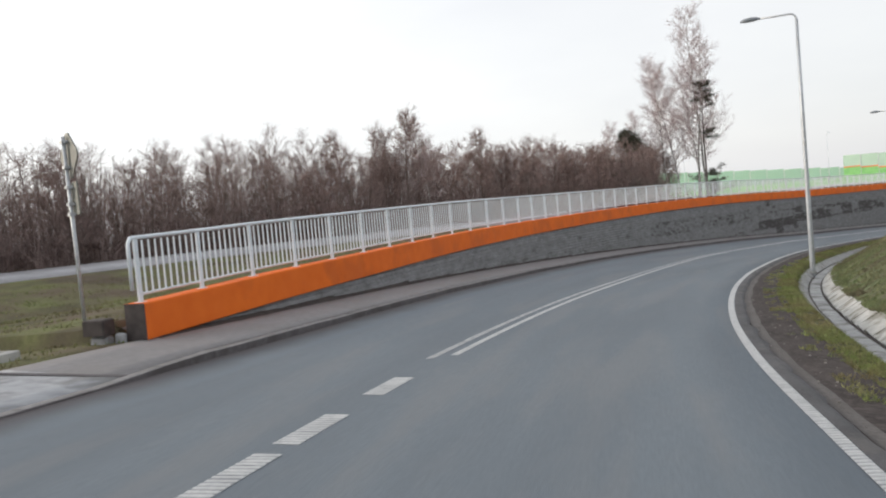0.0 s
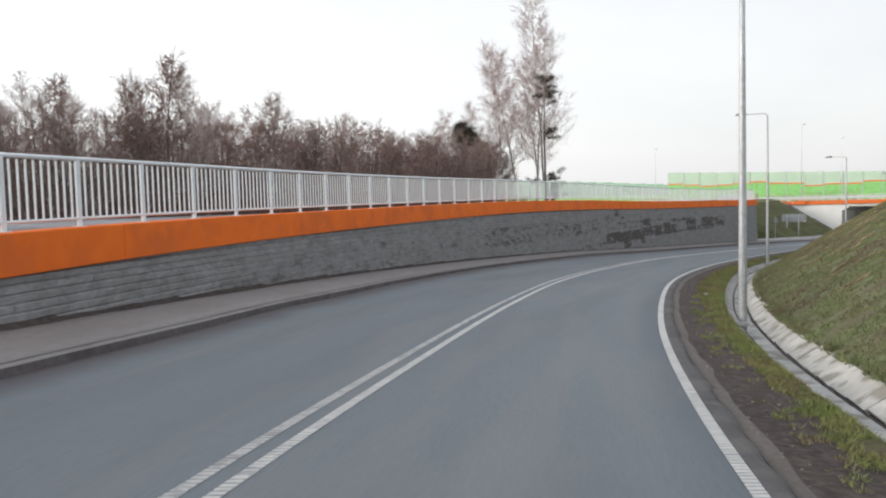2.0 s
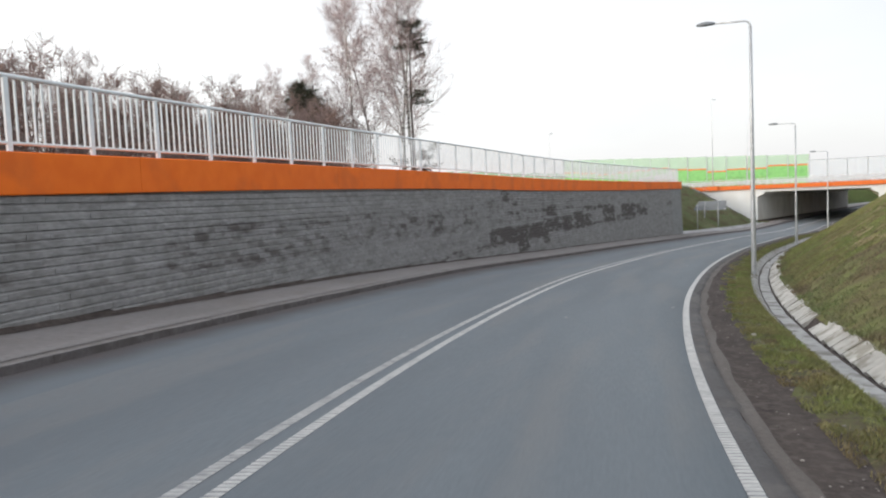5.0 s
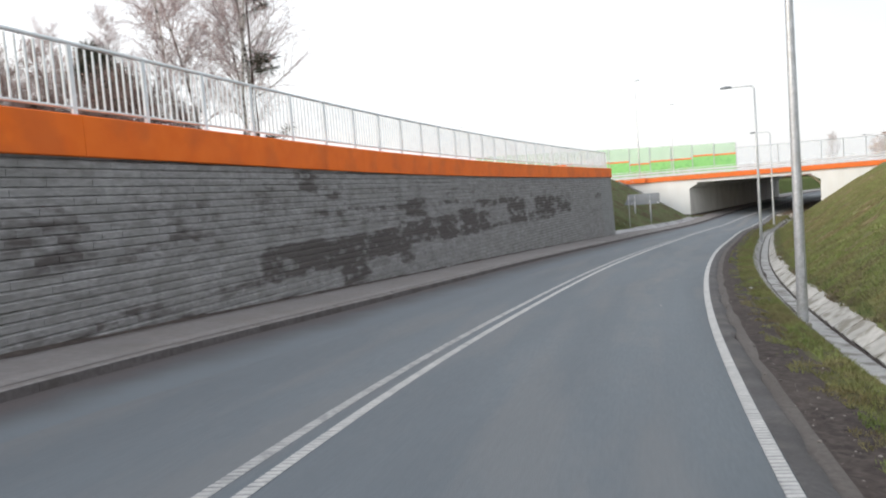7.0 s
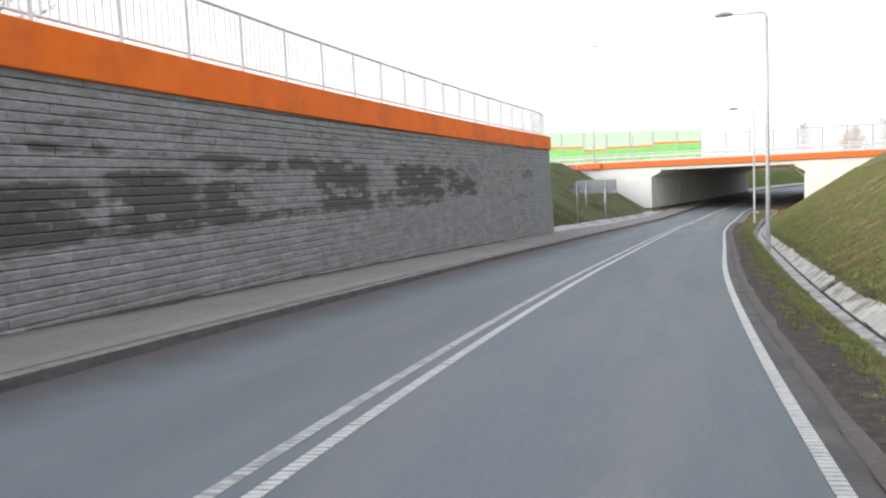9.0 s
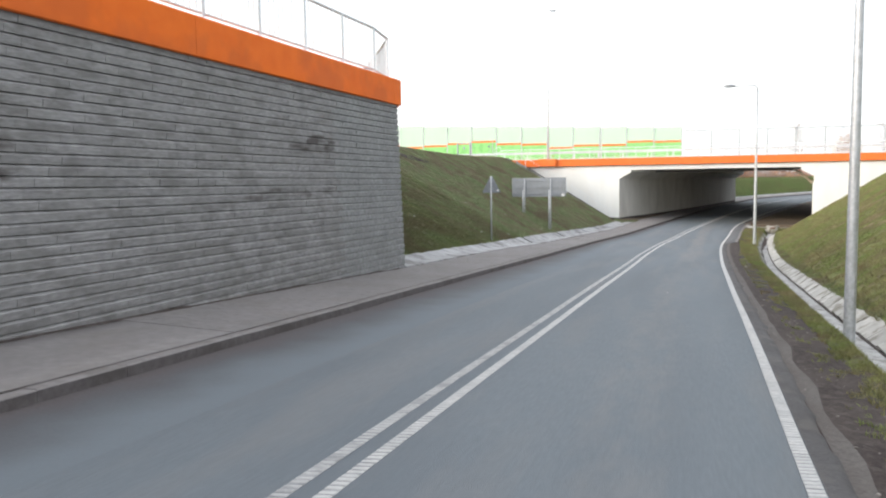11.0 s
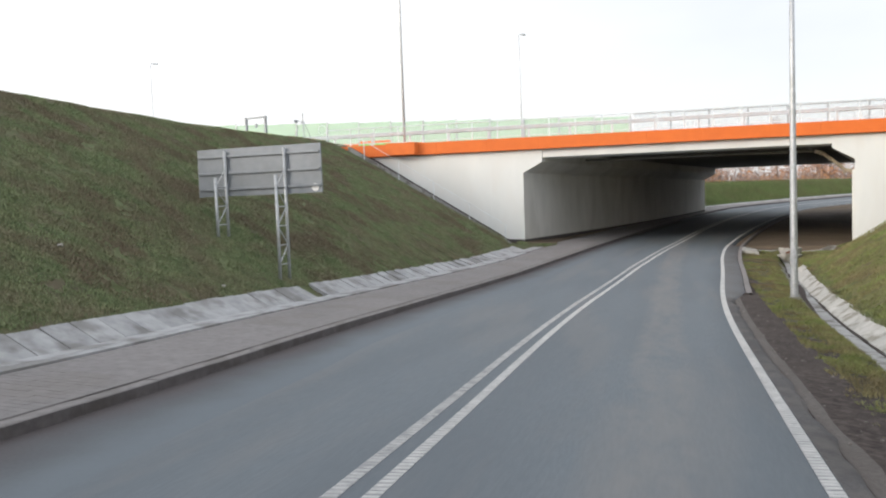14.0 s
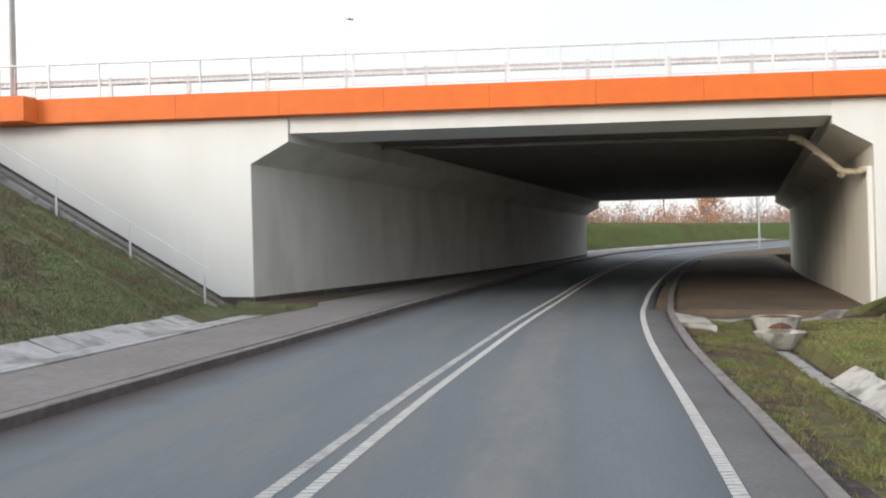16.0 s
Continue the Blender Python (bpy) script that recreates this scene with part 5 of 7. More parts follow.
for i in range(-30, 62):
    s = i * 2.0
    n = -20.0 + 1.2 * math.sin(s * 0.03)
    rows.append([A(s, n - 1.9, 0.2), A(s, n - 1.9, 0.78 + lift(s) * 0.9), A(s, n - 4.2, 0.98 + lift(s) * 0.9), A(s, n - 4.2, 0.5)])
g.strip(rows)
tagged(g.ob("footpath", M_PATHWAY, True), "pale grey footpath between grass strip and wood", "footpath", kind="structure")

# ---- bridge over the road ----
bridge = thing("bridge", "white concrete road bridge with an orange edge band", "bridge", kind="structure")
ZB, ZT, ZF = 0.0, 0.58, -0.4   # band foot, band top, fascia foot


def prism(g, outline, v0, v1, slot=0):
    """Outline of (u, z) drawn through from v0 to v1."""
    k = len(outline)
    vs = [BR(u, v0, z) for u, z in outline] + [BR(u, v1, z) for u, z in outline]
    g.add(vs, [tuple(range(k)), tuple(range(2 * k - 1, k - 1, -1))] + [((i + 1) % k, i, i + k, (i + 1) % k + k) for i in range(k)], slot)


# abutments with their haunches, and wing walls in the same plane
g = Geo()
prism(g, [(-1.6, -5.6), (0, -5.6), (0, -1.12), (0.93, -0.6), (0.93, -0.02), (-1.6, -0.02)], 0.03, BR_L)
part("abutment", g, M_WALL_SHADED, bridge, "abutment wall greyed for the shade of the underpass")
g = Geo()
prism(g, [(-1.598, -5.6), (-0.002, -5.6), (-0.002, -1.12), (0.928, -0.602), (0.928, -0.02), (-1.598, -0.02)], 0, 0.03)
part("front_face", g, M_WHITE, bridge, "white coated front face")
g = Geo()
w = BR_W
prism(g, [(w + 1.6, -5.9), (w + 1.6, -0.02), (w - 0.93, -0.02), (w - 0.93, -0.6), (w, -1.12), (w, -5.9)], 0.03, BR_L)
for k in range(6, 12):
    g.v[k] = tuple(Vector(g.v[k]) - BR_B * 1.0)      # the passage narrows a little towards its far mouth
part("abutment", g, M_WALL_LIT, bridge, "coated abutment wall with warm light in its cream colour")
g = Geo()
prism(g, [(w + 1.598, -5.9), (w + 1.598, -0.02), (w - 0.928, -0.02), (w - 0.928, -0.602), (w + 0.002, -1.12), (w + 0.002, -5.9)], 0, 0.03)
part("front_face", g, M_WHITE, bridge, "white coated front face")
for u0, u1 in ((-13, -1.6), (w + 1.6, w + 22)):
    for v0, v1 in ((0.0, 0.9), (BR_L - 0.9, BR_L)):
        g = Geo()
        prism(g, [(u0, -5.8), (u1, -5.8), (u1, -0.02), (u0, -0.02)], v0, v1)
        part("wing_wall", g, M_WHITE, bridge, "white coated wing wall")
# deck: edge beams lower, slab higher
g = Geo()
prism(g, [(0.932, ZF), (w - 0.932, ZF), (w - 0.932, 0.4), (0.932, 0.4)], 0.05, 1.95)
part("fascia", g, M_WHITE, bridge, "white edge beam")
g = Geo()
prism(g, [(0.932, -0.16), (w - 0.932, -0.16), (w - 0.932, 0.4), (0.932, 0.4)], BR_L - 0.55, BR_L - 0.05)
part("fascia", g, M_WHITE, bridge)
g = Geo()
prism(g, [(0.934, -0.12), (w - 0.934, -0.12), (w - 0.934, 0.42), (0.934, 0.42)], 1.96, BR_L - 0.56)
part("deck_slab", g, M_SOFFIT_SHADED, bridge, "concrete soffit with underpass shade in its grey")
# orange band in cast lengths, front and far side
for v0, v1 in ((-0.28, 0.35), (BR_L - 0.35, BR_L + 0.28)):
    u = -9.1
    while u < w + 24:
        e = min(u + 1.25 * 2, w + 24)
        g = Geo()
        prism(g, [(u + 0.004, ZB), (e - 0.004, ZB), (e - 0.004, ZT), (u + 0.004, ZT)], v0, v1)
        part("band_segment", g, M_ORANGE_B, bridge)
        u = e
g = Geo()
prism(g, [(-6.45, 0.02), (-5.0, 0.02), (-5.0, 0.61), (-6.45, 0.61)], -0.62, -0.27)
part("lamp_plinth", g, M_ORANGE_B, bridge, "orange lamp plinth")
# highway surface on the bridge and its approaches
g = Geo()
g.add([BR(-160, 0.36, 0.36), BR(160, 0.36, 0.36), BR(160, BR_L - 0.36, 0.36), BR(-160, BR_L - 0.36, 0.36)], [(0, 1, 2, 3)])
g.add([BR(-160, 0.36, 0.1), BR(160, 0.36, 0.1), BR(160, BR_L - 0.36, 0.1), BR(-160, BR_L - 0.36, 0.1)], [(3, 2, 1, 0)])
tagged(g.ob("highway", M_SHOULDER), "dark asphalt highway surface on the bridge", "road", kind="structure")


# bridge railing: slim posts with two rails, behind it a steel guardrail
def bridge_rail(v, u0, u1, name, label, posts=1.245, hgt=0.88, z0=ZT, group="bridge railings"):
    e = thing(name, label, "railing", group)
    n = int((u1 - u0) / posts)
    pg = Geo()
    pg.box(T(), 0.05, 0.05, hgt)
    pm = pg.mesh("post", M_RAIL)
    for i in range(n + 1):
        o = new("post", pm)
        o.matrix_world = T(*BR(u0 + i * posts, v, z0)) @ RZ(BR_HEAD)
        o.parent = e
    fine = Geo()
    q = u0
    while q < min(u0 + n * posts, 26):
        fine.box(T(*BR(q, v, z0 + 0.12)) @ RZ(BR_HEAD), 0.01, 0.01, hgt - 0.13)
        q += 0.125
    tagged(part("baluster_run", fine, M_RAIL, e), kind="stuff")
    loop = Geo()
    c = BR(u0 - 0.22, v, z0 + hgt + 0.05)
    loop.tube([c + BR_B * (0.22 * math.cos(a)) + Vector((0, 0, 0.22 * math.sin(a))) for a in [k * math.pi / 8 for k in range(-4, 14)]], [0.018], 6)
    part("end_loop", loop, M_RAIL, e, "curled rail end", smooth=True)
    for z, r in ((hgt, 0.025), (hgt * 0.55, 0.008), (0.12, 0.014)):
        g = Geo()
        g.tube([BR(u0, v, z0 + z), BR(u0 + n * posts, v, z0 + z)], [r], 6)
        part("rail", g, M_RAIL, e)
    return e


bridge_rail(0.0, -9.9, w + 23, "bridge_railing", "slim white steel railing on the orange bridge band")


def guardrail(v, u0, u1, z0, face):
    e = thing("guardrail", "galvanised steel box-beam guardrail along the highway", "guardrail", "highway guardrails")
    pg = Geo()
    pg.box(T(), 0.1, 0.06, 0.72)
    pm = pg.mesh("post", M_GUARD)
    u = u0
    while u < u1:
        o = new("post", pm)
        o.matrix_world = T(*BR(u, v, z0)) @ RZ(BR_HEAD)
        o.parent = e
        u += 2.0
    g = Geo()
    prof = [(0, 0.49), (0.04, 0.53), (0.015, 0.575), (0.015, 0.605), (0.04, 0.65), (0, 0.69), (-0.03, 0.69), (-0.03, 0.49)]
    rows = [[BR(q, v, 0) + BR_N * (face * a) + Vector((0, 0, z0 + b)) for a, b in prof] for q in (u0, u1)]
    g.strip(rows, closed=True)
    part("beam", g, M_GUARD, e, "corrugated steel beam")


guardrail(0.75, -60, 60, 0.58, -1)
guardrail(14.2, -120, 90, 0.36, -1)
guardrail(16.2, -120, 90, 0.36, 1)
guardrail(28.6, -120, 90, 0.36, 1)

# noise barrier on the far edge: pale green panes over stepped green boards with an orange stripe
NBV, NB_U = 47.0, -9.7
nb = thing("noise_barrier", "stepped green noise barrier with pale panes and orange stripes", "noise barrier")
steps = [3.75, 3.75, 3.35, 3.3, 3.0, 3.45, 3.5, 3.8, 3.55, 3.25, 3.05, 3.3, 3.5]
pw = 3.66
for i, st in enumerate(steps):
    u1 = NB_U - i * pw
    u0 = u1 - pw
    top_ = 5.85 + 1.7 * (i + 1) / 13
    base = 1.145 * st - 0.12 + 1.15 * i / 13
    for nm_, z0, z1, mt, th in (("board", -0.6, base - 0.24, M_GREEN, 0.12), ("stripe", base - 0.24, base + 0.02, M_STRIPE, 0.13), ("pane", base + 0.02, top_, M_TINT, 0.03)):
        g = Geo()
        g.box(T(*BR((u0 + u1) / 2, NBV, z0)) @ RZ(BR_HEAD), pw - 0.02, th, z1 - z0)
        o = part(nm_, g, mt, nb)
    g = Geo()
    g.box(T(*BR(u1, NBV, -0.6)) @ RZ(BR_HEAD), 0.14, 0.16, top_ + 0.65)
    part("post", g, M_GALV, nb)
# the lower run of barrier farther along
nb2 = thing("noise_barrier", "long pale green noise barrier far along the highway", "noise barrier")
for i in range(28):
    u1 = -61 - i * 4.4
    z1 = 5.0 + 0.068 * 4.4 * min(i, 14)
    for nm_, z0, z2, mt, th in (("board", -0.6, 2.6, M_GREEN, 0.12), ("pane", 2.6, z1, M_TINT_FAR, 0.04)):
        g = Geo()
        g.box(T(*BR(u1 - 2.2, 58, z0)) @ RZ(BR_HEAD), 4.37, th, z2 - z0)
        part(nm_, g, mt, nb2)
    g = Geo()
    g.box(T(*BR(u1, 58, -0.6)) @ RZ(BR_HEAD), 0.14, 0.16, z1 + 0.6)
    part("post", g, M_GALV, nb2)
# clear barrier to the other side
nb3 = thing("clear_barrier", "clear acrylic noise barrier with slim steel posts", "noise barrier")
for i in range(22):
    u0 = -4.2 + i * 3.0
    g = Geo()
    g.box(T(*BR(u0 + 1.5, 30.2, 0.5)) @ RZ(BR_HEAD), 2.95, 0.03, 3.9)
    part("pane", g, M_CLEAR, nb3)
    g = Geo()
    g.box(T(*BR(u0 + 3.0, 30.2, 0.3)) @ RZ(BR_HEAD), 0.12, 0.12, 4.2)
    part("post", g, M_GALV, nb3)
    g = Geo()
    g.box(T(*BR(u0 + 1.5, 30.2, 4.4)) @ RZ(BR_HEAD), 2.98, 0.06, 0.08)
    part("cap", g, M_GALV, nb3)


# ---- highway lamp masts ----
def mast(p, h, label="tall slim grey highway lamp mast"):
    e = thing("lamp_mast", label, "lamp mast", "highway lamp masts", at=T(*p))
    g = Geo()
    g.tube([(0, 0, 0), (0, 0, h * 0.5), (0, 0, h)], [0.08, 0.06, 0.04], 8)
    part("pole", g, M_MAST, e, smooth=True)
    g = Geo()
    g.tube([(0, 0, h - 0.02), (0.08, 0, h + 0.1), (0.3, 0, h + 0.12)], [0.04, 0.03], 6)
    part("arm", g, M_MAST, e, smooth=True)
    g = Geo()
    g.box(T(0.5, 0, h + 0.06), 0.5, 0.22, 0.11, 0, 0.03)
    part("lamp_head", g, M_MAST, e)
    return e


m0 = mast(BR(-5.9, 0.1, 0.58), 12.3)
for u, v, h in ((-15.3, 34.3, 0.2), (-52, 34.3, 0.2), (-86, 34.3, 0.2), (30, 34.3, 0.2)):
    copy_thing(m0, T(*BR(u, v, h)))

# ---- pipes and gear under the bridge ----
pipe = thing("drain_pipe", "stained pale drain pipe under the bridge soffit", "drain pipe")
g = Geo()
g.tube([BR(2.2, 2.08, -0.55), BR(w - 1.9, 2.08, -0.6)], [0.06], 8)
# The run shares the soffit's grey, darkened to stand for shade.
part("pipe_run", g, M_SOFFIT_SHADED, pipe, "dark grey pipe run", smooth=True)
g = Geo()
g.tube([BR(w - 1.9, 2.08, -0.62), BR(w - 1.6, 2.08, -0.68), BR(w - 1.25, 2.08, -0.95), BR(w - 0.55, 2.08, -1.55), BR(w - 0.25, 1.7, -1.62), BR(w - 0.06, 0.8, -1.62)], [0.085], 10)
part("pipe", g, M_PIPE, pipe, smooth=True)
for u in (w - 1.6, w - 1.2, w - 0.55):
    g = Geo()
    g.tube([BR(u - 0.05, 2.08, -0.7 - max(0, u - w + 1.5) * 0.95), BR(u + 0.05, 2.08, -0.75 - max(0, u - w + 1.5) * 0.95)], [0.105], 10)
    part("collar", g, M_PIPE, pipe)
g = Geo()
g.tube([BR(w - 2.15, 2.15, -0.45), BR(w - 0.85, 2.15, -1.25)], [0.02], 6)
part("bracket", g, M_GALV, pipe)
dp = thing("downpipe", "white square downpipe on the abutment corner", "downpipe")
g = Geo()
g.box(T(*BR(w - 0.07, 0.35, -5.2)) @ RZ(BR_HEAD), 0.1, 0.1, 3.6, 0, 0.01)
part("pipe", g, M_WHITE, dp)

# ---- steps with a handrail beside the wing wall ----
gutter = thing("bank_gutter", "grey concrete gutter running down the bank beside the wing wall", "gutter", kind="structure")


def slope_strip(o0, o1, up, mat_, name, label):
    g = Geo()
    g.strip([[BR(u, 0, z - 0.2) - BR_N * o1, BR(u, 0, z + up) - BR_N * o1, BR(u, 0, z + up) - BR_N * o0, BR(u, 0, z - 0.2) - BR_N * o0] for u, z in ((-0.6, -4.52), (-4.5, -2.05), (-8.5, 0.48))], closed=True)
    g.f += [(0, 1, 2, 3), (11, 10, 9, 8)]
    g.m += [0, 0]
    part(name, g, mat_, gutter, label)


slope_strip(0.004, 0.05, 0.1, M_SILT, "wall_seal", "dark line along the wing wall")
slope_strip(0.052, 0.42, 0.03, M_KERBTOP, "gutter_bed", "grey concrete bed")
slope_strip(0.88, 0.96, 0.06, M_CHANNEL, "stringer", "narrow concrete strip")
hr = thing("handrail", "thin white handrail beside the service steps", "handrail")
for i in range(5):
    f = (i + 0.05) / 4.4
    u, z = -0.75 - 7.5 * f, -4.38 + 4.75 * f
    g = Geo()
    g.box(T(*(BR(u, 0, z - 0.2) - BR_N * 1.02)) @ RZ(BR_HEAD), 0.036, 0.036, 0.95)
    part("post", g, M_RAIL, hr)
g = Geo()
g.tube([BR(-0.72, 0, -4.38 + 0.75) - BR_N * 1.02, BR(-8.0, 0, 0.21 + 0.77) - BR_N * 1.02], [0.014], 6)
part("rail", g, M_RAIL, hr)
# outfall block where the drain ends
of = thing("outfall", "two stacked pale concrete chute bowls over a dark drain mouth", "outfall", at=frame_at(146.1, 4.18, 0.0))


def bowl(cx, cy, z0, r0, z1, r1, wall_=0.07):
    """An open half-round chute piece, wider at its top, open towards the channel."""
    g = Geo()
    rows = []
    for r, z in ((r0, z0), (r1, z1), (r1 - wall_, z1), (r0 - wall_, z0 + 0.05)):
        rows.append([(cx + r * 0.8 * math.cos(q), cy + r * math.sin(q), z) for q in [2 * math.pi * k / 14 for k in range(14)]])
    g.strip(rows, closed=True)
    g.f += [tuple(range(42, 56))]
    g.m += [0]
    return g


part("bowl", bowl(0.75, -0.08, -0.2, 0.34, 0.22, 0.48), M_CONC, of, "pale concrete bowl", smooth=False)
part("bowl", bowl(0.25, -0.02, -0.5, 0.2, -0.04, 0.5), M_CONC, of, "pale concrete bowl", smooth=False)
g = Geo()
g.tube([(0.75, -0.08, 0.0), (0.75, -0.08, 0.2), (0.75, -0.08, 0.23)], [0.36, 0.36, 0.2], 12)
part("fill", g, M_RUST, of, "reddish brown soil fill")
# Solid near-black box paints in the darkness of the opening.
g = Geo()
g.box(T(-0.2, 0.02, -0.47), 0.5, 0.42, 0.1)
part("drain_mouth", g, M_BLACK, of)
# kerb at the right side under the bridge, and the strip across the mouth
ke = thing("kerb_edge", "low concrete kerb round the bare strip under the bridge", "kerb", kind="structure")
g = Geo()
rows = []
for i in range(70):
    s = 132.6 + i * 0.7
    e = lerp(s, EDGE) + 0.62
    h_ = 0.0 + 0.06 * min(1, max(0, s - 143) / 4)
    rows.append([W(s, e - 0.04, -0.03), W(s, e - 0.04, h_), W(s, e + 0.1, h_ + 0.005), W(s, e + 0.16, -0.16)])
g.strip(rows)
part("kerb_run", g, M_KERBTOP, ke, "silted kerb edging")
g = Geo()


def lie(rows_fn, s, n):
    r = sorted(rows_fn(s))
    return float(np.interp(n, [a for a, _ in r], [b for _, b in r]))


rows = []
for i in range(15):
    q, n = 147.9 + 2.6 * i / 14, 2.35 + 5.7 * i / 14
    z = max(lie(right_rows, q - 0.2, n), lie(right_rows, q + 0.2, n)) + 0.035
    rows.append([A(q - 0.09, n, z - 0.3), A(q - 0.09, n, z), A(q + 0.09, n, z), A(q + 0.09, n, z - 0.3)])
g.strip(rows)
part("cross_strip", g, M_CHANNEL, ke, "pale concrete strip")
g = Geo()
g.add([W(146.6, 2.3, 0.05), W(146.2, 3.0, 0.04), W(147.6, 2.95, 0.06), W(148.4, 2.4, 0.07), W(146.6, 2.3, -0.1), W(146.2, 3.0, -0.1), W(147.6, 2.95, -0.1), W(148.4, 2.4, -0.1)],
      [(3, 2, 1, 0), (0, 1, 5, 4), (1, 2, 6, 5), (2, 3, 7, 6), (3, 0, 4, 7)])
part("apron", g, M_CONC, ke, "pale concrete apron")
# dark sealing strip along the foot of the west abutment
g = Geo()
rows = []
for i in range(31):
    v = 0.0 + i * BR_L / 30
    p = BR(0.015, v, 0)
    s_, n_ = road_sn(p, 147 + v)
    z = W(s_, n_, PAVE).z
    rows.append([BR(-0.02, v, z - 0.3), BR(0.015, v, z - 0.3), BR(0.015, v, z + 0.1), BR(-0.02, v, z + 0.1)])
g.strip(rows)
rows = []
for i in range(6):
    u = 0.015 - 1.2 * i / 5
    s_, n_ = road_sn(BR(u, 0, 0), 147)
    z = W(s_, n_, PAVE).z
    rows.append([BR(u, 0.02, z - 0.3), BR(u, -0.02, z - 0.3), BR(u, -0.02, z + 0.1), BR(u, 0.02, z + 0.1)])
g.strip(rows)
part("base_seal", g, M_SILT, bridge, "dark sealing strip at the wall foot")
# handrail on the east side of the mouth
hr2 = thing("handrail", "short white handrail beside the abutment", "handrail")
for u, z in ((w + 1.35, -4.75), (w + 3.3, -3.5)):
    g = Geo()
    g.box(T(*(BR(u, 0, z) - BR_N * 0.9)) @ RZ(BR_HEAD), 0.045, 0.045, 1.0)
    part("post", g, M_RAIL, hr2)
g = Geo()
g.tube([BR(w + 1.35, 0, -3.77) - BR_N * 0.9, BR(w + 3.3, 0, -2.52) - BR_N * 0.9, BR(w + 8, 0, 0.4) - BR_N * 0.9], [0.02], 6)
part("rail", g, M_RAIL, hr2)

# ---- small things on top of the bank ----
gate = thing("height_gauge", "small grey steel frame on the bank top", "steel frame", at=T(80.2, 122.1, 0.82) @ RZ(-62))
for x in (0, 1.2):
    g = Geo()
    g.box(T(x, 0, -0.5), 0.11, 0.11, 1.75, 0, 0.008)
    part("post", g, M_SIGNBACK, gate)
g = Geo()
g.box(T(0.6, 0, 1.16), 1.09, 0.06, 0.08)
part("bar", g, M_SIGNBACK, gate)
g = Geo()
g.box(T(0.62, 0, 0.72), 0.14, 0.03, 0.2)
part("plate", g, M_SIGNBACK, gate, "small hanging plate")
trip = thing("weather_mast", "small tripod mast with a sensor on the bank top", "sensor mast", at=T(82.1, 119.7, 0.95))
g = Geo()
g.tube([(0, 0, -0.3), (0, 0, 1.15)], [0.025], 6)
part("mast", g, M_GALV, trip)
for a in (20, 140, 260):
    g = Geo()
    g.tube([(0, 0, 0.8), (0.65 * math.cos(radians(a)), 0.65 * math.sin(radians(a)), -0.3)], [0.015], 5)
    part("leg", g, M_GALV, trip)
g = Geo()
g.box(T(-0.35, 0, 0.68), 0.16, 0.12, 0.12, 0, 0.01)
part("sensor", g, M_SIGNBACK, trip)
g = Geo()
g.tube([(0, 0, 0.74), (-0.35, 0, 0.74)], [0.012], 5)
part("bracket", g, M_GALV, trip)

# ---- trees ----
def ribbon(g, p, q, w, rng):
    d = q - p
    a = d.cross(Vector((rng.uniform(-1, 1), rng.uniform(-1, 1), rng.uniform(-1, 1))))
    if a.length < 1e-6:
        return
    a = a.normalized() * w
    g.add([p - a, p + a, q + a * 0.3, q - a * 0.3], [(0, 1, 2, 3)])


def bent(p, d, ln, rng, n=4, up=0.0, wob=0.18):
    pts = [Vector(p)]
    d = Vector(d).normalized()
    for i in range(n):
        d = (d + Vector((rng.uniform(-wob, wob), rng.uniform(-wob, wob), rng.uniform(-wob, wob) + up))).normalized()
        pts.append(pts[-1] + d * ln / n)
    return pts


def along(pts, f):
    q = f * (len(pts) - 1)
    i = min(int(q), len(pts) - 2)
    return pts[i].lerp(pts[i + 1], q - i), (pts[i + 1] - pts[i]).normalized()


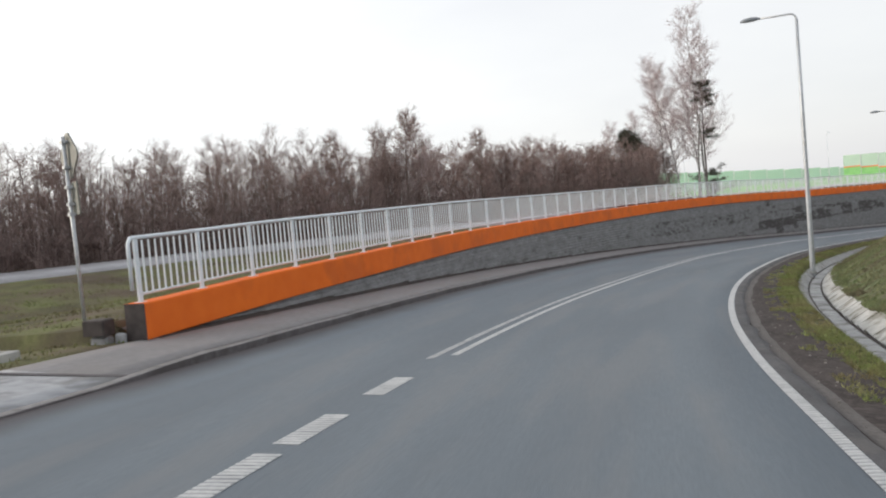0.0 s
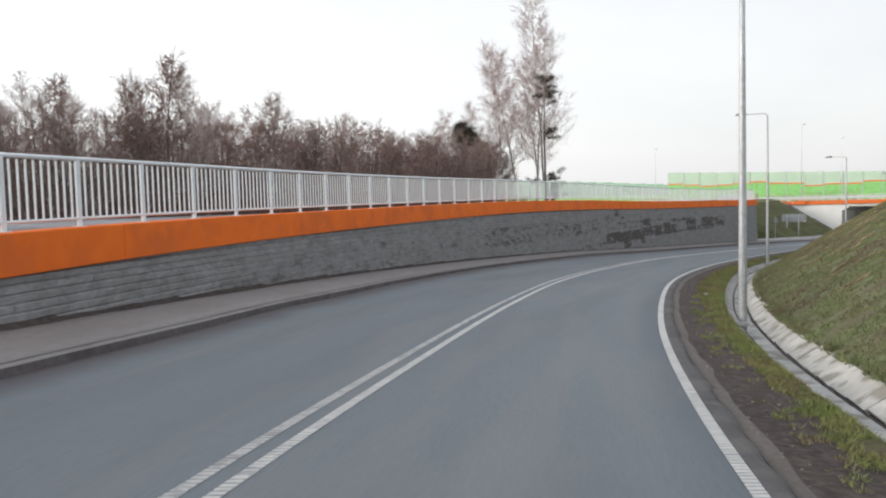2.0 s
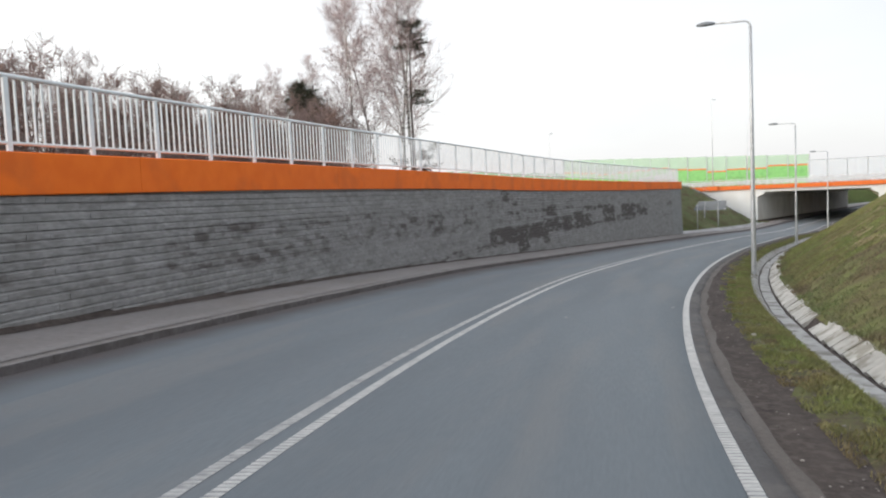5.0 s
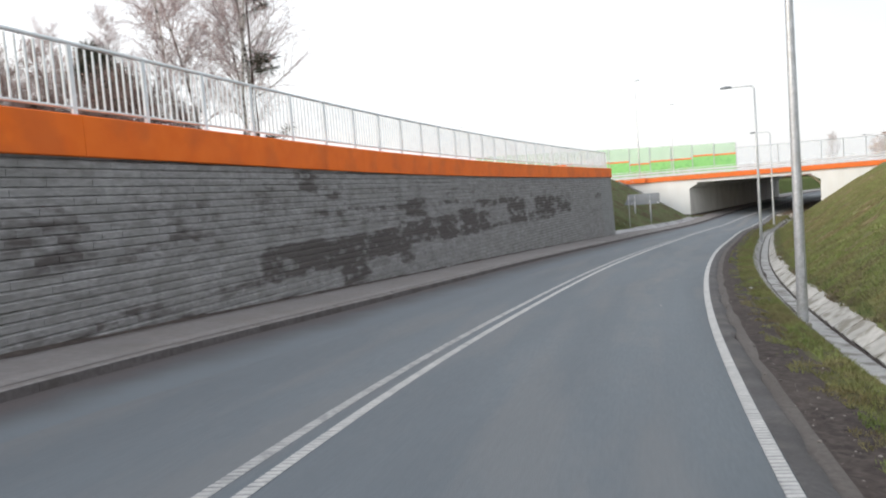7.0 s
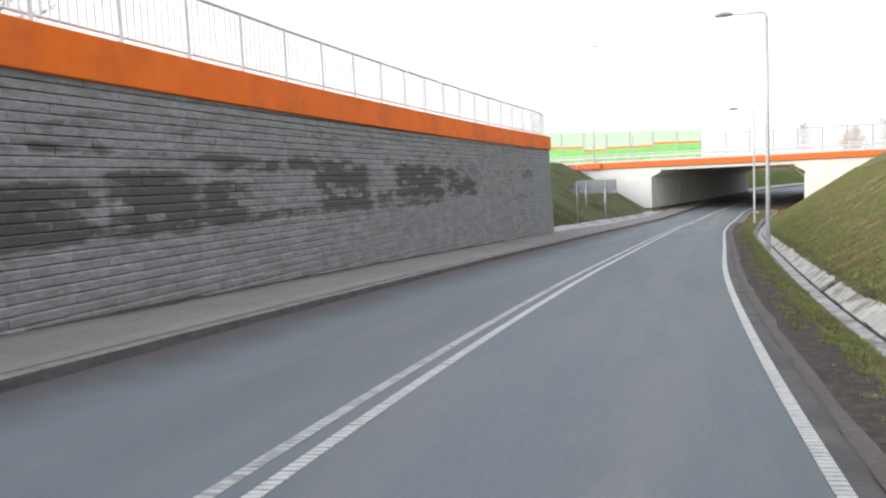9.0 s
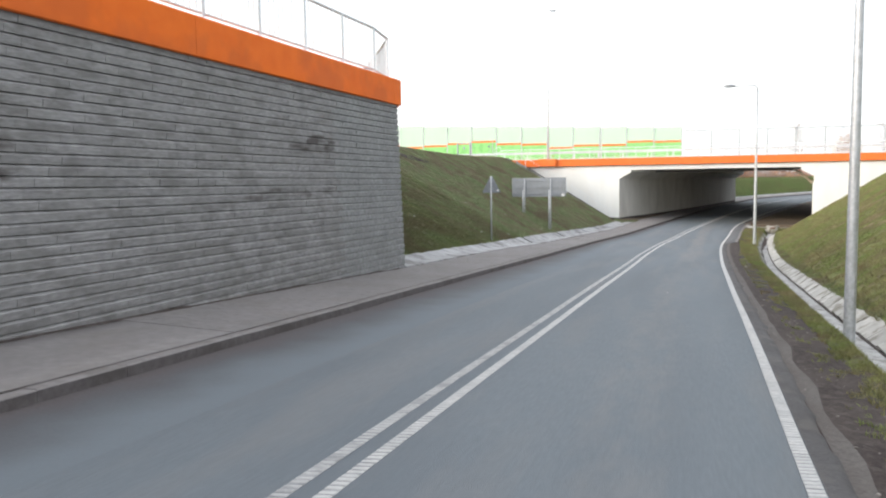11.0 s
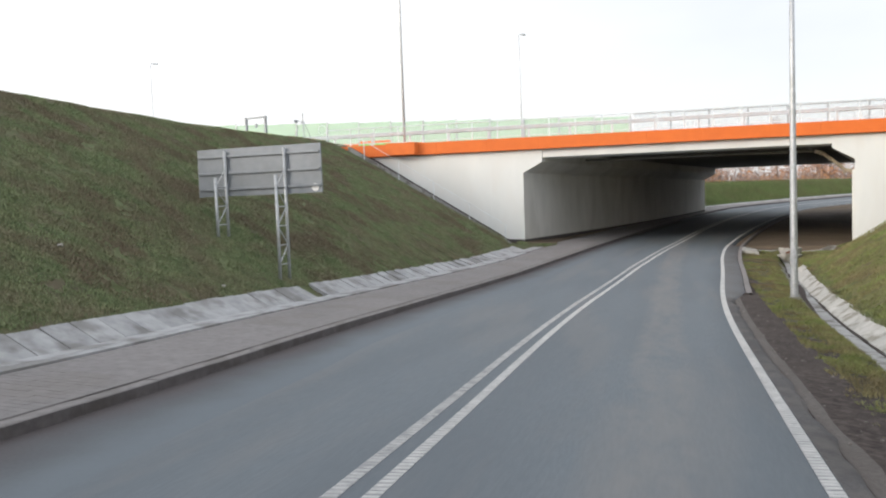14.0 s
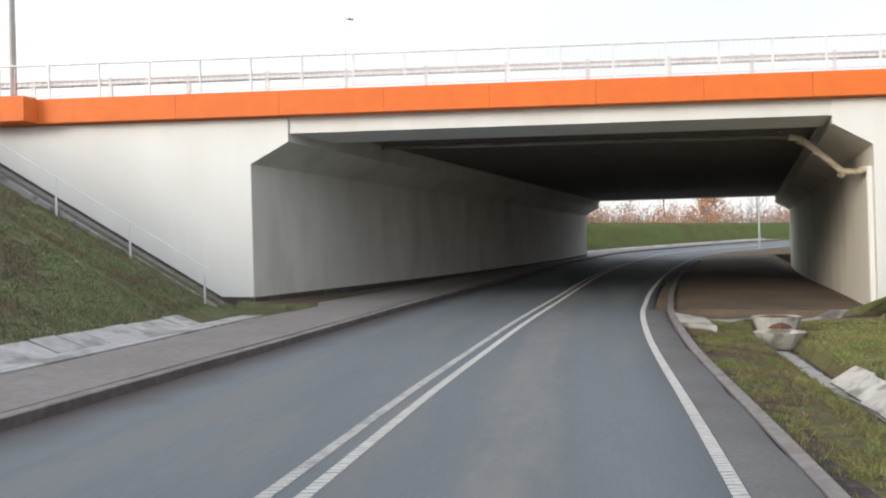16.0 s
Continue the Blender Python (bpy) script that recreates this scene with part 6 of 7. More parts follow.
def bare_tree(seed, h, r, limbs, subs, twigs, first=0.25, spread=0.3, up=0.12, droop=0.0, tw=0.011, lean=0.04, forked=False, tlen=0.7):
    """A leafless tree: tapered trunk with limbs (one mesh), branches and twigs (another)."""
    rng = random.Random(seed)
    trunk, crown = Geo(), Geo()
    stems = [bent((0, 0, -0.2), (rng.uniform(-lean, lean), rng.uniform(-lean, lean), 1), h, rng, 8, 0.05, 0.07)]
    if forked:
        b, _ = along(stems[0], 0.12)
        stems.append(bent(b, (rng.uniform(-0.3, 0.3), rng.uniform(-0.3, 0.3), 1), h * 0.85, rng, 7, 0.05, 0.08))
    for k, st in enumerate(stems):
        n = len(st)
        trunk.tube(st, [max(0.012, r * (0.8 if k else 1) * (1 - 0.9 * i / (n - 1))) for i in range(n)], 6)
        for i in range(limbs):
            f = first + (0.98 - first) * (i + rng.random()) / limbs
            p, d = along(st, f)
            az = i * 2.4 + rng.uniform(-0.5, 0.5)
            el = rng.uniform(0.35, 0.9) + 0.3 * f
            ln = h * spread * (1.15 - 0.75 * f) * rng.uniform(0.7, 1.2)
            lp = bent(p, (math.cos(az), math.sin(az), el), ln, rng, 4, up, 0.16)
            rr = max(0.01, r * 0.42 * (1 - f * 0.8))
            crown.tube(lp, [rr, rr * 0.75, rr * 0.5, rr * 0.3, rr * 0.12], 4, slot=1, caps=False)
            for j in range(subs):
                fs = 0.2 + 0.8 * (j + rng.random()) / subs
                p2, d2 = along(lp, min(fs, 0.999))
                v = (d2 + Vector((rng.uniform(-1, 1), rng.uniform(-1, 1), rng.uniform(-0.4, 0.9)))).normalized()
                sp = bent(p2, v, ln * rng.uniform(0.3, 0.55), rng, 3, up * 0.6 - droop, 0.2)
                crown.tube(sp, [rr * 0.3 + 0.006, rr * 0.2 + 0.004, 0.006, 0.004], 3, caps=False)
                for k2 in range(twigs):
                    p3, d3 = along(sp, rng.uniform(0.15, 0.999))
                    v = (d3 + Vector((rng.uniform(-1, 1), rng.uniform(-1, 1), rng.uniform(-0.6, 0.9) - droop * 4))).normalized()
                    e = p3 + v * tlen * rng.uniform(0.4, 1.1)
                    ribbon(crown, p3, e, tw, rng)
                    if rng.random() < 0.7:
                        m = p3.lerp(e, 0.5)
                        v2 = (v + Vector((rng.uniform(-1, 1), rng.uniform(-1, 1), rng.uniform(-0.7, 0.7) - droop * 3))).normalized()
                        ribbon(crown, m, m + v2 * tlen * 0.45, tw * 0.8, rng)
    return trunk, crown


def tree_thing(geos, mats, name, label, category, group, at):
    e = thing(name, label, category, group, at=at)
    part("trunk", geos[0], mats[0], e, smooth=True)
    part("crown", geos[1], [mats[1], mats[0]], e)
    return e


def spot(s, n, z=None):
    p = W(s, n)
    return Vector((p.x, p.y, 0.05 if z is None else z))


def clumps(crown, seed, count, lo, hi, size):
    """Small dry leaves and buds set on the twigs of a crown."""
    rng = random.Random(seed)
    lf = Geo()
    pool = [v for v in crown.v if lo < v[2] < hi]
    for i in range(count):
        a = Vector(rng.choice(pool)) + Vector((rng.gauss(0, 0.12), rng.gauss(0, 0.12), rng.gauss(0, 0.12)))
        d = Vector((rng.uniform(-1, 1), rng.uniform(-1, 1), rng.uniform(-1, 1))).normalized()
        ribbon(lf, a, a + d * rng.uniform(0.6, 1.3) * size, size * 0.3, rng)
    return lf


rt = random.Random(77)
WOOD = "leafless wood behind the footpath"
kinds, bushy = [], []
for i in range(8):
    h = (7.4, 8.2, 7.0, 8.6, 7.6, 8.0, 6.8, 8.4)[i]
    geos = bare_tree(100 + i, h, 0.075 + 0.01 * (i % 3), 15 if i % 2 == 0 else 22, 7, 10, 0.14, 0.34, 0.13, tw=0.0062, forked=i % 2 == 0, tlen=0.66)
    p = spot(32 + i * 4.3, -28.5 - (i % 3) * 1.7)
    e = tree_thing(geos, (M_BARK, M_TWIG), "tree", "slender leafless tree with dense brown twigs", "tree", WOOD, T(p.x, p.y, -0.1) @ RZ(i * 47))
    kinds.append(e)
for i in range(5):
    h = (7.6, 8.3, 7.0, 8.7, 8.0)[i]
    geos = bare_tree(140 + i, h, 0.085, 18, 6, 8, 0.16, 0.29, 0.1, tw=0.011, forked=i % 2 == 0, tlen=0.6)
    p = spot(58 + i * 6.3, -28.5 - (i % 3) * 1.7)
    e = tree_thing(geos, (M_BARK, M_TWIG), "tree", "bushy tree with dry reddish-brown leaves still on its twigs", "tree", WOOD, T(p.x, p.y, -0.1) @ RZ(i * 47))
    part("dry_leaves", clumps(geos[1], 150 + i, 2600, h * 0.25, h * 0.97, 0.1), M_BUDS, e, "dry brown leaves")
    bushy.append(e)
for i in range(150):
    row = i % 4
    s = -34 + 122 * ((i * 0.6180339) % 1.0)
    n = -25.0 - row * 2.6 - rt.uniform(0, 2.6)
    if s > 78:
        n -= (s - 78) * 0.35
    p = spot(s, n)
    sc = rt.uniform(0.84, 0.96) * (1.0 + 0.03 * row) * (0.72 + 0.28 * max(0, min(1, (s - 4) / 45)))
    src = bushy[i % 5] if rt.random() < max(0.04, min(0.8, (s - 38) / 30)) else kinds[i % 8]
    o = copy_thing(src, T(p.x, p.y, -0.1) @ RZ(rt.uniform(0, 360)))
    o.scale = (sc * 1.2, sc * 1.2, sc)
# far left, beyond the start of the footway
for i in range(30):
    p = Vector((-38 - rt.uniform(0, 20), 2 + rt.uniform(0, 70), -0.1))
    sc = rt.uniform(0.6, 0.75)
    o = copy_thing(kinds[i % 8], T(*p) @ RZ(rt.uniform(0, 360)))
    o.scale = (sc * 1.1, sc * 1.1, sc)
# taller single trees that stand out of the wood
tg = bare_tree(301, 9.6, 0.12, 24, 6, 9, 0.25, 0.24, 0.1, tw=0.012)
tall = tree_thing(tg, (M_BARK, M_TWIG), "tree", "taller tree with dry brown leaves standing out of the wood", "tree", WOOD, T(-2.2, 56.0, -0.1))
part("dry_leaves", clumps(tg[1], 171, 1900, 4.5, 9.6, 0.11), M_BUDS, tall, "dry brown leaves")
for x, y, sc in ((-7.4, 55.5, 0.88), (3.6, 60.0, 0.86), (-4.2, 57.5, 0.9)):
    o = copy_thing(tall, T(x, y, -0.1) @ RZ(x * 31))
    o.scale = (sc, sc, sc)

# undergrowth: stems and twigs that nobody could count
ug = Geo()
ru = random.Random(9)
for i in range(9500):
    s, n = ru.uniform(-36, 88), -23.6 - abs(ru.gauss(0, 6.5))
    if s > 80:
        n -= (s - 80) * 0.3
    p = spot(s, n, -0.05)
    h = (ru.uniform(0.9, 2.9) + (2.0 if ru.random() < (0.65 if s < 20 else 0.4) else 0)) * (1 - 0.45 * max(0, min(1, (s - 48) / 12)))
    v = Vector((ru.uniform(-0.25, 0.25), ru.uniform(-0.25, 0.25), 1)).normalized()
    e = p + v * h
    ribbon(ug, p, e, 0.024, ru)
    for k in range(8):
        a = p.lerp(e, ru.uniform(0.2, 1))
        ribbon(ug, a, a + Vector((ru.uniform(-1, 1), ru.uniform(-1, 1), ru.uniform(0.1, 1.2))).normalized() * ru.uniform(0.35, 0.85), 0.018, ru)
for i in range(4200):
    p = Vector((-36 - abs(ru.gauss(0, 12)), ru.uniform(-5, 75), -0.1))
    h = ru.uniform(0.8, 2.8)
    e = p + Vector((ru.uniform(-0.25, 0.25), ru.uniform(-0.25, 0.25), 1)).normalized() * h
    ribbon(ug, p, e, 0.03, ru)
    for k in range(5):
        a = p.lerp(e, ru.uniform(0.2, 1))
        ribbon(ug, a, a + Vector((ru.uniform(-1, 1), ru.uniform(-1, 1), ru.uniform(0.1, 1.2))).normalized() * ru.uniform(0.3, 0.9), 0.02, ru)
for i in range(2500):
    s, n = ru.uniform(-30, 80 if i % 2 else 36), ru.uniform(-42, -27)
    p = spot(s, n, -0.05) if i % 6 else Vector((-36 - ru.uniform(0, 18), ru.uniform(0, 75), -0.1))
    e = p + Vector((ru.uniform(-0.12, 0.12), ru.uniform(-0.12, 0.12), 1)).normalized() * ru.uniform(5.2, 7.5) * (0.84 + 0.16 * max(0, min(1, (s - 8) / 45)))
    ribbon(ug, p, e, 0.035, ru)
    for k in range(24):
        f = ru.uniform(0.12, 1)
        a = p.lerp(e, f)
        ribbon(ug, a, a + Vector((ru.uniform(-1, 1), ru.uniform(-1, 1), ru.uniform(0.2, 1.4))).normalized() * ru.uniform(0.5, 1.6) * (1.25 - f), 0.02, ru)
tagged(ug.ob("undergrowth", M_UNDER_SHADED), "tangle of brown leafless undergrowth with the wood's shadow in its colour", "undergrowth", kind="stuff")

# the birches by the end of the wood
BIR = "birches by the end of the wood"
b1 = tree_thing(bare_tree(501, 24.0, 0.17, 40, 9, 12, 0.3, 0.19, 0.1, 0.05, 0.0085, 0.02, tlen=1.05), (M_BIRCH, M_BTWIG), "birch", "tall slender leafless birch with pinkish twigs", "birch", BIR, T(32.7, 90.8, -0.1))
b2 = tree_thing(bare_tree(502, 18.5, 0.14, 34, 9, 12, 0.28, 0.2, 0.1, 0.06, 0.0085, 0.025, tlen=1.05), (M_BIRCH, M_BTWIG), "birch", "slender leafless birch with drooping pinkish twigs", "birch", BIR, T(29.7, 91.8, -0.1))
for ob_, x, y, sc, rz in ((b2, 28.4, 92.2, 0.93, 80), (b1, 31.6, 91.2, 0.82, 200), (b2, 32.6, 93.0, 0.95, 310), (b2, 26.4, 92.8, 0.66, 30), (b2, 20.4, 92.4, 0.6, 150), (b2, -0.4, 58.2, 0.5, 60)):
    o = copy_thing(ob_, T(x, y, -0.1) @ RZ(rz))
    o.scale = (sc, sc, sc)


def pine(seed, h, r, first, clumps, size, one_side=0.0):
    rng = random.Random(seed)
    trunk, crown = Geo(), Geo()
    st = bent((0, 0, -0.2), (0.02, 0.03, 1), h, rng, 8, 0.06, 0.06)
    trunk.tube(st, [max(0.02, r * (1 - 0.85 * i / 8)) for i in range(9)], 7)
    for i in range(clumps):
        f = first(rng)
        p, d = along(st, min(0.995, f))
        az = rng.uniform(0, 6.28) if rng.random() > one_side else rng.uniform(-1.0, 0.6)
        ln = size * rng.uniform(0.5, 1.5) * (1.25 - f)
        lp = bent(p, (math.cos(az), math.sin(az), rng.uniform(-0.05, 0.4)), ln, rng, 3, 0.06, 0.2)
        crown.tube(lp, [0.03, 0.022, 0.016, 0.008], 4, slot=1, caps=False)
        for j in range(4):
            c, d2 = along(lp, 0.4 + 0.6 * j / 3.01)
            c = c + Vector((rng.uniform(-0.2, 0.2), rng.uniform(-0.2, 0.2), rng.uniform(-0.05, 0.15)))
            for k in range(34):
                v = Vector((rng.gauss(0, 1), rng.gauss(0, 1), rng.gauss(0.3, 0.6))).normalized()
                b = c + v * rng.uniform(0, 0.18)
                ribbon(crown, b, b + v * rng.uniform(0.14, 0.3) * size / 1.2, 0.022, rng)
    return trunk, crown


tree_thing(pine(61, 16.2, 0.14, lambda q: q.choice((q.uniform(0.76, 0.97), q.uniform(0.14, 0.28), q.uniform(0.8, 0.95), q.uniform(0.78, 0.93), q.uniform(0.8, 0.95), q.uniform(0.53, 0.56))), 30, 2.0, 0.55), (M_BARK, M_NEEDLE),
           "pine", "thin tall pine with sparse dark needle tufts", "pine", at=T(32.6, 90.7, -0.1) @ RZ(-20), group=BIR)
tree_thing(pine(62, 10.2, 0.16, lambda q: q.uniform(0.22, 1.0) ** 0.8, 84, 3.1), (M_BARK, M_NEEDLE), "pine", "dark bushy pine at the edge of the wood", "pine", at=T(23.8, 92.6, -0.1), group=BIR)
p2_ = tree_thing(pine(63, 6.8, 0.1, lambda q: q.uniform(0.15, 1.0), 60, 2.0), (M_BARK, M_NEEDLE), "pine", "small dark pine among leafless trees", "pine", at=T(21.0, 91.0, -0.1), group=BIR)
for x, y, sc in ((26.2, 90.8, 0.55), (-31, 29, 1.2), (-35, 33, 1.3), (-40, 36, 1.35), (-33.5, 38, 1.2), (33.6, 91.4, 0.48)):
    o = copy_thing(p2_, T(x, y, -0.1) @ RZ(x * 17))
    o.scale = (sc, sc, sc)


# ---- woods beyond the bridge ----
def leafy(seed, h):
    rng = random.Random(seed)
    tr, cr = bare_tree(seed, h, 0.12, 15, 6, 6, 0.1, 0.32, 0.1, tw=0.014)
    lf = Geo()
    for i in range(1300):
        a = Vector(rng.choice(cr.v))
        d = Vector((rng.uniform(-1, 1), rng.uniform(-1, 1), rng.uniform(-1, 1))).normalized()
        ribbon(lf, a, a + d * rng.uniform(0.12, 0.3), 0.07, rng)
    return tr, cr, lf


FARW = "trees beyond the underpass"
far_kinds = []
for i in range(3):
    tr, cr, lf = leafy(700 + i, 6.5 + i)
    e = tree_thing((tr, cr), (M_BARK, M_TWIG), "tree", "russet autumn tree with thin foliage beyond the underpass", "tree", FARW, T(176 + i * 9, 146 + i * 4, -1.6))
    part("foliage", lf, M_AUTUMN, e, "russet leaves")
    far_kinds.append(e)
rf = random.Random(4)
for i in range(44):
    x, y, _ = W(176 + 78 * ((i * 0.618) % 1.0), rf.uniform(-40, -17))
    src = far_kinds[i % 3] if rf.random() < 0.62 else kinds[i % 8]
    if (Vector((x, y, 0)) - BR_O).dot(BR_B) - (Vector((x, y, 0)) - BR_O).dot(BR_N) * 0.39 < 14:
        continue
    sc = rf.uniform(0.62, 0.92)
    o = copy_thing(src, T(x, y, -1.7) @ RZ(rf.uniform(0, 360)))
    o["group"] = FARW
    o.scale = (sc, sc, sc)
for i in range(16):
    u, v = 2 + 100 * ((i * 0.618) % 1.0), rf.uniform(62, 92)
    p = BR(u, v, -0.3)
    sc = rf.uniform(0.8, 1.05)
    o = copy_thing(kinds[i % 8], T(*p) @ RZ(rf.uniform(0, 360)))
    o["group"] = "bare trees beyond the highway"
    o.scale = (sc * 0.8, sc * 0.8, sc)

scrub, leaves = Geo(), Geo()
for i in range(2600):
    p = W(rf.uniform(172, 256), rf.uniform(-36, -15.5))
    p.z = -1.7
    e = p + Vector((rf.uniform(-0.3, 0.3), rf.uniform(-0.3, 0.3), 1)).normalized() * rf.uniform(1.0, 3.9)
    ribbon(scrub, p, e, 0.035, rf)
    for k in range(6):
        q = p.lerp(e, rf.uniform(0.15, 1))
        ribbon(scrub, q, q + Vector((rf.uniform(-1, 1), rf.uniform(-1, 1), rf.uniform(0, 1))).normalized() * rf.uniform(0.4, 1.1), 0.03, rf)
    if noise.noise(Vector((p.x * 0.12, p.y * 0.12, 2))) > -0.05:
        for k in range(7):
            q = p.lerp(e, rf.uniform(0.3, 1)) + Vector((rf.uniform(-0.6, 0.6), rf.uniform(-0.6, 0.6), rf.uniform(-0.3, 0.3)))
            ribbon(leaves, q, q + Vector((rf.uniform(-1, 1), rf.uniform(-1, 1), rf.uniform(-1, 1))).normalized() * 0.25, 0.09, rf)
tagged(scrub.ob("far_scrub", M_TWIG), "brown leafless scrub beyond the underpass", "scrub", kind="stuff")
tagged(leaves.ob("far_leaves", M_AUTUMN), "russet leaves on the scrub beyond the underpass", "foliage", kind="stuff")

# ---- grass, straw and stones ----
def strip_interp(rows_fn, s):
    r = rows_fn(s)
    r = sorted(r)
    return [a for a, _ in r], [b for _, b in r]


def blades(name, label, material, seed, s0, s1, n_range, rows_fn, per_m, hgt, width, clump=0.0, skip=None):
    """Single grass blades scattered over a strip of the ground, a mesh nobody could count."""
    rs = np.random.RandomState(seed)
    vs = []
    s = s0
    while s < s1:
        lo, hi = n_range(s + 0.5)
        cnt = int(per_m * abs(hi - lo))
        if cnt > 0 and not (skip and skip(s)):
            nn, zz = strip_interp(rows_fn, s + 0.5)
            n = rs.uniform(lo, hi, cnt)
            q = rs.uniform(0, 1, cnt)
            if clump:
                keep = np.array([noise.noise(Vector((float(s + a) * 1.7, float(b) * 1.7, seed))) + 0.8 * noise.noise(Vector((float(s + a) * 5.1, float(b) * 5.1, seed))) for a, b in zip(q, n)]) > clump - 0.45
                n, q = n[keep], q[keep]
                cnt = len(n)
            z = np.interp(n, nn, zz) + 0.004
            p0, d0, r0 = rp(s)
            p1, d1, r1 = rp(s + 1)
            x = (p0.x + r0.x * n) * (1 - q) + (p1.x + r1.x * n) * q
            y = (p0.y + r0.y * n) * (1 - q) + (p1.y + r1.y * n) * q
            z = z + (p1.z - p0.z) * (q - 0.5)
            a = rs.uniform(0, 2 * np.pi, cnt)
            h = hgt * rs.uniform(0.45, 1.25, cnt)
            lean = rs.normal(0, 0.55, (cnt, 2)) * h[:, None]
            w = width * rs.uniform(0.7, 1.3, cnt)
            t_ = np.stack([np.stack([x - np.cos(a) * w, y - np.sin(a) * w, z], 1), np.stack([x + np.cos(a) * w, y + np.sin(a) * w, z], 1), np.stack([x + lean[:, 0], y + lean[:, 1], z + h], 1)], 1)
            vs.append(t_.reshape(-1, 3))
        s += 1.0
    v = np.concatenate(vs)
    k = len(v)
    me = bpy.data.meshes.new(name)
    me.vertices.add(k)
    me.loops.add(k)
    me.polygons.add(k // 3)
    me.vertices.foreach_set("co", v.astype(np.float32).ravel())
    me.loops.foreach_set("vertex_index", np.arange(k, dtype=np.int32))
    me.polygons.foreach_set("loop_start", np.arange(0, k, 3, dtype=np.int32))
    me.materials.append(material)
    me.update()
    me.validate()
    return tagged(new(name, me), label, "grass", kind="stuff")


blades("verge_grass", "short yellowish winter grass on the verge", M_BLADE_Y, 3, -8, 147.6, lambda s: (lerp(s, EDGE) + 0.86 + 0.12 * max(0, min(1, (40 - s) / 6)) + 0.1 * max(0, min(1, (s - 92) / 6)) * max(0, min(1, (133 - s) / 4)) - 0.2 * max(0, min(1, (s - 133) / 4)), lerp(s, DITCH) + 0.02 + 0.8 * max(0, min(1, (s - 143) / 3))), right_rows, 1700, 0.055, 0.005, 0.42)
blades("bank_grass_east", "green and brown winter grass on the bank", M_BLADE, 4, 6, 70, lambda s: (lerp(s, DITCH) + 0.96, lerp(s, DITCH) + 7.2), right_rows, 700, 0.055, 0.009, 0.2)
blades("bank_lawn_east", "fresh green grass on the bank by the underpass", M_BLADE_L, 14, 56, 149, lambda s: (lerp(s, DITCH) + (0.96 if s < 141.5 else 0.75), lerp(s, DITCH) + 7.6), right_rows, 1000, 0.055, 0.009, 0.15)
blades("bank_grass_wing", "thin dark grass on bare soil beside the wing wall", M_BLADE_W, 15, 102, 117, lambda s: (lerp(s, FOOT) - 9.5, lerp(s, TOE) - 1.0), left_rows, 2200, 0.05, 0.008, -0.15)
blades("bank_grass_west", "short dull green winter grass on the west bank", M_BLADE_V, 5, 112, 147, lambda s: (lerp(s, FOOT) - 10.5, lerp(s, TOE) - 1.0), left_rows, 2400, 0.05, 0.008, -0.1)
blades("far_bank_grass", "dark green grass on the bank beyond the underpass", M_BLADE_W, 17, B1 + 1, 214, lambda s: (lerp(s, WALL) - 7.5, lerp(s, WALL) - 1.0), left_rows, 420, 0.07, 0.012, -0.1)
blades("verge_grass_green", "fresh green grass along the channel", M_BLADE_L, 27, -8, 141, lambda s: (lerp(s, DITCH) - 0.5, lerp(s, DITCH) + 0.02), right_rows, 1700, 0.06, 0.005, 0.26)
blades("verge_tufts", "scattered green tufts running out onto the dark soil", M_BLADE_L, 33, -8, 132, lambda s: (max(lerp(s, EDGE) + 0.6, lerp(s, DITCH) - 0.95), lerp(s, DITCH) - 0.4), right_rows, 1300, 0.05, 0.005, 0.66)
blades("start_grass", "short winter grass beside the footway start", M_BLADE_Y, 6, -2, 40, lambda s: (lerp(s, WALL) - 12, lerp(s, WALL) - (0.2 if s < W0 else 0.7)), left_rows, 130, 0.06, 0.01, 0.3)
blades("straw_east", "pale dry straw on the bank", M_STRAW, 7, 24, 149, lambda s: (lerp(s, DITCH) + 1.3, lerp(s, DITCH) + 6.5), right_rows, 16, 0.1, 0.006, 0.6)
blades("straw_verge", "dry straw in the verge grass", M_STRAW, 8, -8, 149, lambda s: (lerp(s, EDGE) + 0.9, lerp(s, DITCH) - 0.1), right_rows, 24, 0.07, 0.003, 0.5)
blades("straw_west", "dry straw on the west bank", M_STRAW, 9, 101.8, 147, lambda s: (lerp(s, FOOT) - 10, lerp(s, TOE) - 1.0), left_rows, 7, 0.08, 0.006, 0.55)


def pebble(rng, r):
    g = Geo()
    ring = []
    for z, k in ((-0.3, 0.8), (0.15, 1.0), (0.5, 0.55)):
        ring.append([(r * k * math.cos(a * 1.0472) * rng.uniform(0.75, 1.2), r * k * math.sin(a * 1.0472) * rng.uniform(0.6, 1.0), r * z) for a in range(6)])
    g.strip(ring, closed=True)
    g.f.append(tuple(len(g.v) - 6 + i for i in range(6)))
    g.m.append(0)
    return g


blades("channel_edge_grass", "ragged grass hanging over the channel slabs", M_BLADE, 23, -6, 142, lambda s: (lerp(s, DITCH) + 0.8, lerp(s, DITCH) + 1.12), lambda s: [(n, z + (0.1 if lerp(s, DITCH) + 0.7 < n < lerp(s, DITCH) + 0.93 else 0.0)) for n, z in right_rows(s)], 1300, 0.09, 0.008, 0.5)

rg = random.Random(21)
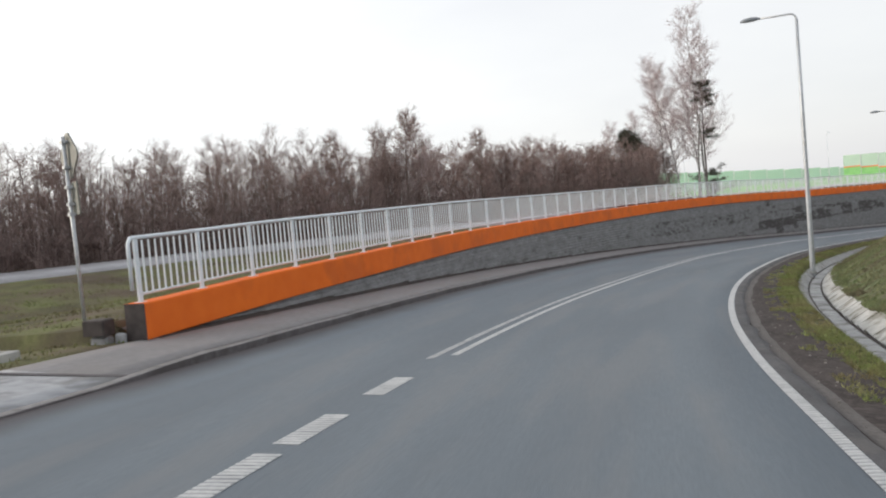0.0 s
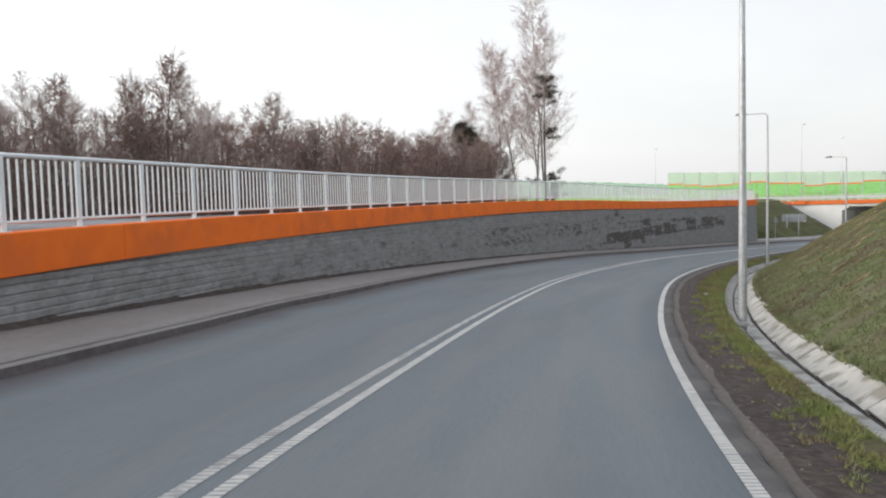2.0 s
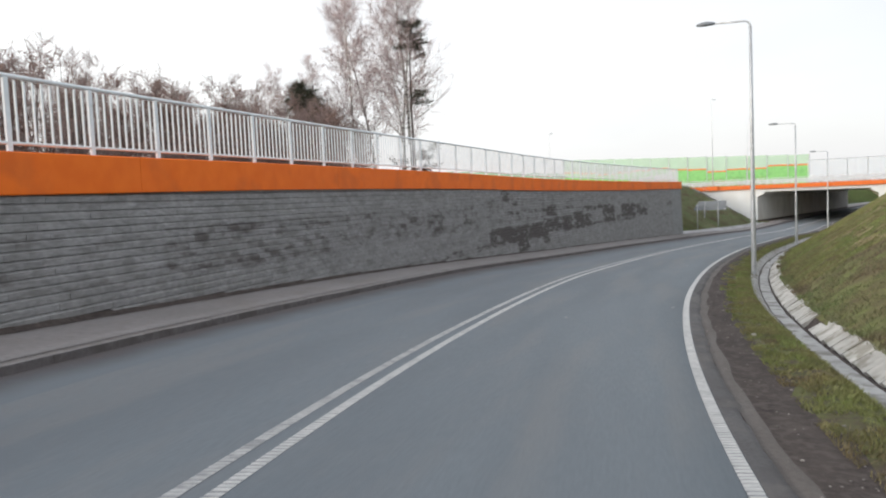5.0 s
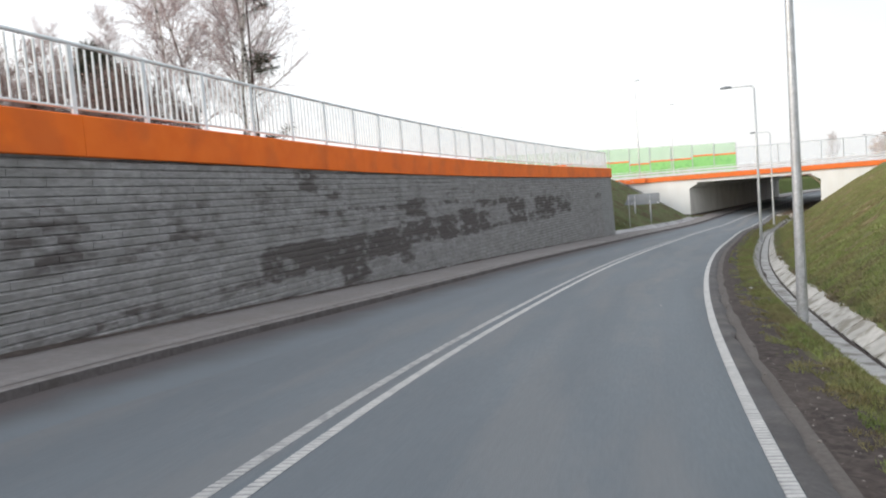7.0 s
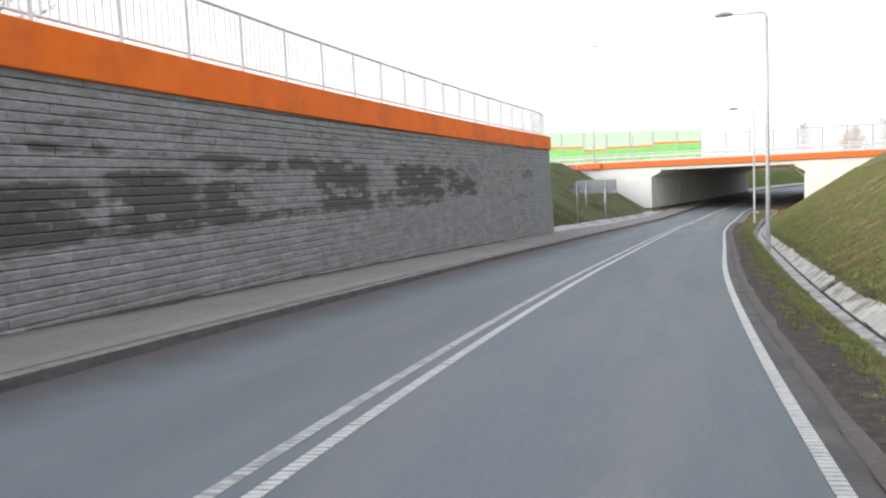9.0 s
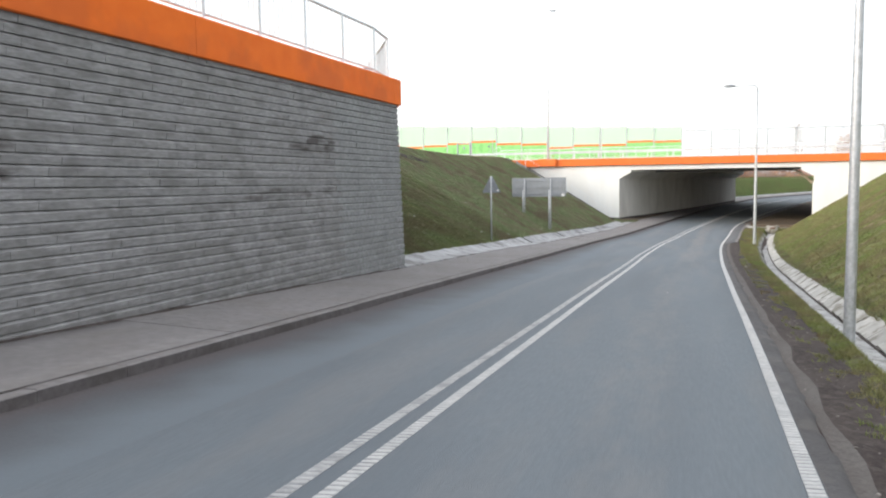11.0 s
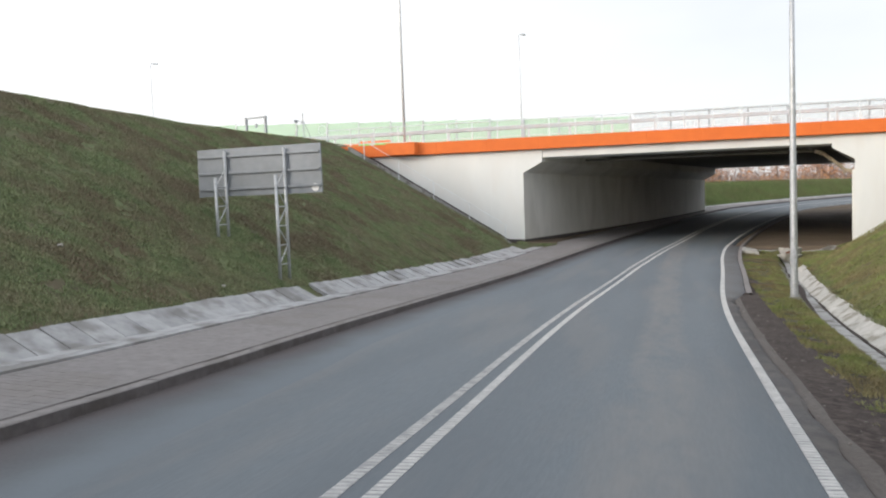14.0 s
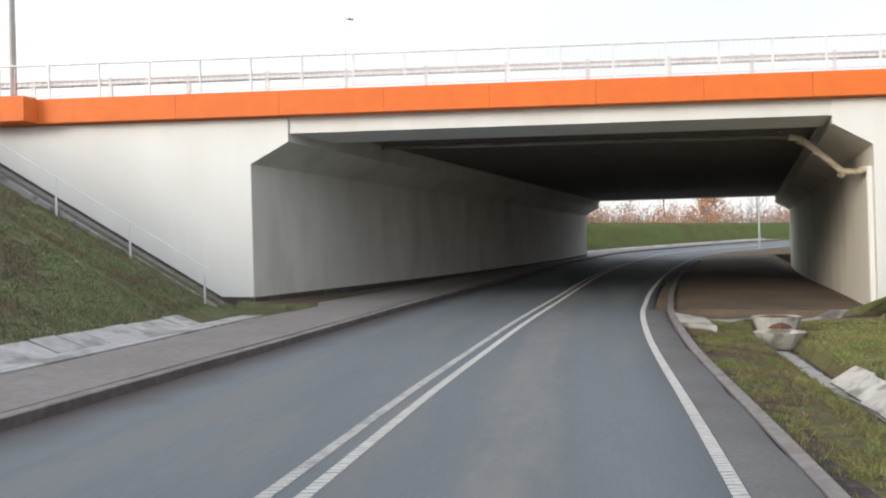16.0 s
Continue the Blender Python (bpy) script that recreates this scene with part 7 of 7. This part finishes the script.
# silt and dead leaves lying in the channel
silt = Geo()
for q_, seed_ in ((0.185, 3.0), (0.52, 8.0)):
    rows = []
    for i in range(-16, 566):
        s = i * 0.25
        c = lerp(s, DITCH) + q_ + 0.012 * noise.noise(Vector((s * 0.9, 2, seed_)))
        w_ = 0.014 + 0.035 * max(0.0, noise.noise(Vector((s * 0.5, 7, seed_))) + 0.3) + 0.11 * max(0.0, noise.noise(Vector((s * 0.23, 5, seed_))) - 0.25)
        w_ += 0.16 * max(0.0, min(1.0, (s - 131) / 6)) * (1 if q_ < 0.3 else 0.3)
        rows.append([W(s, c - w_, -0.365), W(s, c - w_ * 0.6, -0.35 + 0.1 * w_), W(s, c, -0.345 + 0.12 * w_), W(s, c + w_ * 0.5, -0.35 + 0.1 * w_), W(s, c + w_, -0.365)])
    silt.strip([list(reversed(r)) for r in rows])
tagged(silt.ob("channel_silt", M_SOIL, True), "dark silt and dead leaves lying in the channel", "silt", kind="stuff")
grav = Geo()
for i in range(2400):
    s = rg.uniform(-4, 147)
    e, d = lerp(s, EDGE), lerp(s, DITCH)
    n = rg.uniform(e + 0.3, min(d - 0.2, e + 1.3)) if rg.random() < 0.8 else rg.uniform(d + 0.15, d + 0.6)
    nn, zz = strip_interp(right_rows, s)
    z = float(np.interp(n, nn, zz))
    r = rg.choice((0.006, 0.008, 0.01, 0.012, 0.012, 0.02))
    pb = pebble(rg, r)
    o = A(s, n, z + r * 0.2)
    m = T(*o) @ RZ(rg.uniform(0, 360))
    grav.add([m @ Vector(v) for v in pb.v], pb.f)
tagged(grav.ob("gravel", M_PEBBLE), "scattered small stones on the soil verge", "gravel", kind="stuff")
straw = Geo()
for i in range(240):
    s = rg.uniform(28, 125)
    d = lerp(s, DITCH)
    n = d + 2.3 + 4.2 * rg.random()
    nn, zz = strip_interp(right_rows, s)
    for k in range(16):
        n2, s2 = n + rg.uniform(-0.16, 0.16), s + rg.uniform(-0.1, 0.1)
        p = A(s2, n2, float(np.interp(n2, nn, zz)) + 0.05)
        n3, s3 = n2 - rg.uniform(0.1, 0.38), s2 + rg.uniform(-0.12, 0.12)
        q = A(s3, n3, float(np.interp(n3, nn, zz)) + 0.03)
        ribbon(straw, p, q, 0.014, rg)
tagged(straw.ob("straw_tufts", M_STRAW), "flattened pale straw tufts on the bank", "straw", kind="stuff")
# an eroded gully in the crest of the west bank
gul = Geo()
rows = []
for i in range(19):
    f = i / 18
    s, n = 118.0 + 4.5 * f, lerp(120, CREST_FOOT) - 9.3 + 2.0 * f
    nn, zz = strip_interp(left_rows, s)
    w_ = 0.1 + 0.2 * math.sin(math.pi * f) + 0.06 * noise.noise(Vector((s * 2.1, 3, 3)))
    rows.append([A(s, n + k * w_, float(np.interp(n + k * w_, nn, zz)) + dz) for k, dz in ((1, 0.015), (0.5, 0.05), (0, 0.025), (-0.5, 0.1), (-1, 0.02))])
gul.strip([list(reversed(r)) for r in rows])
tagged(gul.ob("eroded_gully", M_SOIL, True), "dark eroded soil gully in the crest of the bank", "gully", kind="structure")
# a few pale scraps and stones lying on the west bank and the road
for s, n, r, fn in ((113.5, -8.3, 0.07, left_rows), (116.2, -7.9, 0.08, left_rows), (121.5, -9.5, 0.06, left_rows), (109.5, -9.6, 0.06, left_rows), (118.0, -10.5, 0.05, left_rows), (124.0, -8.2, 0.06, left_rows),
                    (36.5, 2.2, 0.06, right_rows), (47.0, 1.9, 0.05, right_rows), (68.5, 1.9, 0.05, right_rows), (112.0, 1.7, 0.05, right_rows)):
    nn, zz = strip_interp(fn, s)
    o = tagged(pebble(rg, r).ob("stone", M_STONE), "pale stone lying in the grass", "stone", "loose stones")
    o.matrix_world = T(*A(s, n, float(np.interp(n, nn, zz)) + r * 0.25)) @ RZ(rg.uniform(0, 360))
for s, n in ((64.5, 0.05), (47.5, -1.2), (70.2, 0.2), (50.0, 0.6), (101.0, -0.3)):
    o = tagged(pebble(rg, 0.018).ob("stone", M_STONE), "small pale stone lying on the asphalt", "stone", "loose stones")
    o.matrix_world = T(*W(s, n, 0.006)) @ RZ(rg.uniform(0, 360))

# pavers of the footway past the retaining wall
paver_g = Geo()
paver_g.box(T(), 0.197, 0.097, 0.03, 0, 0.002)
paver_me = paver_g.mesh("paver", M_PAVER_ONE)
footway = bpy.data.objects["footway"]
pav, made = Geo(), 0
s, i = 92.0, 0
while s < 146.5:
    a, b = lerp(s, KERB) - 0.185, (lerp(s, WALL) + 0.04 if s < W1 else lerp(s, FOOT) + 0.05)
    k = int((a - b) / 0.2)
    for j in range(-1, k + 2):
        n = a - 0.1 - j * 0.2 - (0.1 if i % 2 else 0.0)
        lo, hi = max(n - 0.0985, b), min(n + 0.0985, a)
        if hi - lo < 0.02:
            continue
        up = rg.uniform(0.003, 0.006)
        h = 0.0485
        if 118 < s < 122 and made < 296 and hi - lo > 0.19:
            c, x = W(s, n, PAVE + up - 0.03), (W(s, n + 0.1) - W(s, n - 0.1)).normalized()
            y = (W(s + 0.1, n) - W(s - 0.1, n)).normalized()
            z = x.cross(y).normalized()
            o = new("paver", paver_me)
            o.matrix_world = place(c, x, y, z)
            o.parent = footway
            made += 1
        else:
            q = 0.002
            pav.add([W(s - h, lo, PAVE - 0.003), W(s - h, hi, PAVE - 0.003), W(s + h, hi, PAVE - 0.003), W(s + h, lo, PAVE - 0.003),
                     W(s - h + q, lo + q, PAVE + up), W(s - h + q, hi - q, PAVE + up), W(s + h - q, hi - q, PAVE + up), W(s + h - q, lo + q, PAVE + up)],
                    [(4, 5, 6, 7), (0, 1, 5, 4), (1, 2, 6, 5), (2, 3, 7, 6), (3, 0, 4, 7)])
    s += 0.1
    i += 1
tagged(part("paver_field", pav, M_PAVER, footway, "grey concrete pavers"), kind="stuff")
